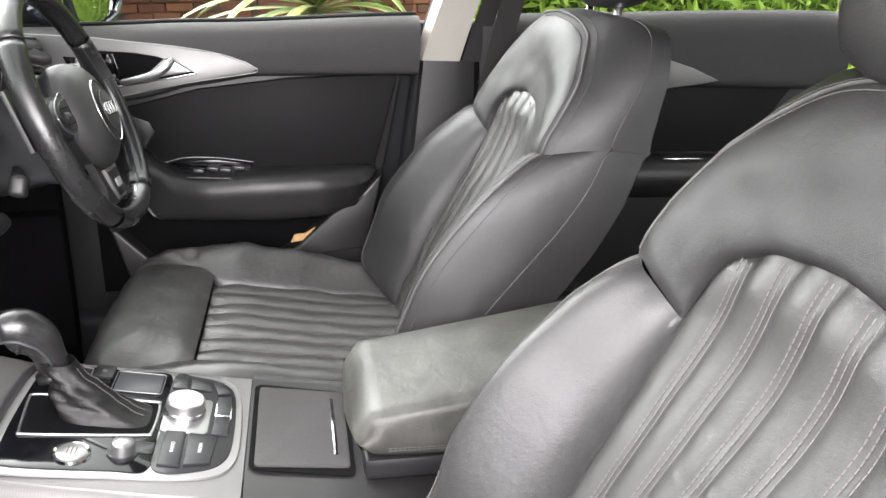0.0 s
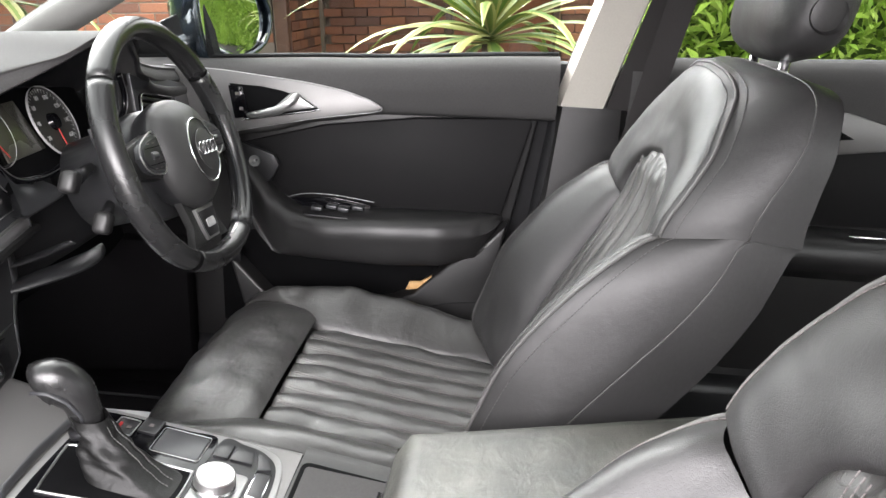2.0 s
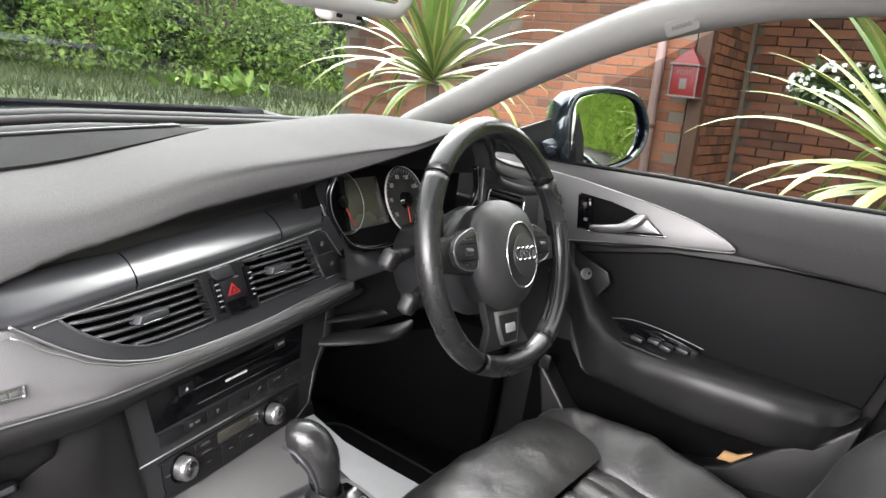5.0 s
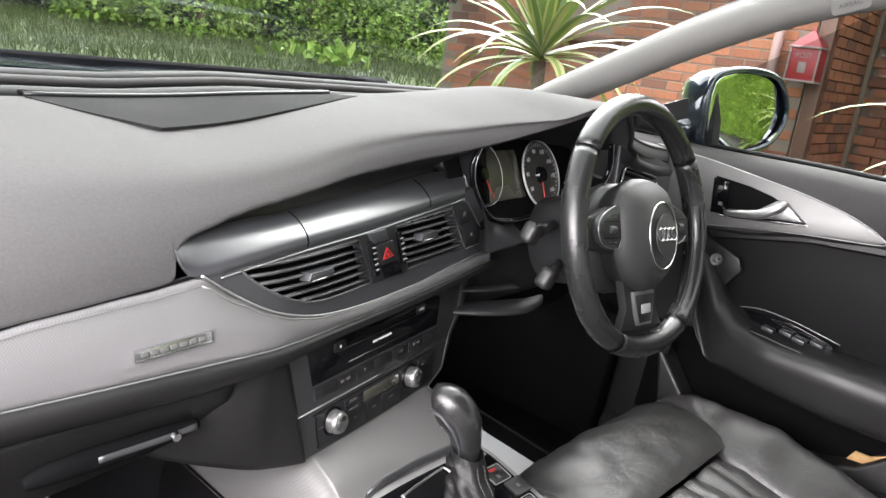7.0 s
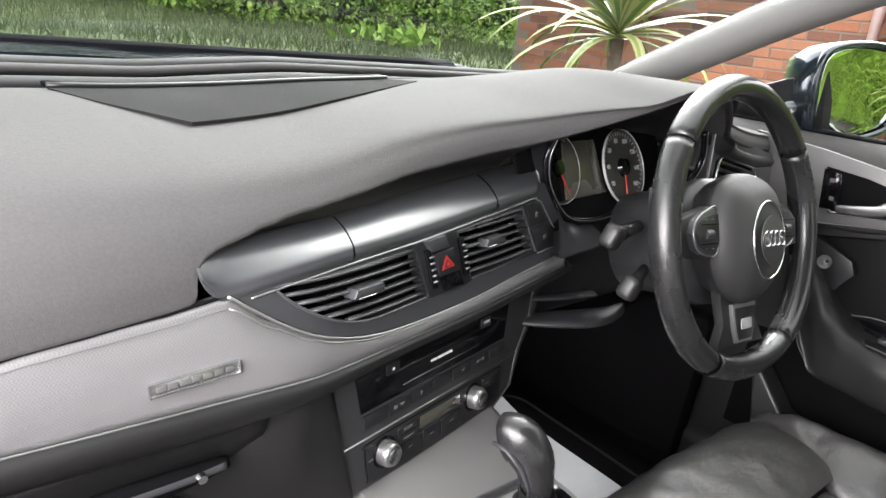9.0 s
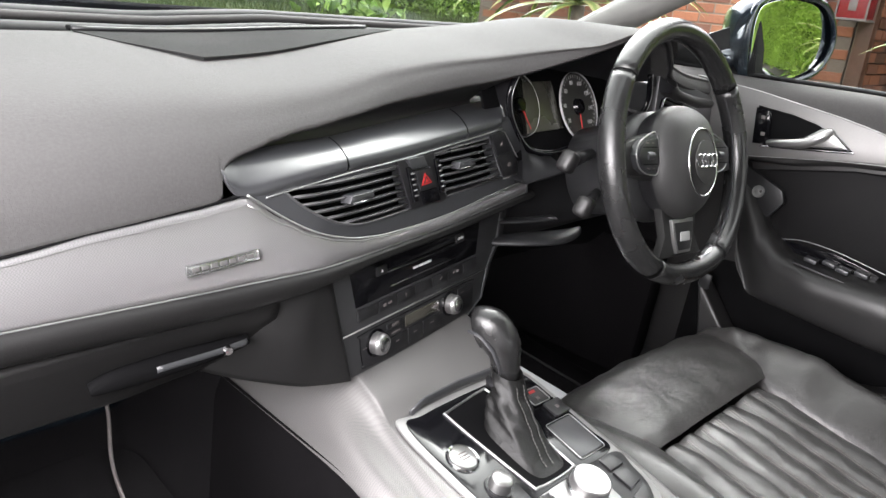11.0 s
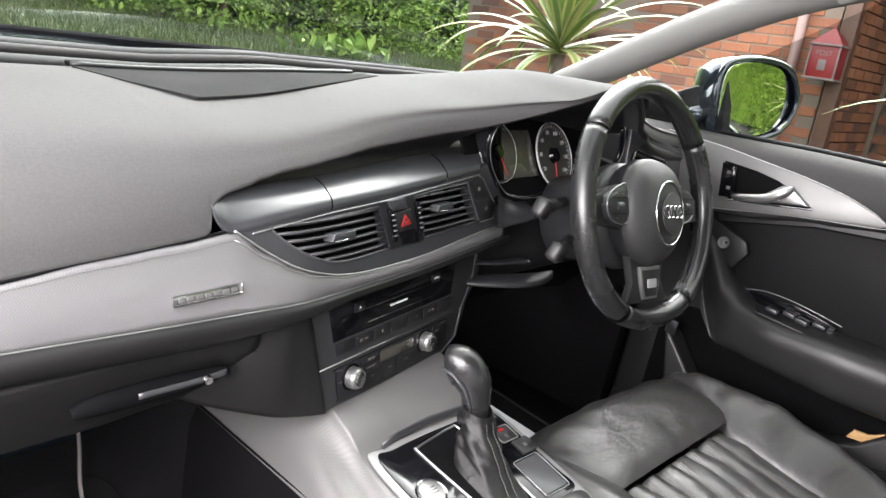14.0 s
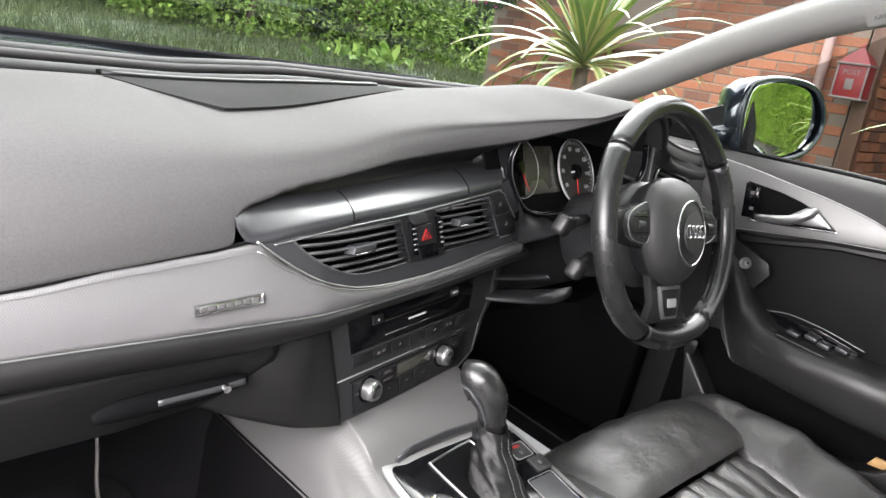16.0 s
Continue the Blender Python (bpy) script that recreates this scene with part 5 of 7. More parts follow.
part("pad_line", tube([KON @ Vector((p[0], p[1], 0.0045)) for p in rrect(0.047, 0.059, 0.004, cx=0.080, cy=-0.101)], 0.0005, 6, closed=True), ALUSAT, con)

# gear lever
gl = thing("gear_lever", "black leather automatic gear lever with a creased boot", "gear lever", (0.012, -0.045, 0.64))
rows = []
for t in np.linspace(0, 1, 22):
    cx, cy = 0.008 + 0.012 * t, -0.082 + 0.066 * t ** 0.75
    hx, hy = 0.012 * (1 - t) ** 2.0 + 0.0185, 0.030 * (1 - t) ** 2.0 + 0.020
    z = 0.0 + 0.058 * t ** 1.1
    row = []
    for k in range(48):
        q = 2 * math.pi * k / 48
        c, s = math.cos(q), math.sin(q)
        ex = 0.55 + 0.45 * t
        sx, sy = math.copysign(abs(c) ** ex, c), math.copysign(abs(s) ** ex, s)
        f = 1 + 0.09 * math.sin(q * 5 + t * 7) * math.sin(math.pi * t) + 0.05 * math.sin(t * 30 + q * 3) * math.sin(math.pi * t) + 0.16 * noise.noise(Vector((c * 1.6, s * 1.6, t * 5))) * math.sin(math.pi * t)
        row.append(KON @ Vector((cx + hx * sx * f, cy + hy * sy * f, 0.003 + z)))
    rows.append(row)
part("boot", grid(rows, closed=True), BOOTH, gl, "creased black leather boot")
for dx in (-0.006, 0.006):
    part("boot_seam", stitches([r[36] + Vector((dx, 0, 0.002)) for r in rows[1:-2]], 0.0045, 0.003, 0.0006), THREADK, gl)
kx = [(0.024, -0.034, 0.638), (0.024, -0.031, 0.660), (0.023, -0.025, 0.682), (0.020, -0.013, 0.697), (0.015, 0.000, 0.702), (0.010, 0.013, 0.698)]
part("grip", tube(spline(kx, 22), [lerp_table([(0.0, 0.0165, 0.0175), (0.3, 0.0175, 0.0185), (0.5, 0.0235, 0.0220), (0.75, 0.0285, 0.0235), (0.9, 0.0275, 0.0205), (0.97, 0.0210, 0.0145), (1.0, 0.006, 0.005)], t) for t in np.linspace(0, 1, 22)], 20), WHEELHIDE, gl, "polished black leather grip")
part("grip_strip", tube([(0.0100, -0.037, 0.646), (0.0065, -0.036, 0.668), (-0.0005, -0.027, 0.688), (-0.0055, -0.010, 0.700), (-0.0100, 0.006, 0.702)], (0.0016, 0.0026), 8), SATIN, gl, "dull metal strip along the grip")
part("collar", tube([(0.021, -0.032, 0.640), (0.021, -0.030, 0.648)], (0.0175, 0.0190), 18), PLASTIC, gl)

# rear half of the console: tray lid and armrest
rc = []
for y, z in ((-0.246, 0.560), (-0.30, 0.551), (-0.40, 0.534), (-0.55, 0.53), (-0.75, 0.54)):
    rc.append(spline([(-0.155, y, 0.36), (-0.148, y, z - 0.10), (-0.138, y, z - 0.025), (-0.125, y, z - 0.004), (0, y, z), (0.128, y, z - 0.002), (0.142, y, z - 0.02), (0.146, y, 0.36)], 40))
part("rear_body", grid(rc), SOFTD, con, "black grained rear console body")
part("tray_gap", plate(rrect(0.186, 0.124, 0.012, cx=0.016, cy=-0.306), 0.001, 0, KON @ pose(0, 0, 0.0005)), DARK, con)
part("tray_lid", plate(rounded([(-0.072, -0.250), (0.098, -0.250), (0.104, -0.362), (-0.062, -0.362)], 0.006)[::-1], 0.005, 0.0012, KON @ pose(0, 0, -0.0005)), SOFT, con, "black lidded tray")
part("tray_strip", box(0.125, 0.005, 0.003, KON @ pose(0.020, -0.345, 0.0045), 0.001), CHROME, con, "bright grip strip")
arm = thing("armrest", "worn dull black leather centre armrest", "armrest", (0.0, -0.53, 0.60))
rows = []
for t in np.linspace(0, 1, 22):
    y = -0.368 - 0.36 * t
    fr = min(1.0, t / 0.05)
    e = math.sqrt(max(0.0, 1 - (1 - fr) ** 2))
    hw = 0.098 + 0.010 * t
    top = 0.606 + 0.026 * e + 0.055 * t
    bot = 0.556 + 0.012 * (1 - e)
    half = [(hw - 0.034, bot), (hw - 0.006, bot + 0.022), (hw + 0.003 * e, bot + 0.034), (hw - 0.002, top - 0.016), (hw - 0.010, top - 0.006), (hw - 0.028, top)]
    rows.append(spline([(-x, y - (0.5 * (top - z) if z < bot + 0.03 else 0.0) * (1 - t), z) for x, z in half] + [(0, y, top + 0.003)] + [(x, y - (0.5 * (top - z) if z < bot + 0.03 else 0.0) * (1 - t), z) for x, z in half[::-1]], 60))
part("pad", grid(rows), ARMHIDE, arm, "worn leather pad with pale scuffs")
part("front_face", grid([[Vector(p).lerp(Vector((0, -0.368, 0.585)), s) + Vector((0, 0.006 * math.sin(math.pi * s / 2), 0)) for p in rows[0]] for s in (0, 0.3, 0.6, 1.0)]), ARMHIDE, arm)
part("base", box(0.17, 0.34, 0.03, pose(0.0, -0.55, 0.552), 0.008), PLASTIC, arm)
for kk, dx in ((5, 0.0), (5, 0.003)):
    part("seam", stitches([min(r[:24], key=lambda p: p[0]) + Vector((-0.0008, 0, 0.003 - dx)) for r in rows[2:]], 0.0055, 0.004, 0.0006), THREADK, arm)

# ---- seats ----
C_CURVE = spline([(-0.405, 0.560), (-0.484, 0.650), (-0.575, 0.745), (-0.656, 0.838), (-0.697, 0.905), (-0.724, 0.965), (-0.742, 1.020), (-0.752, 1.058)], 121)
D_CURVE = spline([(-0.520, 0.480), (-0.40, 0.492), (-0.30, 0.508), (-0.20, 0.523), (-0.12, 0.540), (-0.06, 0.545), (-0.015, 0.530), (0.005, 0.495), (0.000, 0.44)], 121)


def along(curve, s):
    s = max(0.0, min(1.0, s)) * 120
    i = min(int(s), 119)
    p = curve[i].lerp(curve[i + 1], s - i)
    t = (curve[min(i + 2, 120)] - curve[max(i - 1, 0)]).normalized()
    return p, t


def make_seat(cx, name, label, thread, mirror, worn, dy=0.0, dz=0.0, lean=0.0, hy=0.0, hz=0.0, slim=0.0):
    seat = thing(name, label, "car seat", (cx, -0.35, 0.30), group="front seats")

    def B(x, s, h):
        p, t = along(C_CURVE, s)
        if s > 1:
            p = p + t * (s - 1) * 0.62
        n = Vector((t.y, -t.x))
        q = Matrix.Rotation(lean, 2) @ (p + n * h - C_CURVE[0]) + C_CURVE[0]
        x *= 1 - slim * min(1.0, max(0.0, (0.36 - s) / 0.26))
        return Vector((cx + x * mirror, q.x + dy, q.y + dz))

    def K(x, s, h):
        p, t = along(D_CURVE, s)
        n = Vector((-t.y, t.x))
        q = p + n * h
        return Vector((cx + x * mirror, q.x - dy * 0.6, q.y))

    # backrest: seam lines as (x, s, h), s up the backrest and h out of it
    inner = spline([(0.115, -0.03, -0.125), (0.115, 0.10, -0.088), (0.120, 0.20, -0.060), (0.125, 0.30, -0.036), (0.130, 0.42, -0.012)], 40)
    crest = spline([(0.176, -0.02, -0.075), (0.182, 0.08, -0.032), (0.186, 0.16, 0.010), (0.182, 0.25, 0.030), (0.176, 0.34, 0.031), (0.168, 0.435, 0.020)], 40)
    ridge = spline([(0.218, 0.0, -0.045), (0.222, 0.10, -0.006), (0.224, 0.17, 0.020), (0.223, 0.25, 0.033), (0.220, 0.34, 0.035), (0.208, 0.455, 0.018)], 40)
    if not worn:
        crest = spline([(0.180, -0.02, -0.070), (0.190, 0.08, -0.025), (0.195, 0.16, 0.022), (0.190, 0.25, 0.044), (0.182, 0.34, 0.044), (0.170, 0.435, 0.028)], 40)
        ridge = spline([(0.225, 0.0, -0.050), (0.230, 0.10, -0.018), (0.232, 0.17, 0.0), (0.232, 0.25, 0.012), (0.230, 0.34, 0.017), (0.212, 0.455, 0.006)], 40)
    flank = spline([(0.250, 0.06, -0.100), (0.252, 0.15, -0.085), (0.252, 0.25, -0.072), (0.250, 0.35, -0.068), (0.247, 0.45, -0.060), (0.240, 0.56, -0.052)], 40)
    rear_ = spline([(0.245, 0.05, -0.160), (0.245, 0.20, -0.150), (0.245, 0.35, -0.140), (0.243, 0.50, -0.117), (0.235, 0.60, -0.110)], 40)
    arch = spline([(0.130, 0.42, -0.012), (0.125, 0.47, 0.003), (0.108, 0.522, 0.011), (0.068, 0.572, 0.014), (0.0, 0.594, 0.014)], 34)
    p_crest = spline([(0.168, 0.435, 0.020), (0.172, 0.53, 0.027), (0.152, 0.64, 0.029), (0.092, 0.74, 0.028), (0.0, 0.77, 0.028)], 34)
    p_edge = spline([(0.208, 0.455, 0.018), (0.206, 0.56, 0.018), (0.193, 0.67, 0.014), (0.167, 0.765, 0.010), (0.128, 0.855, 0.004), (0.075, 0.912, 0.009), (0.0, 0.930, 0.012)], 34)
    p_flank = spline([(0.240, 0.56, -0.052), (0.237, 0.67, -0.052), (0.226, 0.80, -0.058), (0.198, 0.925, -0.056), (0.150, 0.985, -0.046), (0.080, 1.0, -0.040), (0.0, 1.002, -0.038)], 34)
    p_rear = spline([(0.235, 0.60, -0.110), (0.230, 0.70, -0.100), (0.222, 0.82, -0.092), (0.195, 0.94, -0.086), (0.145, 0.985, -0.084), (0.080, 0.995, -0.082), (0.0, 0.995, -0.080)], 34)

    def flipped(c):
        return [Vector((-p.x, p.y, p.z)) for p in c]

    def whole(c):
        return c + flipped(c)[::-1][1:]

    def panel(nm, a, c, e, f, g, lab, seed):
        n = len(a)
        rows = []
        for k in range(n):
            A, C, E, F_, G = a[k], c[k], e[k], f[k], g[k]
            endk = min(k, n - 1 - k) / 2.5
            dip = -0.006 * max(0.0, 1 - endk)
            pts = [Vector((A.x, A.y, A.z - 0.02)), A, A.lerp(C, 0.18) + Vector((0, 0, 0.14 * (C.z - A.z) + 0.002)), A.lerp(C, 0.55) + Vector((0, 0, 0.14 * (C.z - A.z))), C, C.lerp(E, 0.55) + Vector((0, 0, 0.0055)), E, E.lerp(F_, 0.5) + Vector((0.004 * (1 if E.x > 0 else -1), 0, 0.004)), F_, G]
            row = []
            for j, q in enumerate(spline(pts, 46)):
                wr = 0.0016 * noise.noise(Vector((q.x * 26 + seed, q.y * 14, q.z * 12 + cx * 9))) * min(1, j / 8)
                row.append(B(q.x, q.y, q.z + wr + (dip if j > 5 else 0)))
            rows.append(row)
        part(nm, grid(rows, flip=True), LEATHER, seat, lab, 70)
        return rows

    h_ins = [tuple(p) for p in spline([(-0.03, -0.125, 0.115), (0.10, -0.088, 0.115), (0.20, -0.060, 0.120), (0.30, -0.036, 0.125), (0.42, -0.012, 0.130), (0.52, 0.008, 0.130), (0.62, 0.014, 0.130)], 200)]
    top_tab = sorted([(p.x / 0.130, p.y) for p in arch])

    def top_s(f):
        return lerp_table(top_tab, min(1.0, abs(f)))[0]

    nfl = 6
    for k in range(nfl):
        rows = []
        for j in range(34):
            row = []
            for i in range(15):
                f = -1 + 2 * (k + i / 14) / nfl
                s = -0.03 + (top_s(f * 0.97) + 0.03) * j / 33
                hh, w = lerp_table(h_ins, s)
                wr = (0.002 if worn else 0.0008) * noise.noise(Vector((f * 4 + cx * 7, s * 22, 1.3)))
                edge = min(1.0, (1 - j / 33) * 9)
                row.append(B(f * w, s, hh - 0.003 - 0.006 * (1 - edge) + (0.0044 if worn else 0.0045) * max(0.0, (math.sin(math.pi * i / 14) - 0.42) / 0.58) ** 0.7 + wr * edge))
            rows.append(row)
        part("flute", grid(rows, flip=True), LEATHER2, seat, "soft padded flute of the backrest" if k == 0 else "")
    for k in range(1, nfl):
        f = -1 + 2 * k / nfl
        for dx in (-0.0062, 0.0, 0.0062):
            pts = []
            for s in np.linspace(-0.01, top_s(f * 0.97) - 0.012, 60):
                hh, w = lerp_table(h_ins, s)
                wr = (0.002 if worn else 0.0008) * noise.noise(Vector((f * 4 + cx * 7, s * 22, 1.3)))
                pts.append(B(f * w + dx, s, hh - 0.0022 + wr))
            part("stitching", stitches(pts, 0.0058, 0.0044, 0.0006), thread, seat)
    for sd, cv in ((1, lambda c: c), (-1, flipped)):
        rows = panel("bolster", cv(inner), cv(crest), cv(ridge), cv(flank), cv(rear_), "smooth padded side bolster", sd * 3.1)
        part("piping", tube([r[30] + Vector((0, 0.0012, 0.0012)) for r in rows], 0.0024, 6), THREADK, seat)
        for dq in (28, 32):
            part("bolster_stitching", stitches([r[dq] + Vector((0, 0.0006, 0.0006)) for r in rows], 0.0058, 0.004, 0.0007), thread, seat)
        part("side_seam", tube([r[40] for r in rows], 0.0014, 6), LEATHER2, seat)
    rows = panel("shoulder_pad", whole(arch), whole(p_crest), whole(p_edge), whole(p_flank), whole(p_rear), "smooth arched shoulder pad", 7.7)
    part("pad_piping", tube([r[30] + Vector((0, 0.001, 0.001)) for r in rows], 0.0022, 6), THREADK, seat)
    for dq in (28, 32):
        part("pad_stitching", stitches([r[dq] + Vector((0, 0.0006, 0.0006)) for r in rows], 0.0055, 0.004, 0.0006), thread, seat)
    part("pad_seam", tube([r[40] for r in rows], 0.0014, 6), LEATHER2, seat)
    back = []
    for p in rear_ + p_rear[1:-2]:
        back.append([B(p.x * u, p.y, p.z - 0.016 * (1 - u * u)) for u in np.linspace(-1, 1, 13)])
    part("back_panel", grid(back), SOFTD, seat, "black backrest shell")
    # cushion
    cw = 0.155
    for k in range(nfl + 1):
        x0, x1 = -cw + 2 * cw * k / (nfl + 1), -cw + 2 * cw * (k + 1) / (nfl + 1)
        rows = []
        for j in range(22):
            s = 0.02 + 0.420 * j / 21
            row = []
            for i in range(9):
                x = x0 + (x1 - x0) * i / 8
                wr = 0.005 * noise.noise(Vector((x * 24 + 5 * cx, s * 16, 4.1))) if worn else 0.002 * noise.noise(Vector((x * 24, s * 16, 2)))
                edge = min(1.0, (1 - j / 21) * 7)
                row.append(K(x, s, -0.010 * (1 - edge) + (0.0058 if worn else 0.008) * math.sin(math.pi * i / 8) ** 0.8 + wr))
            rows.append(row)
        part("cushion_flute", grid(rows, flip=mirror > 0), (WORNHIDE if worn else LEATHER2), seat)
        if k:
            for dx in (-0.003, 0.003):
                part("cushion_stitching", stitches([K(x0 + dx, s, 0.0030) for s in np.linspace(0.03, 0.43, 40)], 0.0058, 0.004, 0.0006), THREAD if worn else thread, seat)
    th = []
    for s in np.linspace(0.445, 1.0, 26):
        row = []
        wv = 0.212 + 0.012 * math.sin(math.pi * (s - 0.445) / 0.555)
        for x in np.linspace(-1, 1, 27):
            dn = 0.020 * abs(x) ** 10 + 0.010 * max(0, 1 - (s - 0.445) / 0.03)
            wr = 0.004 * noise.noise(Vector((x * 5 + cx, s * 12, 7.7)))
            row.append(K(x * wv, s, 0.012 - dn + wr + 0.006 * (1 - x * x)))
        th.append(row)
    part("thigh_pad", grid(th, flip=mirror > 0), (WORNHIDE if worn else LEATHER), seat, "smooth creased thigh pad")
    part("thigh_side", grid([[K(sd * (0.212 + 0.012 * math.sin(math.pi * (s - 0.445) / 0.555)), s, h) for h in (-0.010, -0.04, -0.07)] for sd in (1,) for s in np.linspace(0.445, 1, 12)]), (WORNHIDE if worn else LEATHER), seat)
    part("thigh_side", grid([[K(sd * (0.212 + 0.012 * math.sin(math.pi * (s - 0.445) / 0.555)), s, h) for h in (-0.010, -0.04, -0.07)] for sd in (-1,) for s in np.linspace(0.445, 1, 12)]), (WORNHIDE if worn else LEATHER), seat)
    for sd in (-1, 1):
        hi = 0.055 if sd > 0 else 0.040
        inn = [Vector((sd * p.x, p.y)) for p in spline([(cw, 0.0), (cw, 0.3), (cw + 0.004, 0.43), (cw + 0.045, 0.58), (cw + 0.072, 0.80)], 40)]
        out = [Vector((sd * p.x, p.y)) for p in spline([(0.262, 0.0), (0.270, 0.3), (0.272, 0.5), (0.262, 0.66), (0.240, 0.80)], 40)]
        rows = []
        for k in range(40):
            s = inn[k].y
            f = (1 - (k / 39) ** 3) * (0.55 + 0.45 * math.sin(math.pi * min(1, k / 26)))
            a, b = inn[k], out[k]
            pr_ = [(0.0, -0.012), (0.06, 0.004), (0.35, 0.6 * hi * f + 0.006), (0.65, hi * f + 0.004), (0.9, 0.75 * hi * f)]
            row = []
            for r, h in pr_:
                fold = abs(math.sin(s * 46 + 3.0 * r + 2.5 * noise.noise(Vector((r * 2, s * 9, cx))))) if worn and sd > 0 and 0.03 < s < 0.34 else 1.0
                wr = 0.006 * noise.noise(Vector((r * 3 + sd, s * 14, cx * 5))) * (1.6 if worn and sd > 0 else 0.6) * math.sin(math.pi * r) - 0.007 * (1 - fold) ** 2 * math.sin(math.pi * r)
                row.append(K(a.x + (b.x - a.x) * r, s, h + wr))
            row += [K(b.x, s, 0.35 * hi * f), K(b.x, s, -0.03), K(b.x * 0.985, s, -0.10)]
            rows.append(spline(row, 30))
        part("cushion_bolster", grid(rows, flip=False), (WORNHIDE if worn else LEATHER), seat, "creased padded cushion bolster", 70)
        part("cushion_piping", tube([r[20] for r in rows], 0.0020, 6), THREADK, seat)
        for dq in (0, 1):
            part("bolster_stitching", stitches([r[18 - dq] + Vector((0, 0, 0.001)) for r in rows], 0.0058, 0.004, 0.0006), thread, seat)
    part("base", box(0.44, 0.46, 0.13, pose(cx, -0.28, 0.375), 0.02), PLASTIC, seat, "black plastic seat base")
    for sx in (-0.17, 0.17):
        part("seat_rail", box(0.04, 0.52, 0.03, pose(cx + sx, -0.28, 0.298), 0.005), STEEL, seat)
    # head restraint on two posts
    rows = []
    for t in np.linspace(0, 1, 20):
        z = 1.095 + 0.185 * t + hz
        w = 0.135 * (1 - abs(2 * t - 1) ** 5) ** 0.4 * (0.95 + 0.05 * math.sin(math.pi * t)) if 0 < t < 1 else 0.05
        d = 0.052 * (1 - abs(2 * t - 1) ** 4) ** 0.5 if 0 < t < 1 else 0.015
        y = -0.845 - 0.025 * t + hy
        rows.append([(cx + w * math.copysign(abs(math.cos(q)) ** 0.6, math.cos(q)), y + d * math.copysign(abs(math.sin(q)) ** 0.8, math.sin(q)), z) for q in np.linspace(0, 2 * math.pi, 36, endpoint=False)])
    hr = part("headrest", grid(rows, closed=True, cap=True), LEATHER, seat, "black leather head restraint", 70)
    part("headrest_button", lathe([(0, 0.006), (0.018, 0.005), (0.022, 0.0)], 20, basis((cx - 0.134 * mirror, -0.852 + hy, 1.155 + hz), (0, 1, 0), (0, 0, mirror))), SOFTD, hr)
    for sx in (-0.06, 0.06):
        part("post", tube([(cx + sx, -0.835 + hy, 1.0 + hz), (cx + sx, -0.843 + hy, 1.13 + hz)], 0.0065, 14), CHROME, seat, "chrome headrest post")
        part("post_collar", lathe([(0.0085, 0.0), (0.0085, 0.006), (0.016, 0.005), (0.022, 0.0)], 20, pose(cx + sx, -0.836 + hy, 1.058 + hz, 10)), PLASTIC, seat)
    return seat


make_seat(0.398, "front_seat", "black fluted leather driver's seat with creased worn cushion", THREADK, 1, True, hy=0.030, hz=-0.040)
make_seat(-0.392, "front_seat", "black fluted leather passenger seat with pale double stitching", THREAD, -1, False, 0.037, 0.009, 0.047, 0.100, -0.070, 0.20)
bk = thing("belt_buckle", "black seat belt buckle with a red release button", "buckle", (-0.160, -0.40, 0.46))
part("stem", box(0.024, 0.03, 0.14, pose(-0.160, -0.40, 0.455, 12, 0, 0), 0.006), PLASTIC, bk)
part("case", box(0.034, 0.075, 0.055, pose(-0.164, -0.380, 0.525, 35, -10, 0), 0.008), PLASTIC, bk)
part("release_button", box(0.022, 0.050, 0.014, pose(-0.166, -0.360, 0.557, 35, -10, 0), 0.003), REDPL, bk, "red release button")

# ---- right doors ----
DR = Matrix(((0, 0, -1, 0), (1, 0, 0, 0), (0, 1, 0, 0), (0, 0, 0, 1)))


def on_door(x):
    """Local (y, z) of the door, its face towards the cabin at that x."""
    m = DR.copy()
    m.translation = Vector((x, 0, 0))
    return m


def wire(pts, x, r, mt, parent, nm, lab="", n=50, closed=False):
    part(nm, tube([(x, p[0], p[1]) for p in spline(pts, n, closed)], r, 6, closed=closed), mt, parent, lab)


door = thing("car_door", "black leatherette front door card with silver inlay", "car door", (0.77, -0.2, 0.65))
part("shell", plate([(0.30, 0.40), (0.30, 0.955), (0.13, 0.965), (-0.155, 0.982), (-0.55, 1.008), (-0.540, 0.93), (-0.500, 0.70), (-0.465, 0.55), (-0.44, 0.36), (0.25, 0.36)], 0.05, 0.004, on_door(0.83)), SOFTD, door, "black door shell")
part("outer_skin", plate([(0.33, 0.30), (0.33, 0.95), (-0.155, 0.975), (-0.55, 1.000), (-0.52, 0.70), (-0.46, 0.36), (-0.44, 0.30)], 0.02, 0.004, on_door(0.88)), BODY, door, "dark blue-grey outer panel")
rows = []
for y in np.linspace(0.26, -0.562, 40):
    zt = sill_z(y)
    zb = lerp_table([(-0.26, 0.83), (-0.05, 0.835), (0.0, 0.842), (0.125, 0.873), (0.24, 0.893), (0.40, 0.897), (0.56, 0.900)], -y)[0]
    rows.append(spline([(0.778, y, zt - 0.010), (0.765, y, zt), (0.740, y, zt - 0.002), (0.718, y, zt - 0.016), (0.708, y, zt - 0.045), (0.712, y, zb + 0.035), (0.722, y, zb + 0.008), (0.736, y, zb), (0.766, y, zb - 0.006)], 30))
part("upper_pad", grid(rows, flip=False), SOFT, door, "dark soft-touch upper pad")
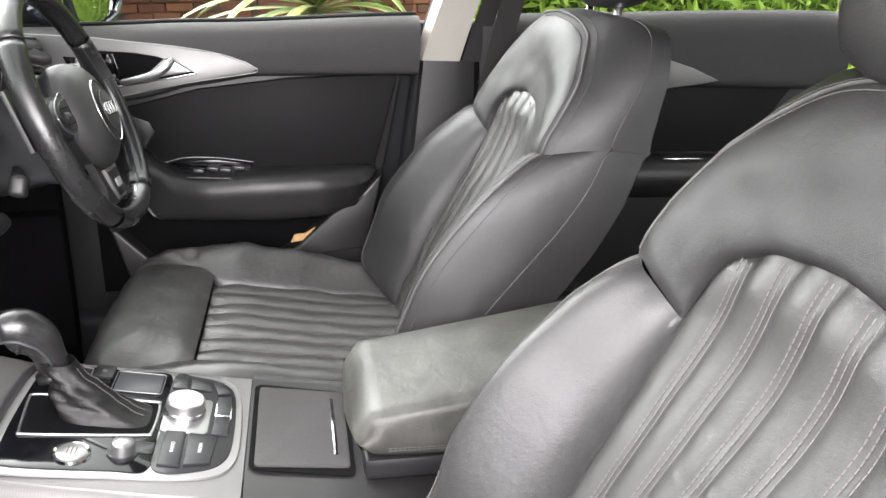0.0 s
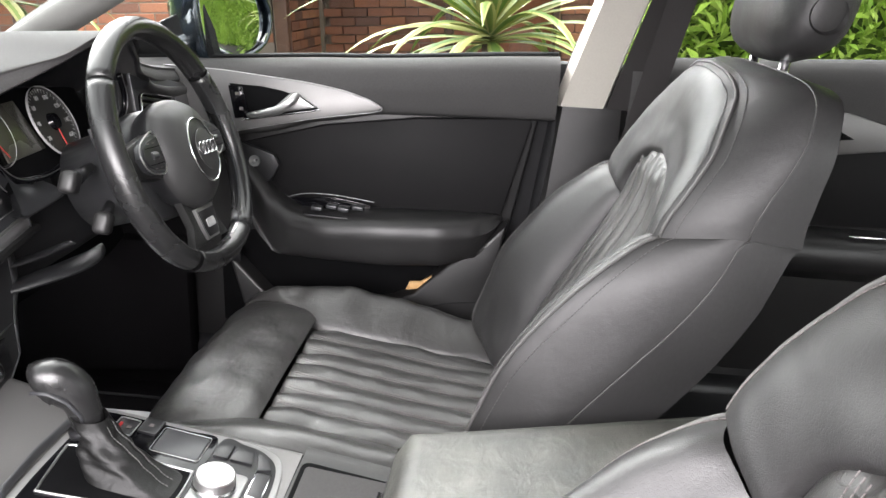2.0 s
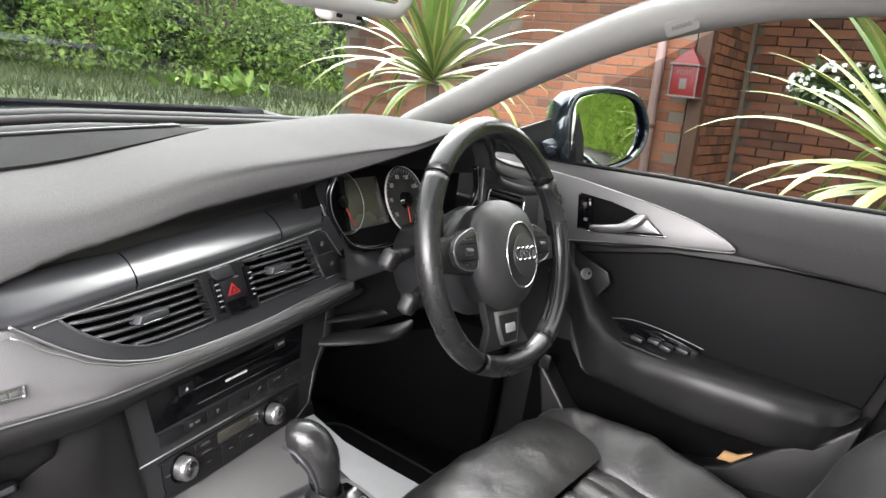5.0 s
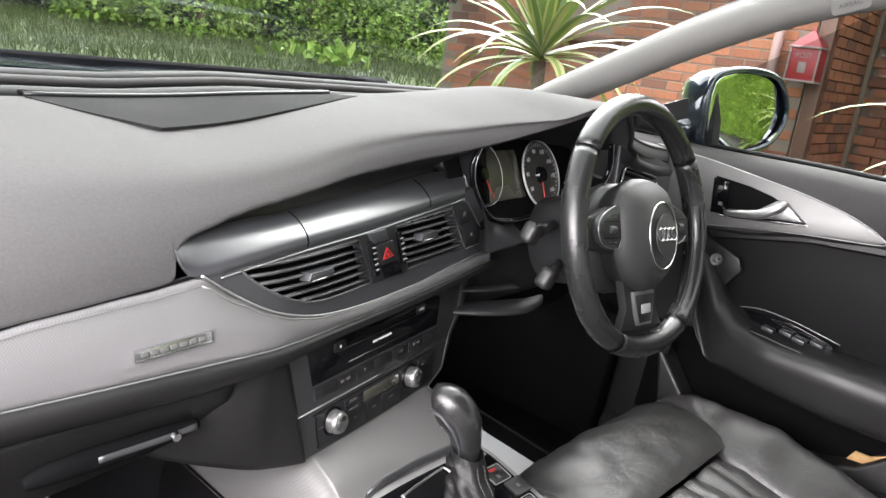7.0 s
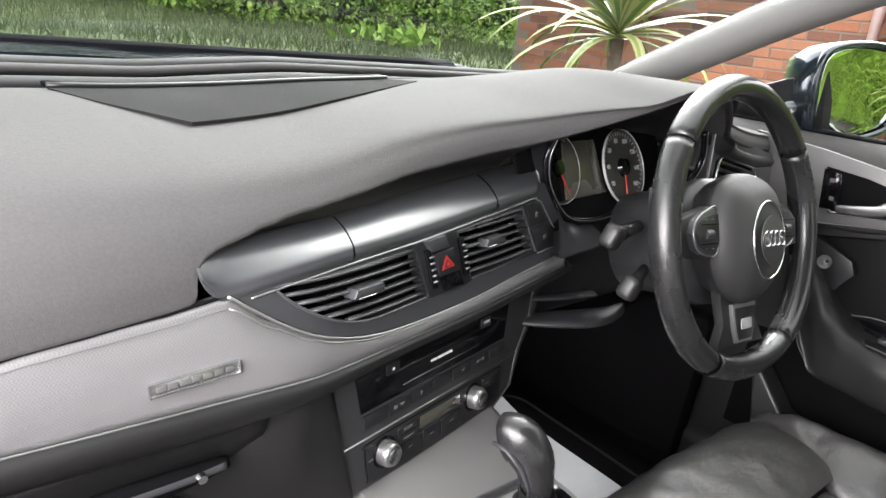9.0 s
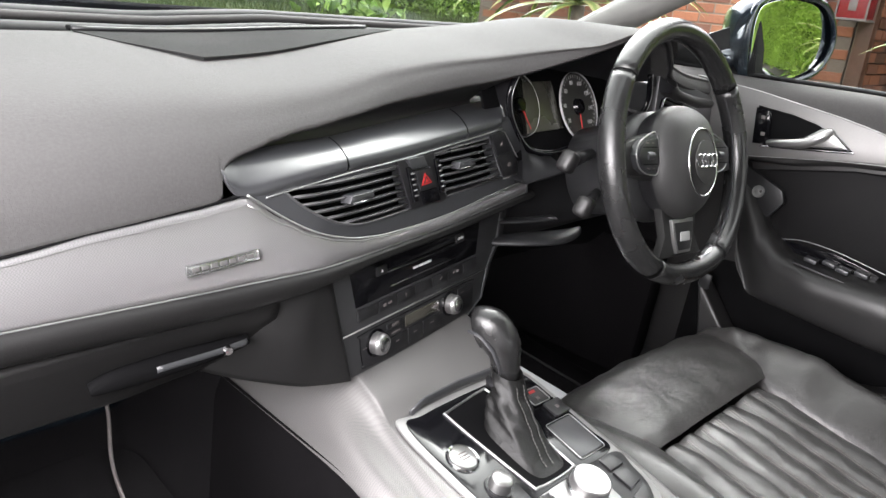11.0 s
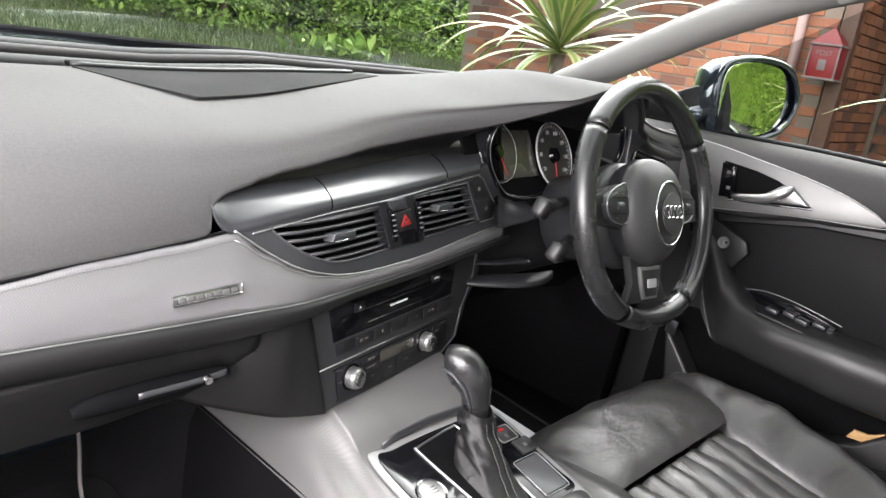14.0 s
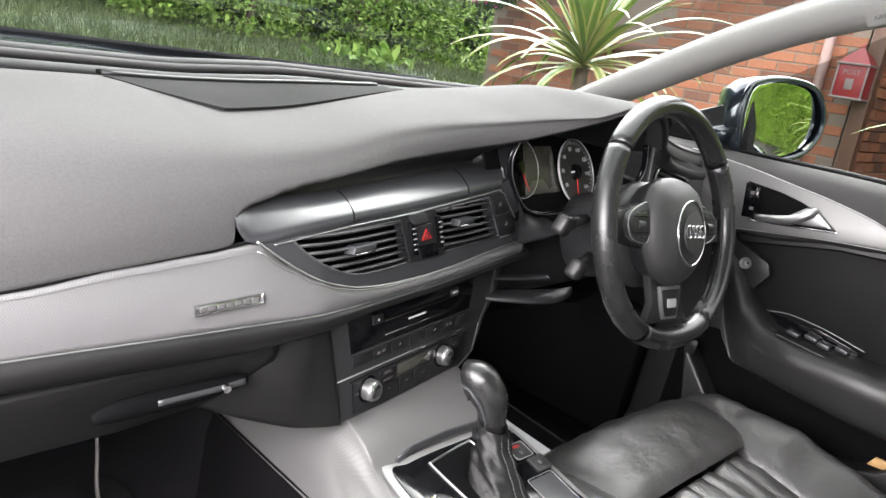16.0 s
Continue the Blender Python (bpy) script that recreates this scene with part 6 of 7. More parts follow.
part("insert", plate([(0.05, 0.812), (-0.125, 0.860), (-0.30, 0.884), (-0.519, 0.897), (-0.523, 0.885), (-0.478, 0.705), (-0.30, 0.700), (-0.05, 0.690), (0.03, 0.72)], 0.012, 0.004, on_door(0.772)), DOORCLOTH, door, "black padded insert")
# silver inlay with the handle recess
inl_o = [(0.17, 0.955), (0.06, 0.952), (-0.014, 0.946), (-0.09, 0.940), (-0.165, 0.929), (-0.215, 0.914), (-0.238, 0.901), (-0.225, 0.893), (-0.125, 0.876), (-0.03, 0.856), (0.06, 0.836), (0.17, 0.815)]
inl = part("inlay", plate(inl_o, 0.010, 0.002, on_door(0.706)), INLAYD, door, "satin silver inlay tapering to a point")
wire([(p[0], p[1]) for p in inl_o[:7]], 0.6955, 0.0008, ALUSAT, door, "bright_line")
wire([(p[0], p[1]) for p in inl_o[6:]], 0.6955, 0.0008, ALUSAT, door, "bright_line")
# near-black sheet laid on the inlay as the shade of its recess
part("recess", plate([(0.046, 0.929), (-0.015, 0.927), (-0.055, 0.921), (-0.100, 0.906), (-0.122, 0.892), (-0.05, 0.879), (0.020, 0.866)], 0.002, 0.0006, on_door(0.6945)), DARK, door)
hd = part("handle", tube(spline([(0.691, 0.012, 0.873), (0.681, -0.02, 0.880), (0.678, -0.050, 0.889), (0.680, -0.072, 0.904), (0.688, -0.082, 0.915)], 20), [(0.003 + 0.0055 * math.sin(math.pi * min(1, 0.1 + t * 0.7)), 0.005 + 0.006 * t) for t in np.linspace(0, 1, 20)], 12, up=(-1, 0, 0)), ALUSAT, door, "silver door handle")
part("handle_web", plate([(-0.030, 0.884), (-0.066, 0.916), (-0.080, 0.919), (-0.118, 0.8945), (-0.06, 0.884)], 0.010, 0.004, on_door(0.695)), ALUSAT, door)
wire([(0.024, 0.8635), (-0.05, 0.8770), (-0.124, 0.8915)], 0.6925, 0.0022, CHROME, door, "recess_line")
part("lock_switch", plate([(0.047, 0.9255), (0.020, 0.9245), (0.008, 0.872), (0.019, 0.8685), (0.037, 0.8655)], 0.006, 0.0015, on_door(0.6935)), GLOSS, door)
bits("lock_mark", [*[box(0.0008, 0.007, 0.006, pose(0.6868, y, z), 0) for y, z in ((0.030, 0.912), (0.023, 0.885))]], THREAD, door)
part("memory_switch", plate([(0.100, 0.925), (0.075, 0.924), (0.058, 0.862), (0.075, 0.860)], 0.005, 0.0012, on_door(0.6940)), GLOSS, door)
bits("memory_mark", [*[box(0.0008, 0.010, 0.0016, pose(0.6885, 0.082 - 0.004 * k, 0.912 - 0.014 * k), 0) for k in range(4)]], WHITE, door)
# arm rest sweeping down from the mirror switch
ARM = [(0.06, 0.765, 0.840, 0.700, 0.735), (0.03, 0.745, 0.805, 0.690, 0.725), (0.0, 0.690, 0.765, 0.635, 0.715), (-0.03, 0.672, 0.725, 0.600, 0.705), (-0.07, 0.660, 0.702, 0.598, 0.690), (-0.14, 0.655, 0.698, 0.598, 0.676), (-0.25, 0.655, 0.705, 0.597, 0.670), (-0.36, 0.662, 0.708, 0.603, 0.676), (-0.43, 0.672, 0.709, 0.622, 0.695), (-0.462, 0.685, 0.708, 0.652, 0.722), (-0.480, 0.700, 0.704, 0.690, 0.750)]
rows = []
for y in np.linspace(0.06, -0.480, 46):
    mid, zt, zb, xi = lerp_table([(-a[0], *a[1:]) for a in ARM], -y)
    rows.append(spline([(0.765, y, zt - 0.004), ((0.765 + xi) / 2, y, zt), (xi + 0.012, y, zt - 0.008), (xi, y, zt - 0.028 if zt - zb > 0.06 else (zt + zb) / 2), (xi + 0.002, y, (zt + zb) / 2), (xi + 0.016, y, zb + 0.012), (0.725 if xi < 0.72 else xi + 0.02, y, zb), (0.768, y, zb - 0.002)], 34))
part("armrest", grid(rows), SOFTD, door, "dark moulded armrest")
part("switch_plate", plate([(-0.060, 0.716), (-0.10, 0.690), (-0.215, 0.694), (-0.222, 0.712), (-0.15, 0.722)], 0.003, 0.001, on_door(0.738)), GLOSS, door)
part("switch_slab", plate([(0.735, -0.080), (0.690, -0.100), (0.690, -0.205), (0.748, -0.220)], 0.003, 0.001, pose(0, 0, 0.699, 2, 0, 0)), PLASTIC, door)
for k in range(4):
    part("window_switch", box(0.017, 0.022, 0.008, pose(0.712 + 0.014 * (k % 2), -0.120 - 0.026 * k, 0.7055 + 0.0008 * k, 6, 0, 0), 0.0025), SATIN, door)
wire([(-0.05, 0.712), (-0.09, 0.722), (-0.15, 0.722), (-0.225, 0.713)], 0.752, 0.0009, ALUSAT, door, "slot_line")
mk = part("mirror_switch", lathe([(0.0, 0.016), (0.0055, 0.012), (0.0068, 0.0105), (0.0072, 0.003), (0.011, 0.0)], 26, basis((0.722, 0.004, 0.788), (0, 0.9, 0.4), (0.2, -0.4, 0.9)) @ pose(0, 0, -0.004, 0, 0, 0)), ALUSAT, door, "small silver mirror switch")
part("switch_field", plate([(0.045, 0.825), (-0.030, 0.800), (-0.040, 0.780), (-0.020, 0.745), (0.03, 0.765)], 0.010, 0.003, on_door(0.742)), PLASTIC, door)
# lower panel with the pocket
# dark sheet for the shade inside the door pocket
part("pocket_shade", plate([(0.10, 0.62), (-0.05, 0.64), (-0.45, 0.65), (-0.44, 0.45), (0.10, 0.42)], 0.004, 0.001, on_door(0.780)), DARK, door)
low = [(0.065, 0.585), (0.05, 0.575), (-0.01, 0.510), (-0.07, 0.486), (-0.13, 0.489), (-0.20, 0.497), (-0.27, 0.516), (-0.315, 0.537), (-0.35, 0.573), (-0.385, 0.606), (-0.44, 0.640), (-0.490, 0.695), (-0.470, 0.58), (-0.45, 0.44), (-0.435, 0.36), (-0.02, 0.36), (0.03, 0.45)]
part("lower_panel", plate(low, 0.045, 0.008, on_door(0.768), 3), SOFTD, door, "black lower door panel with a pocket")
wire([(-0.33, 0.505), (-0.38, 0.520), (-0.455, 0.530)], 0.7225, 0.0012, RUBBER, door, "moulded_line")
part("fuse_switch", box(0.006, 0.022, 0.030, pose(0.720, 0.050, 0.592, 0, 0, 8), 0.003), PLASTIC, door)
part("sill_trim", tube([(0.770, y, sill_z(y) + 0.004) for y in np.linspace(0.25, -0.56, 20)], (0.006, 0.004), 8), RUBBER, door)
for ob in door.children:
    if ob.name.split(".")[0] in ("inlay", "bright_line", "recess", "handle", "handle_web", "recess_line", "lock_switch", "lock_mark"):
        ob.location += Vector((0.006, -0.006, 0.007))
chip = thing("wood_scrap", "torn light brown wooden scrap in the door pocket", "scrap", (0.735, -0.322, 0.540))
part("scrap", plate([(-0.026, -0.010), (0.0, -0.006), (0.028, 0.018), (0.026, 0.024), (0.004, 0.010), (-0.018, 0.008)][::-1], 0.006, 0.001, on_door(0.742) @ pose(-0.322, 0.548, 0, 0, 0, 0) @ Matrix.Diagonal((-1, 1, 1, 1))), WOODCHIP, chip)

rd = thing("car_door", "black rear door card with a silver inlay tip", "car door", (0.78, -1.1, 0.65))
part("shell", plate([(-0.70, 0.40), (-0.70, 1.01), (-1.50, 1.045), (-1.62, 0.9), (-1.45, 0.6), (-1.40, 0.40)][::-1], 0.05, 0.004, on_door(0.83)), SOFTD, rd)
rows = []
for y in np.linspace(-0.69, -1.55, 20):
    zt = sill_z(y) + 0.004
    rows.append(spline([(0.778, y, zt - 0.010), (0.765, y, zt), (0.742, y, zt - 0.002), (0.722, y, zt - 0.018), (0.714, y, zt - 0.05), (0.720, y, 0.93), (0.730, y, 0.892), (0.765, y, 0.880)], 26))
part("upper_pad", grid(rows), SOFT, rd, "dark soft-touch upper pad")
part("insert", plate([(-0.72, 0.875), (-0.72, 0.72), (-1.35, 0.735), (-1.45, 0.885)][::-1], 0.010, 0.003, on_door(0.772)), DOORCLOTH, rd, "black padded insert")
part("inlay", plate([(-0.80, 0.968), (-1.00, 0.962), (-1.08, 0.950), (-1.16, 0.928), (-1.222, 0.903), (-1.17, 0.893), (-1.05, 0.877), (-0.80, 0.84)][::-1], 0.010, 0.002, on_door(0.710)), INLAYD, rd, "satin silver inlay tapering to a point")
# recess shade of the rear door, again a dark sheet
part("recess", plate([(-0.85, 0.935), (-1.05, 0.925), (-1.085, 0.908), (-0.90, 0.885)][::-1], 0.002, 0.0005, on_door(0.6990)), DARK, rd)
rows = []
for y in np.linspace(-0.72, -1.42, 16):
    xi = 0.690 + 0.04 * max(0, (-1.25 - y) / 0.17)
    rows.append(spline([(0.765, y, 0.726), (xi + 0.03, y, 0.726), (xi, y, 0.705), (xi + 0.005, y, 0.66), (0.765, y, 0.62)], 16))
part("armrest", grid(rows), SOFTD, rd, "dark moulded armrest")
part("switch_line", box(0.004, 0.10, 0.004, pose(0.705, -1.17, 0.7275), 0.001), CHROME, rd)
ld = thing("car_door", "closed black rear passenger door card", "car door", (-0.78, -1.1, 0.65))
part("shell", mirror_x(plate([(-0.70, 0.36), (-0.70, 1.01), (-1.50, 1.045), (-1.62, 0.9), (-1.45, 0.6), (-1.40, 0.36)][::-1], 0.06, 0.01, on_door(0.80))), SOFTD, ld)
part("lower_skin", box(0.02, 0.8, 0.10, pose(0.80, -1.05, 0.38), 0.005), SOFTD, rd)

# the open passenger door, swung forward; unseen, added to keep light off the footwell
OD = basis((-0.845, 0.46, 0.0), (-0.91, -0.41, 0.0), (0, 0, 1))
od = thing("car_door", "open front passenger door with a black inner card", "car door", OD @ Vector((0.5, 0.65, 0)))
part("card", plate([(0.0, 0.36), (0.93, 0.36), (1.02, 0.62), (1.05, 0.98), (0.0, 0.95)], 0.05, 0.01, OD @ pose(0, 0, -0.02)), SOFTD, od, "black inner door card")
part("outer_skin", plate([(0.0, 0.30), (0.93, 0.30), (1.03, 0.62), (1.06, 0.97), (0.0, 0.94)], 0.05, 0.01, OD @ pose(0, 0, -0.075)), BODY, od, "dark blue-grey outer panel")
part("window_frame", tube([OD @ Vector(p) for p in ((0.10, 0.95, -0.03), (0.45, 1.18, 0.03), (0.72, 1.30, 0.07), (0.98, 1.31, 0.07), (1.05, 0.98, -0.03))], 0.018, 8), RUBBER, od)

# ---- right wing mirror ----
wm = thing("wing_mirror", "dark blue-grey door mirror reflecting the hedge", "wing mirror", (0.86, 0.10, 1.04))
MR = basis((0.862, 0.090, 1.040), (0.955, -0.285, 0.05), (-0.03, 0.08, 0.99))
house = spline([(-0.115, 0.052), (-0.07, 0.078), (0.02, 0.082), (0.09, 0.066), (0.128, 0.015), (0.122, -0.030), (0.085, -0.064), (0.0, -0.082), (-0.085, -0.080), (-0.112, -0.040)], 60, True)
rows = []
for t, sc in ((0.0, 0.97), (0.06, 1.0), (0.35, 0.96), (0.7, 0.78), (0.92, 0.45), (1.0, 0.10)):
    rows.append([MR @ Vector((p.x * sc, p.y * sc, 0.006 - 0.115 * t)) for p in [Vector((q.x, q.y)) for q in house]])
part("housing", grid(rows, closed=True, flip=True), BODY, wm, "glossy dark housing")
part("bezel", tube([MR @ Vector((p.x * 0.955, p.y * 0.955, 0.006)) for p in house], (0.006, 0.006), 8, closed=True), BODY, wm)
gl_o = [Vector((-0.006 + p.x * 0.845, 0.0 + p.y * 0.87)) for p in house]
part("mirror_backing", plate([(p.x * 1.07, p.y * 1.06) for p in gl_o][::-1], 0.004, 0.001, MR @ pose(0, 0, -0.006)), DARK, wm)
part("mirror_glass", plate([(p.x, p.y) for p in gl_o][::-1], 0.003, 0.0006, MR @ pose(0, 0, 0.004, 0, 2, 0)), MIRROR, wm, "silvered mirror glass")
part("indicator", box(0.030, 0.012, 0.008, MR @ pose(0.098, -0.046, 0.006, 0, 0, 40), 0.003), STEEL, wm)
part("foot", tube([(0.770, 0.165, 0.985), (0.785, 0.150, 1.000), (0.815, 0.130, 1.015)], (0.030, 0.022), 12), BODY, wm)
part("quarter_cover", plate([(0.27, 0.95), (0.30, 0.985), (0.11, 1.075), (0.085, 0.955)], 0.03, 0.006, on_door(0.795)), RUBBER, wm)

# ---- interior mirror ----
im = thing("rear_view_mirror", "grey framed rear-view mirror on the windscreen", "mirror", (0.05, 0.05, 1.205))
IM = basis((0.050, 0.045, 1.207), (0.985, 0.14, 0.03), (-0.02, -0.10, 0.99))
part("frame", tube([IM @ Vector((p[0], p[1], 0)) for p in rrect(0.235, 0.066, 0.030, 8)], (0.007, 0.010), 10, closed=True), MIRF, im, "pale grey frame")
part("housing", dome([Vector((p[0], p[1])) for p in rrect(0.23, 0.062, 0.028, 8)], 0.035, 8, IM @ pose(0, 0, 0, 180, 0, 0)), MIRF, im)
part("mirror_glass", plate(rrect(0.225, 0.056, 0.026, 8), 0.002, 0.0005, IM @ pose(0, 0, 0.001)), MIRROR, im)
part("sensor_box", box(0.060, 0.018, 0.024, IM @ pose(0.010, -0.044, -0.012), 0.007, 3), MIRF, im, "grey sensor pod under the frame")
bits("sensor_key", [*[box(0.006, 0.004, 0.010, IM @ pose(0.010 + dx, -0.046, -0.001), 0.001) for dx in (-0.018, 0.018)]], DARK, im)
part("stalk", tube([IM @ Vector((0, 0.0, -0.03)), Vector((0.05, 0.13, 1.25)), Vector((0.05, 0.19, 1.262))], 0.014, 12), MIRF, im)

# ---- footwells ----
pm = thing("floor_mat", "creased white paper floor mat with faint print", "floor mat", (0.42, 0.25, 0.30))
part("sheet", thick(grid([[(x, y, 0.290 + 0.006 * noise.noise(Vector((x * 6, y * 6, 0))) + 0.22 * max(0, y - 0.42)) for x in np.linspace(0.185, 0.590, 20)] for y in np.linspace(-0.02, 0.56, 26)]), 0.002), PAPER, pm)
bits("print_line", [*[box(w, 0.003, 0.001, pose(0.40 + dx, 0.40 + dy, 0.2975, 2, 0, -20), 0) for w, dx, dy in ((0.05, 0, 0), (0.05, 0.005, -0.012), (0.04, 0.008, -0.024), (0.045, 0.012, -0.036))]], THREAD, pm)
part("print_mark", lathe([(0, 0.001), (0.022, 0.001)], 8, pose(0.37, 0.445, 0.2985)), THREAD, pm)
cm = thing("carpet_mat", "black carpet mat with a pale bound edge", "floor mat", (-0.38, 0.25, 0.29))
part("mat", plate(rrect(0.42, 0.62, 0.06, cx=-0.40, cy=0.22), 0.008, 0.003, pose(0, 0, 0.285)), CARPET, cm)
part("binding", tube(spline([(-0.262, 0.10, 0.294), (-0.262, 0.30, 0.294), (-0.2533, 0.389, 0.296), (-0.236, 0.48, 0.303), (-0.205, 0.575, 0.335), (-0.195, 0.66, 0.40)], 24), 0.003, 8), THREAD, cm, "pale bound edge")
cm2 = thing("carpet_mat", "black carpet mat under the pedals", "floor mat", (0.40, 0.30, 0.28))
part("mat", plate(rrect(0.46, 0.62, 0.06, cx=0.42, cy=0.20), 0.006, 0.002, pose(0, 0, 0.279)), CARPET, cm2)
part("binding", tube([Vector((p[0], p[1], 0.286)) for p in rrect(0.46, 0.62, 0.06, cx=0.42, cy=0.20)], 0.0035, 6, closed=True), RUBBER, cm2)
for nm, x, z, w, h, lab in (("brake_pedal", 0.335, 0.47, 0.085, 0.060, "ribbed black rubber brake pedal"), ("accelerator_pedal", 0.50, 0.43, 0.055, 0.16, "hinged black plastic accelerator pedal"), ("foot_rest", 0.205, 0.42, 0.065, 0.20, "black ribbed rubber foot rest")):
    pd = thing(nm, lab, "pedal", (x, 0.50, z))
    part("pad", box(w, 0.018, h, pose(x, 0.50, z, -28, 0, 0), 0.006, 3), RUBBER, pd)
    for k in range(5):
        part("rib", box(w * 0.85, 0.004, 0.004, pose(x, 0.50, z, -28, 0, 0) @ pose(0, -0.010, (k - 2) * h / 6), 0.001), PLASTIC, pd)
    if nm != "foot_rest":
        part("arm", tube([(x, 0.51, z), (x, 0.60, z + 0.10), (x, 0.62, z + 0.25)], 0.009, 8), PLASTIC, pd)

# ---- outside: the car stands nose-down on a sloping drive ----
EXT = pose(0, 0, 0, -3.8, 0, 0)


def rnd_mat(name, cols, rough, island, bump=0.0, bscale=60, dark=0.25):
    """A material whose colour changes from piece to piece."""
    m = mat(name, cols[0], rough, scale=bscale, var=dark, bump=bump, bscale=bscale, big=2)
    nt = m.node_tree
    src = nt.nodes.new("ShaderNodeNewGeometry") if island else nt.nodes.new("ShaderNodeObjectInfo")
    ramp = nt.nodes.new("ShaderNodeValToRGB")
    ramp.color_ramp.interpolation = 'LINEAR'
    els = ramp.color_ramp.elements
    while len(els) < len(cols):
        els.new(0.5)
    for k, c in enumerate(cols):
        els[k].position = k / (len(cols) - 1)
        els[k].color = (*c, 1)
    nt.links.new(src.outputs["Random Per Island" if island else "Random"], ramp.inputs[0])
    for n in nt.nodes:
        if n.bl_idname == "ShaderNodeVectorMath":
            nt.links.new(ramp.outputs[0], n.inputs[0])
    return m


BRICKS = [(0.095, 0.046, 0.033), (0.235, 0.088, 0.048), (0.262, 0.104, 0.057), (0.228, 0.092, 0.054), (0.275, 0.118, 0.067), (0.195, 0.078, 0.048), (0.115, 0.058, 0.043)]
BRICK = rnd_mat("orange_red_brick", BRICKS, 0.85, False, 0.6, 90)
BRICKJ = rnd_mat("orange_red_brickwork", BRICKS, 0.85, True, 0.6, 90)
MORTAR = mat("pale_mortar", (0.172, 0.138, 0.114), 0.9, scale=80, var=0.15, bump=0.5)
TIMBER = mat("brown_stained_timber", (0.085, 0.040, 0.026), 0.5, scale=40, var=0.3, bump=0.3)
DOORW = mat("red_brown_door", (0.20, 0.065, 0.030), 0.45, scale=30, var=0.25, bump=0.2)
PIPE = mat("faded_brown_plastic", (0.26, 0.175, 0.165), 0.45, scale=30, var=0.12)
BOXRED = mat("dark_red_cast_box", (0.210, 0.014, 0.020), 0.4, scale=40, var=0.25)
WORN = mat("worn_grey_edge", (0.180, 0.151, 0.151), 0.6, scale=60, var=0.2)
LAWN = mat("lawn_soil", (0.046, 0.071, 0.016), 0.95, scale=30, var=0.4, bump=0.8)
DRIVE = mat("grey_block_drive", (0.146, 0.134, 0.124), 0.9, scale=50, var=0.25, bump=0.6)
HEDGE = rnd_mat("hedge_leaves", [(0.019, 0.045, 0.011), (0.034, 0.071, 0.016), (0.061, 0.108, 0.027), (0.025, 0.054, 0.013)], 0.85, True)
FERN = rnd_mat("pale_green_leaves", [(0.097, 0.184, 0.030), (0.162, 0.270, 0.043), (0.227, 0.335, 0.070), (0.119, 0.216, 0.032)], 0.85, True)
# Leaf greens raised to carry the sky's brightness on the side hedge.
LIMELEAF = rnd_mat("skylit_lime_leaves", [(0.230, 0.380, 0.045), (0.320, 0.480, 0.060), (0.400, 0.540, 0.110), (0.270, 0.430, 0.050)], 0.8, True)
GRASS = rnd_mat("grass_blades", [(0.038, 0.068, 0.015), (0.060, 0.093, 0.022), (0.087, 0.109, 0.036), (0.043, 0.071, 0.016)], 0.7, True)
# Dark greens that hold the shade inside the hedges; the border soil shares SHADE.
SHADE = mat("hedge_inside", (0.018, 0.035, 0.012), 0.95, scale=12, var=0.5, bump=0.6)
LIMESHADE = mat("lime_hedge_shade", (0.070, 0.120, 0.022), 0.95, scale=12, var=0.5, bump=0.6)
BARK = mat("bark", (0.13, 0.095, 0.07), 0.9, scale=60, var=0.35, bump=0.8)
CREAML = rnd_mat("cream_leaf_edge", [(0.289, 0.317, 0.079), (0.379, 0.377, 0.124), (0.427, 0.405, 0.179)], 0.45, False, dark=0.1)
GREENL = rnd_mat("green_leaf_middle", [(0.077, 0.153, 0.023), (0.122, 0.207, 0.034), (0.199, 0.275, 0.061)], 0.45, False, dark=0.1)
PETALW = mat("white_petals", (0.640, 0.640, 0.624), 0.6, var=0.06)
PETALP = mat("magenta_petals", (0.42, 0.02, 0.18), 0.6, var=0.15)
PANE = mat("dark_window_pane", (0.05, 0.065, 0.07), 0.06, var=0.2, coat=0.4)


def outside(name, bm, material, label, kind="structure", deg=40):
    bm.transform(EXT)
    ob = part(name, bm, material, None, label, deg)
    ob["kind"] = kind
    return ob


ground = []
for y in list(np.linspace(-60, -8, 8)) + list(np.linspace(-7, 12, 20)) + list(np.linspace(15, 80, 8)):
    ground.append([(x, y, 0.0) for x in list(np.linspace(-60, -6, 6)) + list(np.linspace(-5, 8, 14)) + list(np.linspace(10, 60, 6))])
outside("ground", grid(ground), DRIVE, "grey paved drive reaching into the distance")
# lawn bank ahead
lawn = []
for y in np.linspace(3.2, 10.5, 16):
    lawn.append([(x, y, 0.02 + 0.85 * min(1, max(0, (y - 3.2) / 2.2)) ** 1.3 * 0.75 + 0.035 * max(0, y - 5.4) + 0.05 * noise.noise(Vector((x, y, 0)))) for x in np.linspace(-8, 15, 32)])
outside("lawn", grid(lawn), LAWN, "rough green lawn rising to the hedge")


def lawn_z(x, y):
    return 0.02 + 0.85 * min(1, max(0, (y - 3.2) / 2.2)) ** 1.3 * 0.75 + 0.035 * max(0, y - 5.4) + 0.05 * noise.noise(Vector((x, y, 0)))


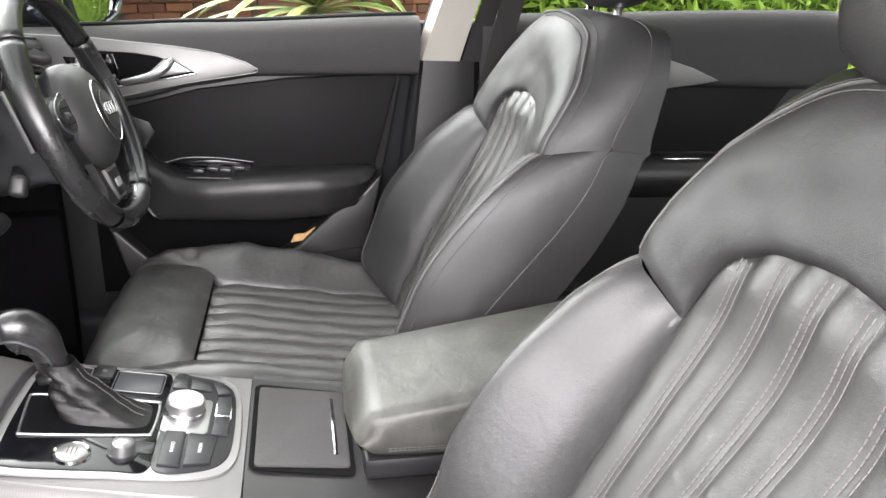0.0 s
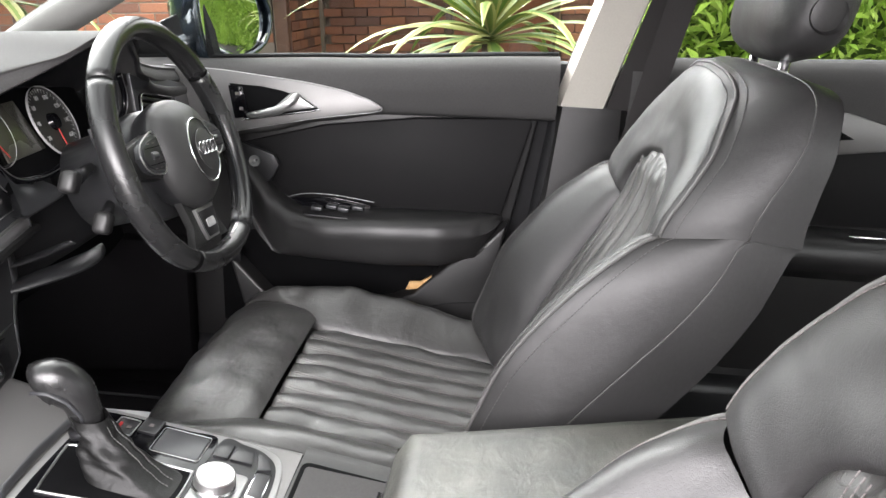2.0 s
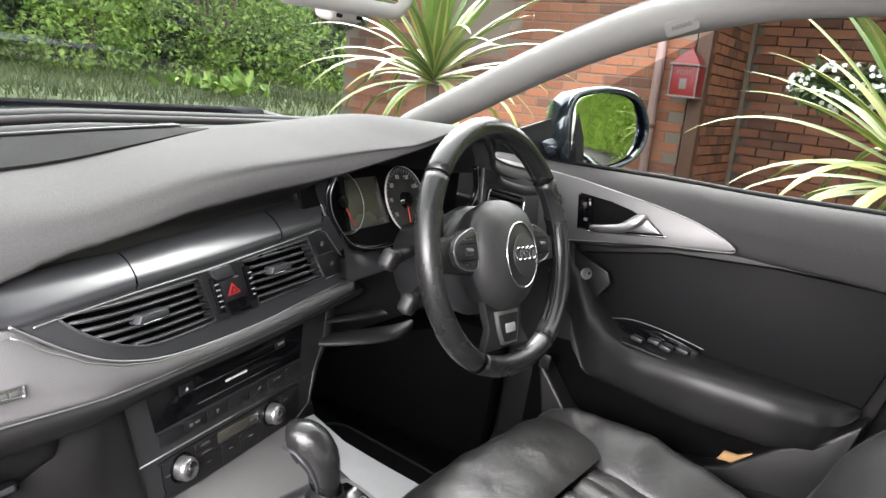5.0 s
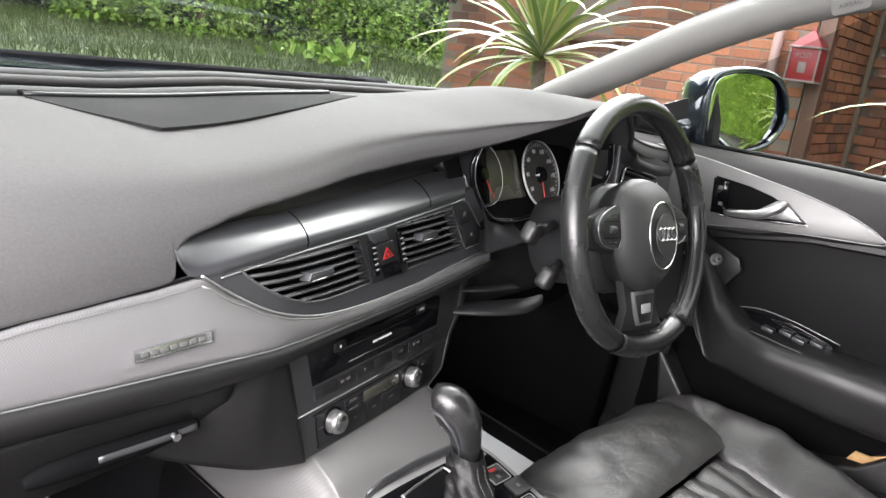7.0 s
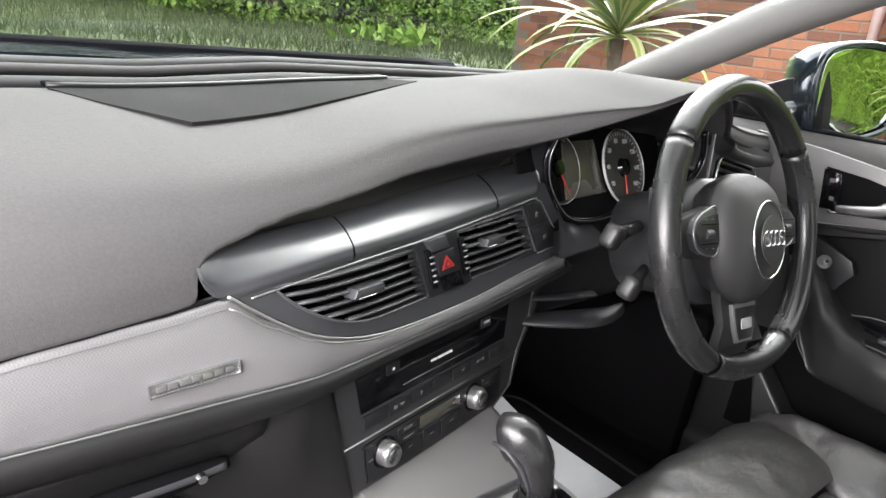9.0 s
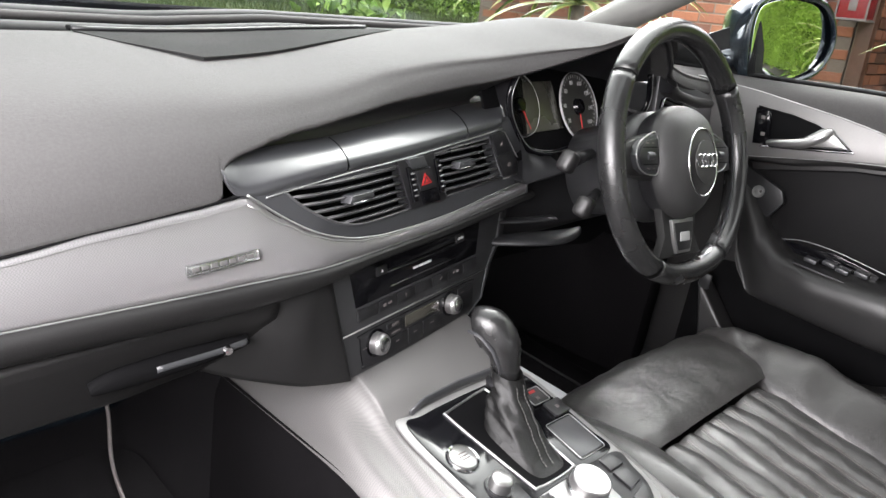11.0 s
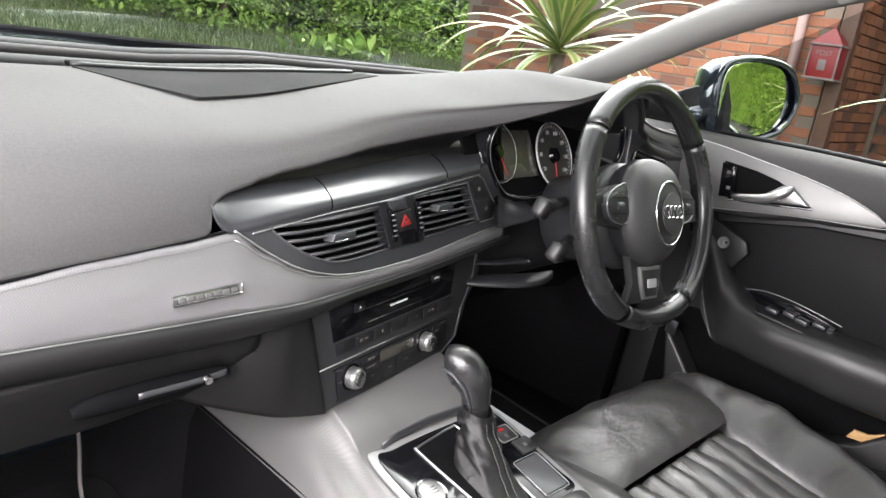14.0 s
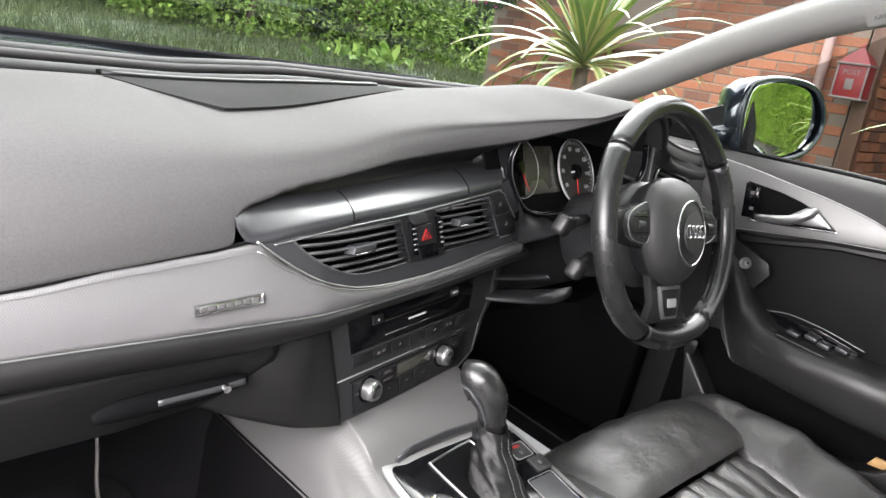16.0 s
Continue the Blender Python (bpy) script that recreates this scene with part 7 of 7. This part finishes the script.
def blades(n, area, zf, h, w, seed):
    rg = random.Random(seed)
    vs, fs = [], []
    for _ in range(n):
        x, y = area(rg)
        z = zf(x, y)
        a = rg.uniform(0, 6.28)
        hh = h * rg.uniform(0.5, 1.4)
        dx, dy = math.cos(a) * w, math.sin(a) * w
        lx, ly = rg.gauss(0, 0.4) * hh, rg.gauss(0, 0.4) * hh
        i = len(vs)
        vs += [(x - dx, y - dy, z), (x + dx, y + dy, z), (x + lx, y + ly, z + hh)]
        fs.append((i, i + 1, i + 2))
    return vs, fs


def leaves(n, place, size, aspect, seed, droop=0.5):
    """Many small folded leaves; place gives a point and an outward direction."""
    rg = random.Random(seed)
    vs, fs = [], []
    for _ in range(n):
        p, nrm = place(rg)
        s = size * rg.uniform(0.6, 1.4)
        d = (nrm * rg.uniform(0.2, 0.9) + Vector((rg.gauss(0, 0.6), rg.gauss(0, 0.6), rg.gauss(-droop, 0.5)))).normalized()
        side = d.cross(Vector((rg.gauss(0, 0.5), rg.gauss(0, 0.5), 1))).normalized() * s * aspect
        up = side.cross(d).normalized() * s * 0.12
        i = len(vs)
        vs += [p, p + d * s * 0.45 + side + up, p + d * s, p + d * s * 0.45 - side + up, p + d * s * 0.5]
        fs += [(i, i + 1, i + 4), (i + 1, i + 2, i + 4), (i + 2, i + 3, i + 4), (i + 3, i, i + 4)]
    return vs, fs


def stuff(name, data, material, label, category):
    vs, fs = data
    me = bpy.data.meshes.new(name)
    me.from_pydata([EXT @ Vector(v) for v in vs], [], fs)
    me.materials.append(material)
    ob = new(name, me)
    return tagged(ob, label, category, kind="stuff")


stuff("grass", blades(26000, lambda r: (r.uniform(-1, 8.5), r.uniform(4.2, 10.2)), lawn_z, 0.11, 0.007, 5), GRASS, "rough green grass on the lawn", "grass")


def hedge_face(x, z, seed, base):
    return base - 0.55 * noise.noise(Vector((x * 0.7, z * 0.9, seed))) - 0.30 * noise.noise(Vector((x * 2.1, z * 2.3, seed + 3)))


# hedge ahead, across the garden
# continuous sheet behind the leaves, coloured as the hedge's inner shade
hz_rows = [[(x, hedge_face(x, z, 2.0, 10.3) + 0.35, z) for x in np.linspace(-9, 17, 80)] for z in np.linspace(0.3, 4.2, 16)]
outside("hedge_shade_core", grid(hz_rows), SHADE, "dark sheet for the shade inside the tall garden hedge")


def front_place(r):
    x, z = r.uniform(-4, 14), r.uniform(0.55, 4.0)
    return Vector((x, hedge_face(x, z, 2.0, 10.3) + r.uniform(-0.20, 0.35), z)), Vector((0, -1, 0.1))


stuff("hedge", leaves(54000, front_place, 0.125, 0.34, 11), HEDGE, "tall dense dark green garden hedge", "hedge")


def bushes(r):
    cx, cy, cz, rr = r.choice([(4.3, 8.3, 1.15, 0.7), (5.6, 8.4, 1.2, 0.9), (6.6, 8.0, 1.3, 0.9), (7.4, 7.4, 1.4, 0.9), (3.3, 8.8, 1.0, 0.45), (5.0, 8.9, 1.9, 0.9), (7.0, 8.6, 2.3, 1.0)])
    v = Vector((r.gauss(0, 1), r.gauss(0, 1), r.gauss(0, 1))).normalized()
    return Vector((cx, cy, cz)) + v * rr * r.uniform(0.55, 1.0), v


stuff("shrub_leaves", leaves(15000, bushes, 0.085, 0.30, 12, 0.2), FERN, "loose pale green garden shrubs before the hedge", "shrub")
for bx, by, sd in ((4.55, 8.6, 1), (6.1, 8.2, 2)):
    rg = random.Random(sd)
    tr = thing("garden_tree", "small bare-stemmed shrub tree with pale bark", "tree", EXT @ Vector((bx, by, lawn_z(bx, by))))
    z0 = lawn_z(bx, by) - 0.05
    tb = tube([(bx, by, z0), (bx + 0.03, by, z0 + 0.4), (bx + 0.02, by, z0 + 0.8)], [0.075, 0.06, 0.05], 8)
    tb.transform(EXT)
    part("trunk", tb, BARK, tr)
    for k in range(9):
        a = rg.uniform(0, 6.28)
        l = rg.uniform(0.9, 1.7)
        b = tube([(bx, by, z0 + rg.uniform(0.25, 0.7)), (bx + 0.25 * l * math.cos(a), by + 0.2 * l * math.sin(a), z0 + 0.9 + 0.3 * l), (bx + 0.6 * l * math.cos(a), by + 0.5 * l * math.sin(a), z0 + 0.9 + 0.9 * l)], [0.030, 0.018, 0.006], 6)
        b.transform(EXT)
        part("limb", b, BARK, tr)
# hosta clump and orange edging flowers
hosta = leaves(110, lambda r: (Vector((4.75 + r.gauss(0, 0.24), 6.3 + r.gauss(0, 0.22), lawn_z(4.55, 6.3) + r.uniform(0.02, 0.15))), Vector((r.gauss(0, 1), r.gauss(0, 1), 0.9))), 0.17, 0.30, 21, -0.3)
stuff("hosta_leaves", hosta, FERN, "clump of broad cream-edged garden leaves", "plant")

# hedge beside and behind the car
# sheet behind the leaves again, in a lighter shade green
rh = [[(3.55 - 0.35 * noise.noise(Vector((y * 0.8, z * 0.9, 9.0))) + 0.30, y, z) for y in np.linspace(-1.3, -14, 40)] for z in np.linspace(0.0, 3.2, 14)]
outside("hedge_shade_core", grid(rh), LIMESHADE, "green sheet for the shade inside the pale green side hedge")


def side_place(r):
    y, z = -1.25 - 9.5 * r.random() ** 1.3, r.uniform(0.15, 3.0)
    return Vector((3.55 - 0.35 * noise.noise(Vector((y * 0.8, z * 0.9, 9.0))) + r.uniform(-0.22, 0.25), y, z)), Vector((-1, 0.1, 0.35))


stuff("hedge", leaves(30000, side_place, 0.120, 0.15, 31, -0.1), LIMELEAF, "bright pale green feathery side hedge", "hedge")

# ---- house front ----
WX = 4.95


def brick_mesh():
    bm = box(0.10, 0.215, 0.065, None, 0.004, 1)
    me = bpy.data.meshes.new("brick")
    bm.to_mesh(me)
    bm.free()
    me.materials.append(BRICK)
    return me


bw = plate([(1.20, 0.0), (1.20, 2.42), (4.62, 2.42), (4.62, 0.0)], 0.10, 0, EXT @ on_door(WX + 0.108))
wall = part("wall_house", bw, MORTAR, None, "orange-red brick house wall with pale mortar joints")
wall["kind"] = "structure"
jv, jf = [], []


def joined_brick(m):
    i = len(jv)
    for sx in (-0.05, 0.05):
        for sy in (-0.1075, 0.1075):
            for sz in (-0.0325, 0.0325):
                jv.append(m @ Vector((sx, sy, sz)))
    jf.extend([(i, i + 1, i + 3, i + 2), (i + 4, i + 6, i + 7, i + 5), (i, i + 4, i + 5, i + 1), (i + 2, i + 3, i + 7, i + 6), (i + 1, i + 5, i + 7, i + 3), (i, i + 2, i + 6, i + 4)])


brick_places = []
rg = random.Random(3)
for row in range(32):
    for c in range(24):
        y = 1.31 + 0.225 * c + (0.1125 if row % 2 else 0.0)
        z = 0.04 + 0.075 * row
        if 2.72 < y < 3.62 and 1.32 < z < 2.6:
            continue
        if y > 4.52:
            continue
        m = pose(WX + 0.052 + rg.gauss(0, 0.0015), y, z, rg.gauss(0, 0.3), 0, rg.gauss(0, 0.4))
        if y < 3.0 and 0.25 < z < 2.15:
            brick_places.append(m)
        else:
            joined_brick(m)
# porch recess: side return, back wall
for row in range(36):
    for c in range(5):
        joined_brick(pose(WX + 0.16 + 0.225 * c + (0.1125 if row % 2 else 0), 1.150, 0.04 + 0.075 * row, 0, 0, 90))
    for c in range(22):
        y = 1.02 - 0.225 * c - (0.1125 if row % 2 else 0)
        if -0.02 > y > -0.98 and row < 28:
            continue
        joined_brick(pose(6.05 + 0.05, y, 0.04 + 0.075 * row))
pw = outside("wall_porch", merge(box(0.18, 0.084, 2.42, pose(WX + 0.107, 1.152, 1.21), 0), box(0.16, 0.12, 2.42, pose(6.09, 1.13, 1.21), 0), box(0.1, 5.4, 3.0, pose(6.16, -1.6, 1.5), 0), box(1.1, 0.1, 3.0, pose(5.6, 1.205, 1.5), 0)), MORTAR, "brick wall at the back of the porch")
outside("porch_roof", box(1.5, 2.9, 0.12, pose(5.4, -0.2, 2.45), 0.02), TIMBER, "brown timber porch roof")
post = thing("porch_post", "brown stained timber porch post", "post", EXT @ Vector((WX - 0.06, 1.165, 0)))
b = box(0.095, 0.095, 2.45, pose(WX - 0.05, 1.105, 1.225), 0.006)
b.transform(EXT)
part("post", b, TIMBER, post)
fd = thing("front_door", "red-brown wooden front door in a dark frame", "door", EXT @ Vector((6.0, -0.5, 0)))
for nm, bx_, mt in (("leaf", box(0.05, 0.84, 2.02, pose(6.05, -0.50, 1.03), 0.006), DOORW), ("frame", merge(box(0.09, 0.06, 2.1, pose(6.04, -0.04, 1.05), 0.004), box(0.09, 0.06, 2.1, pose(6.04, -0.96, 1.05), 0.004), box(0.09, 0.98, 0.06, pose(6.04, -0.5, 2.08), 0.004)), TIMBER)):
    bx_.transform(EXT)
    part(nm, bx_, mt, fd)
for py, pz, hh in ((-0.30, 0.5, 0.6), (-0.70, 0.5, 0.6), (-0.30, 1.35, 0.85), (-0.70, 1.35, 0.85)):
    b = box(0.02, 0.28, hh, pose(6.02, py, pz), 0.012)
    b.transform(EXT)
    part("panel", b, DOORW, fd)
win = outside("window_4", box(0.03, 0.90, 1.24, pose(WX + 0.06, 3.17, 1.95), 0.002), PANE, "dark house window pane")
b = merge(*[box(0.06, w, h, pose(WX + 0.04, y, z), 0.005) for y, z, w, h in ((2.745, 1.95, 0.06, 1.26), (3.595, 1.95, 0.06, 1.26), (3.17, 1.345, 0.91, 0.06), (3.17, 1.95, 0.05, 1.26))])
b.transform(EXT)
part("frame", b, TIMBER, win)
b = box(0.16, 1.0, 0.06, pose(WX - 0.02, 3.17, 1.30), 0.01)
b.transform(EXT)
part("sill", b, TIMBER, win)

dp = thing("downpipe", "faded brown plastic rainwater downpipe", "downpipe", EXT @ Vector((WX - 0.05, 1.47, 0)))
b = tube([(WX - 0.05, 1.425, 0.0), (WX - 0.05, 1.425, 1.2), (WX - 0.05, 1.425, 2.42)], 0.034, 16)
b.transform(EXT)
part("pipe", b, PIPE, dp)
b = tube([(WX - 0.05, 1.425, 0.92), (WX - 0.05, 1.425, 0.95)], 0.042, 16)
b.transform(EXT)
part("bracket", b, TIMBER, dp)
pb = thing("post_box", "dark red lantern-shaped wall post box with worn edges", "post box", EXT @ Vector((WX - 0.10, 1.30, 1.20)))
PBX, PBY, PBZ = WX - 0.16, 1.165, 1.275
for nm, bm_, mt, lab in (("body", box(0.18, 0.185, 0.215, pose(PBX, PBY, PBZ), 0.006), BOXRED, "dark red body"),
                         ("base_rim", box(0.21, 0.208, 0.015, pose(PBX, PBY, PBZ - 0.108), 0.004), WORN, "worn grey rim"),
                         ("top_rim", box(0.215, 0.212, 0.014, pose(PBX, PBY, PBZ + 0.110), 0.004), WORN, ""),
                         ("roof", lathe([(0.135, 0.0), (0.10, 0.035), (0.04, 0.08), (0.016, 0.10), (0.012, 0.12), (0.0, 0.13)], 4, pose(PBX, PBY, PBZ + 0.117, 0, 0, 45)), BOXRED, "small pitched roof")):
    bm_.transform(EXT)
    part(nm, bm_, mt, pb, lab, 30)
for sx, sy in ((-0.09, -0.092), (-0.09, 0.092), (0.09, -0.092)):
    b = box(0.012, 0.012, 0.22, pose(PBX + sx, PBY + sy, PBZ), 0.002)
    b.transform(EXT)
    part("corner_bead", b, WORN, pb)
b = text_bm("POST", 0.045, EXT @ basis((PBX - 0.0915, PBY, PBZ + 0.055), (0, -1, 0), (0, 0, 1)))
part("lettering", b, WORN, pb, "worn lettering")
b = box(0.004, 0.05, 0.07, pose(PBX - 0.091, PBY, PBZ - 0.02), 0.004)
b.transform(EXT)
part("relief", b, WORN, pb)

# hanging basket with white flowers, magenta one beyond
for nm, c, pm_, n, lab in (("hanging_basket", (4.35, 0.12, 1.30), PETALW, 90, "hanging basket full of small white flowers"), ("hanging_basket", (4.6, 4.35, 1.62), PETALP, 22, "hanging basket with magenta flowers")):
    hb = thing(nm, lab, "hanging basket", EXT @ Vector(c))
    rr = random.Random(n)
    def hb_place(r, c=c):
        v = Vector((r.gauss(0, 1), r.gauss(0, 1), r.gauss(0, 0.7))).normalized()
        return Vector(c) + Vector((v.x * 0.20, v.y * 0.27, v.z * 0.13)) * r.uniform(0.6, 1.0), v
    vs, fs = leaves(900, hb_place, 0.06, 0.35, n)
    bm = bmesh.new()
    me = bpy.data.meshes.new("f")
    me.from_pydata([EXT @ Vector(v) for v in vs], [], fs)
    bm.from_mesh(me)
    part("foliage", bm, HEDGE, hb, "green trailing foliage")
    for k in range(n):
        v = Vector((-abs(rr.gauss(0, 1)), rr.gauss(0, 1), rr.gauss(0.1, 0.7))).normalized()
        p = Vector(c) + Vector((v.x * 0.21, v.y * 0.29, v.z * 0.14))
        z_axis = Vector((-1, rr.gauss(0, 0.4), rr.gauss(0.1, 0.4))).normalized()
        mm_ = EXT @ basis(p, Vector((0, 1, 0)), z_axis.cross(Vector((0, 1, 0))))
        part("flower", plate([(0.015 * (0.72 + 0.28 * abs(math.cos(2.5 * q))) * math.cos(q), 0.015 * (0.72 + 0.28 * abs(math.cos(2.5 * q))) * math.sin(q)) for q in np.linspace(0, 2 * math.pi, 20, endpoint=False)], 0.003, 0, mm_), pm_, hb)
    b = tube([(c[0], c[1] - 0.02, c[2] + 0.08), (c[0] + 0.05, c[1], c[2] + 0.75)], 0.004, 6)
    b.transform(EXT)
    part("chain", b, TIMBER, hb)


# spiky variegated plants in the bed beside the drive
def spiky_plant(x, y, z, n, length, seed, label):
    rr = random.Random(seed)
    pl = thing("cordyline", label, "plant", EXT @ Vector((x, y, 0)))
    b = tube([(x, y, 0.0), (x + 0.01, y, z * 0.5), (x, y, z)], [0.05, 0.042, 0.035], 10)
    b.transform(EXT)
    part("trunk", b, BARK, pl)
    for k in range(n):
        f = (k + 0.5) / n
        az = k * 2.39996 + rr.uniform(-0.2, 0.2)
        el = radians(86 - 84 * f ** 0.85 + rr.uniform(-6, 6))
        L = length * rr.uniform(0.8, 1.12) * (0.9 + 0.2 * math.sin(math.pi * f))
        w = 0.019 * rr.uniform(0.85, 1.15)
        droop = (0.10 + 0.75 * f) * rr.uniform(0.7, 1.3)
        o = Vector((x, y, z + 0.10 * (1 - f)))
        hd_ = Vector((math.cos(az), math.sin(az), 0))
        sd_ = Vector((-math.sin(az), math.cos(az), 0))
        rows = []
        p = o.copy()
        e = el
        for j in range(13):
            t = j / 12
            ww = w * (0.55 + 0.9 * min(1, t * 4)) * (1 - t ** 3) + 0.0008
            tn = hd_ * math.cos(e) + Vector((0, 0, 1)) * math.sin(e)
            nr = sd_.cross(tn)
            rows.append([p + sd_ * ww * q + nr * abs(q) * ww * 0.35 for q in (-1, -0.55, 0, 0.55, 1)])
            p = p + tn * (L / 12)
            e -= droop * (0.5 + 1.2 * t) / 6.5
        bm = grid(rows)
        bm.transform(EXT)
        ob = part("leaf", bm, CREAML if f > 0.25 else GREENL, pl)
        ob.data.materials.append(GREENL)
        if f > 0.25:
            for i, fc in enumerate(ob.data.polygons):
                fc.material_index = 1 if i % 4 in ((1, 2) if k % 3 else (1,)) else 0
    return pl


spiky_plant(2.35, -0.47, 0.90, 64, 0.74, 7, "spiky cordyline with arching cream-striped leaves beside the drive")
spiky_plant(2.80, 1.90, 1.08, 62, 0.78, 8, "spiky cordyline with arching yellow-green leaves beside the house")
bed = leaves(900, lambda r: (Vector((2.6 + r.gauss(0, 0.35), r.uniform(-1.2, 2.6), 0.30 + r.uniform(-0.2, 0.35))), Vector((r.gauss(0, 1), r.gauss(0, 1), 0.6))), 0.12, 0.30, 41, 0.0)
stuff("border_leaves", bed, FERN, "low yellow-green border plants beside the drive", "plant")
outside("border_soil", plate(rrect(1.3, 5.0, 0.2, cx=2.75, cy=0.9), 0.10, 0.03), SHADE, "dark soil of the border")

# bricks last: one object each on one shared mesh
bme = brick_mesh()
for m in brick_places:
    ob = new("brick", bme)
    ob.parent = wall
    ob.matrix_parent_inverse = Matrix.Identity(4)
    ob.matrix_basis = EXT @ m
me = bpy.data.meshes.new("far_bricks")
me.from_pydata([EXT @ v for v in jv], [], jf)
me.materials.append(BRICKJ)
ob = new("far_bricks", me)
ob.parent = wall
ob["kind"] = "stuff"
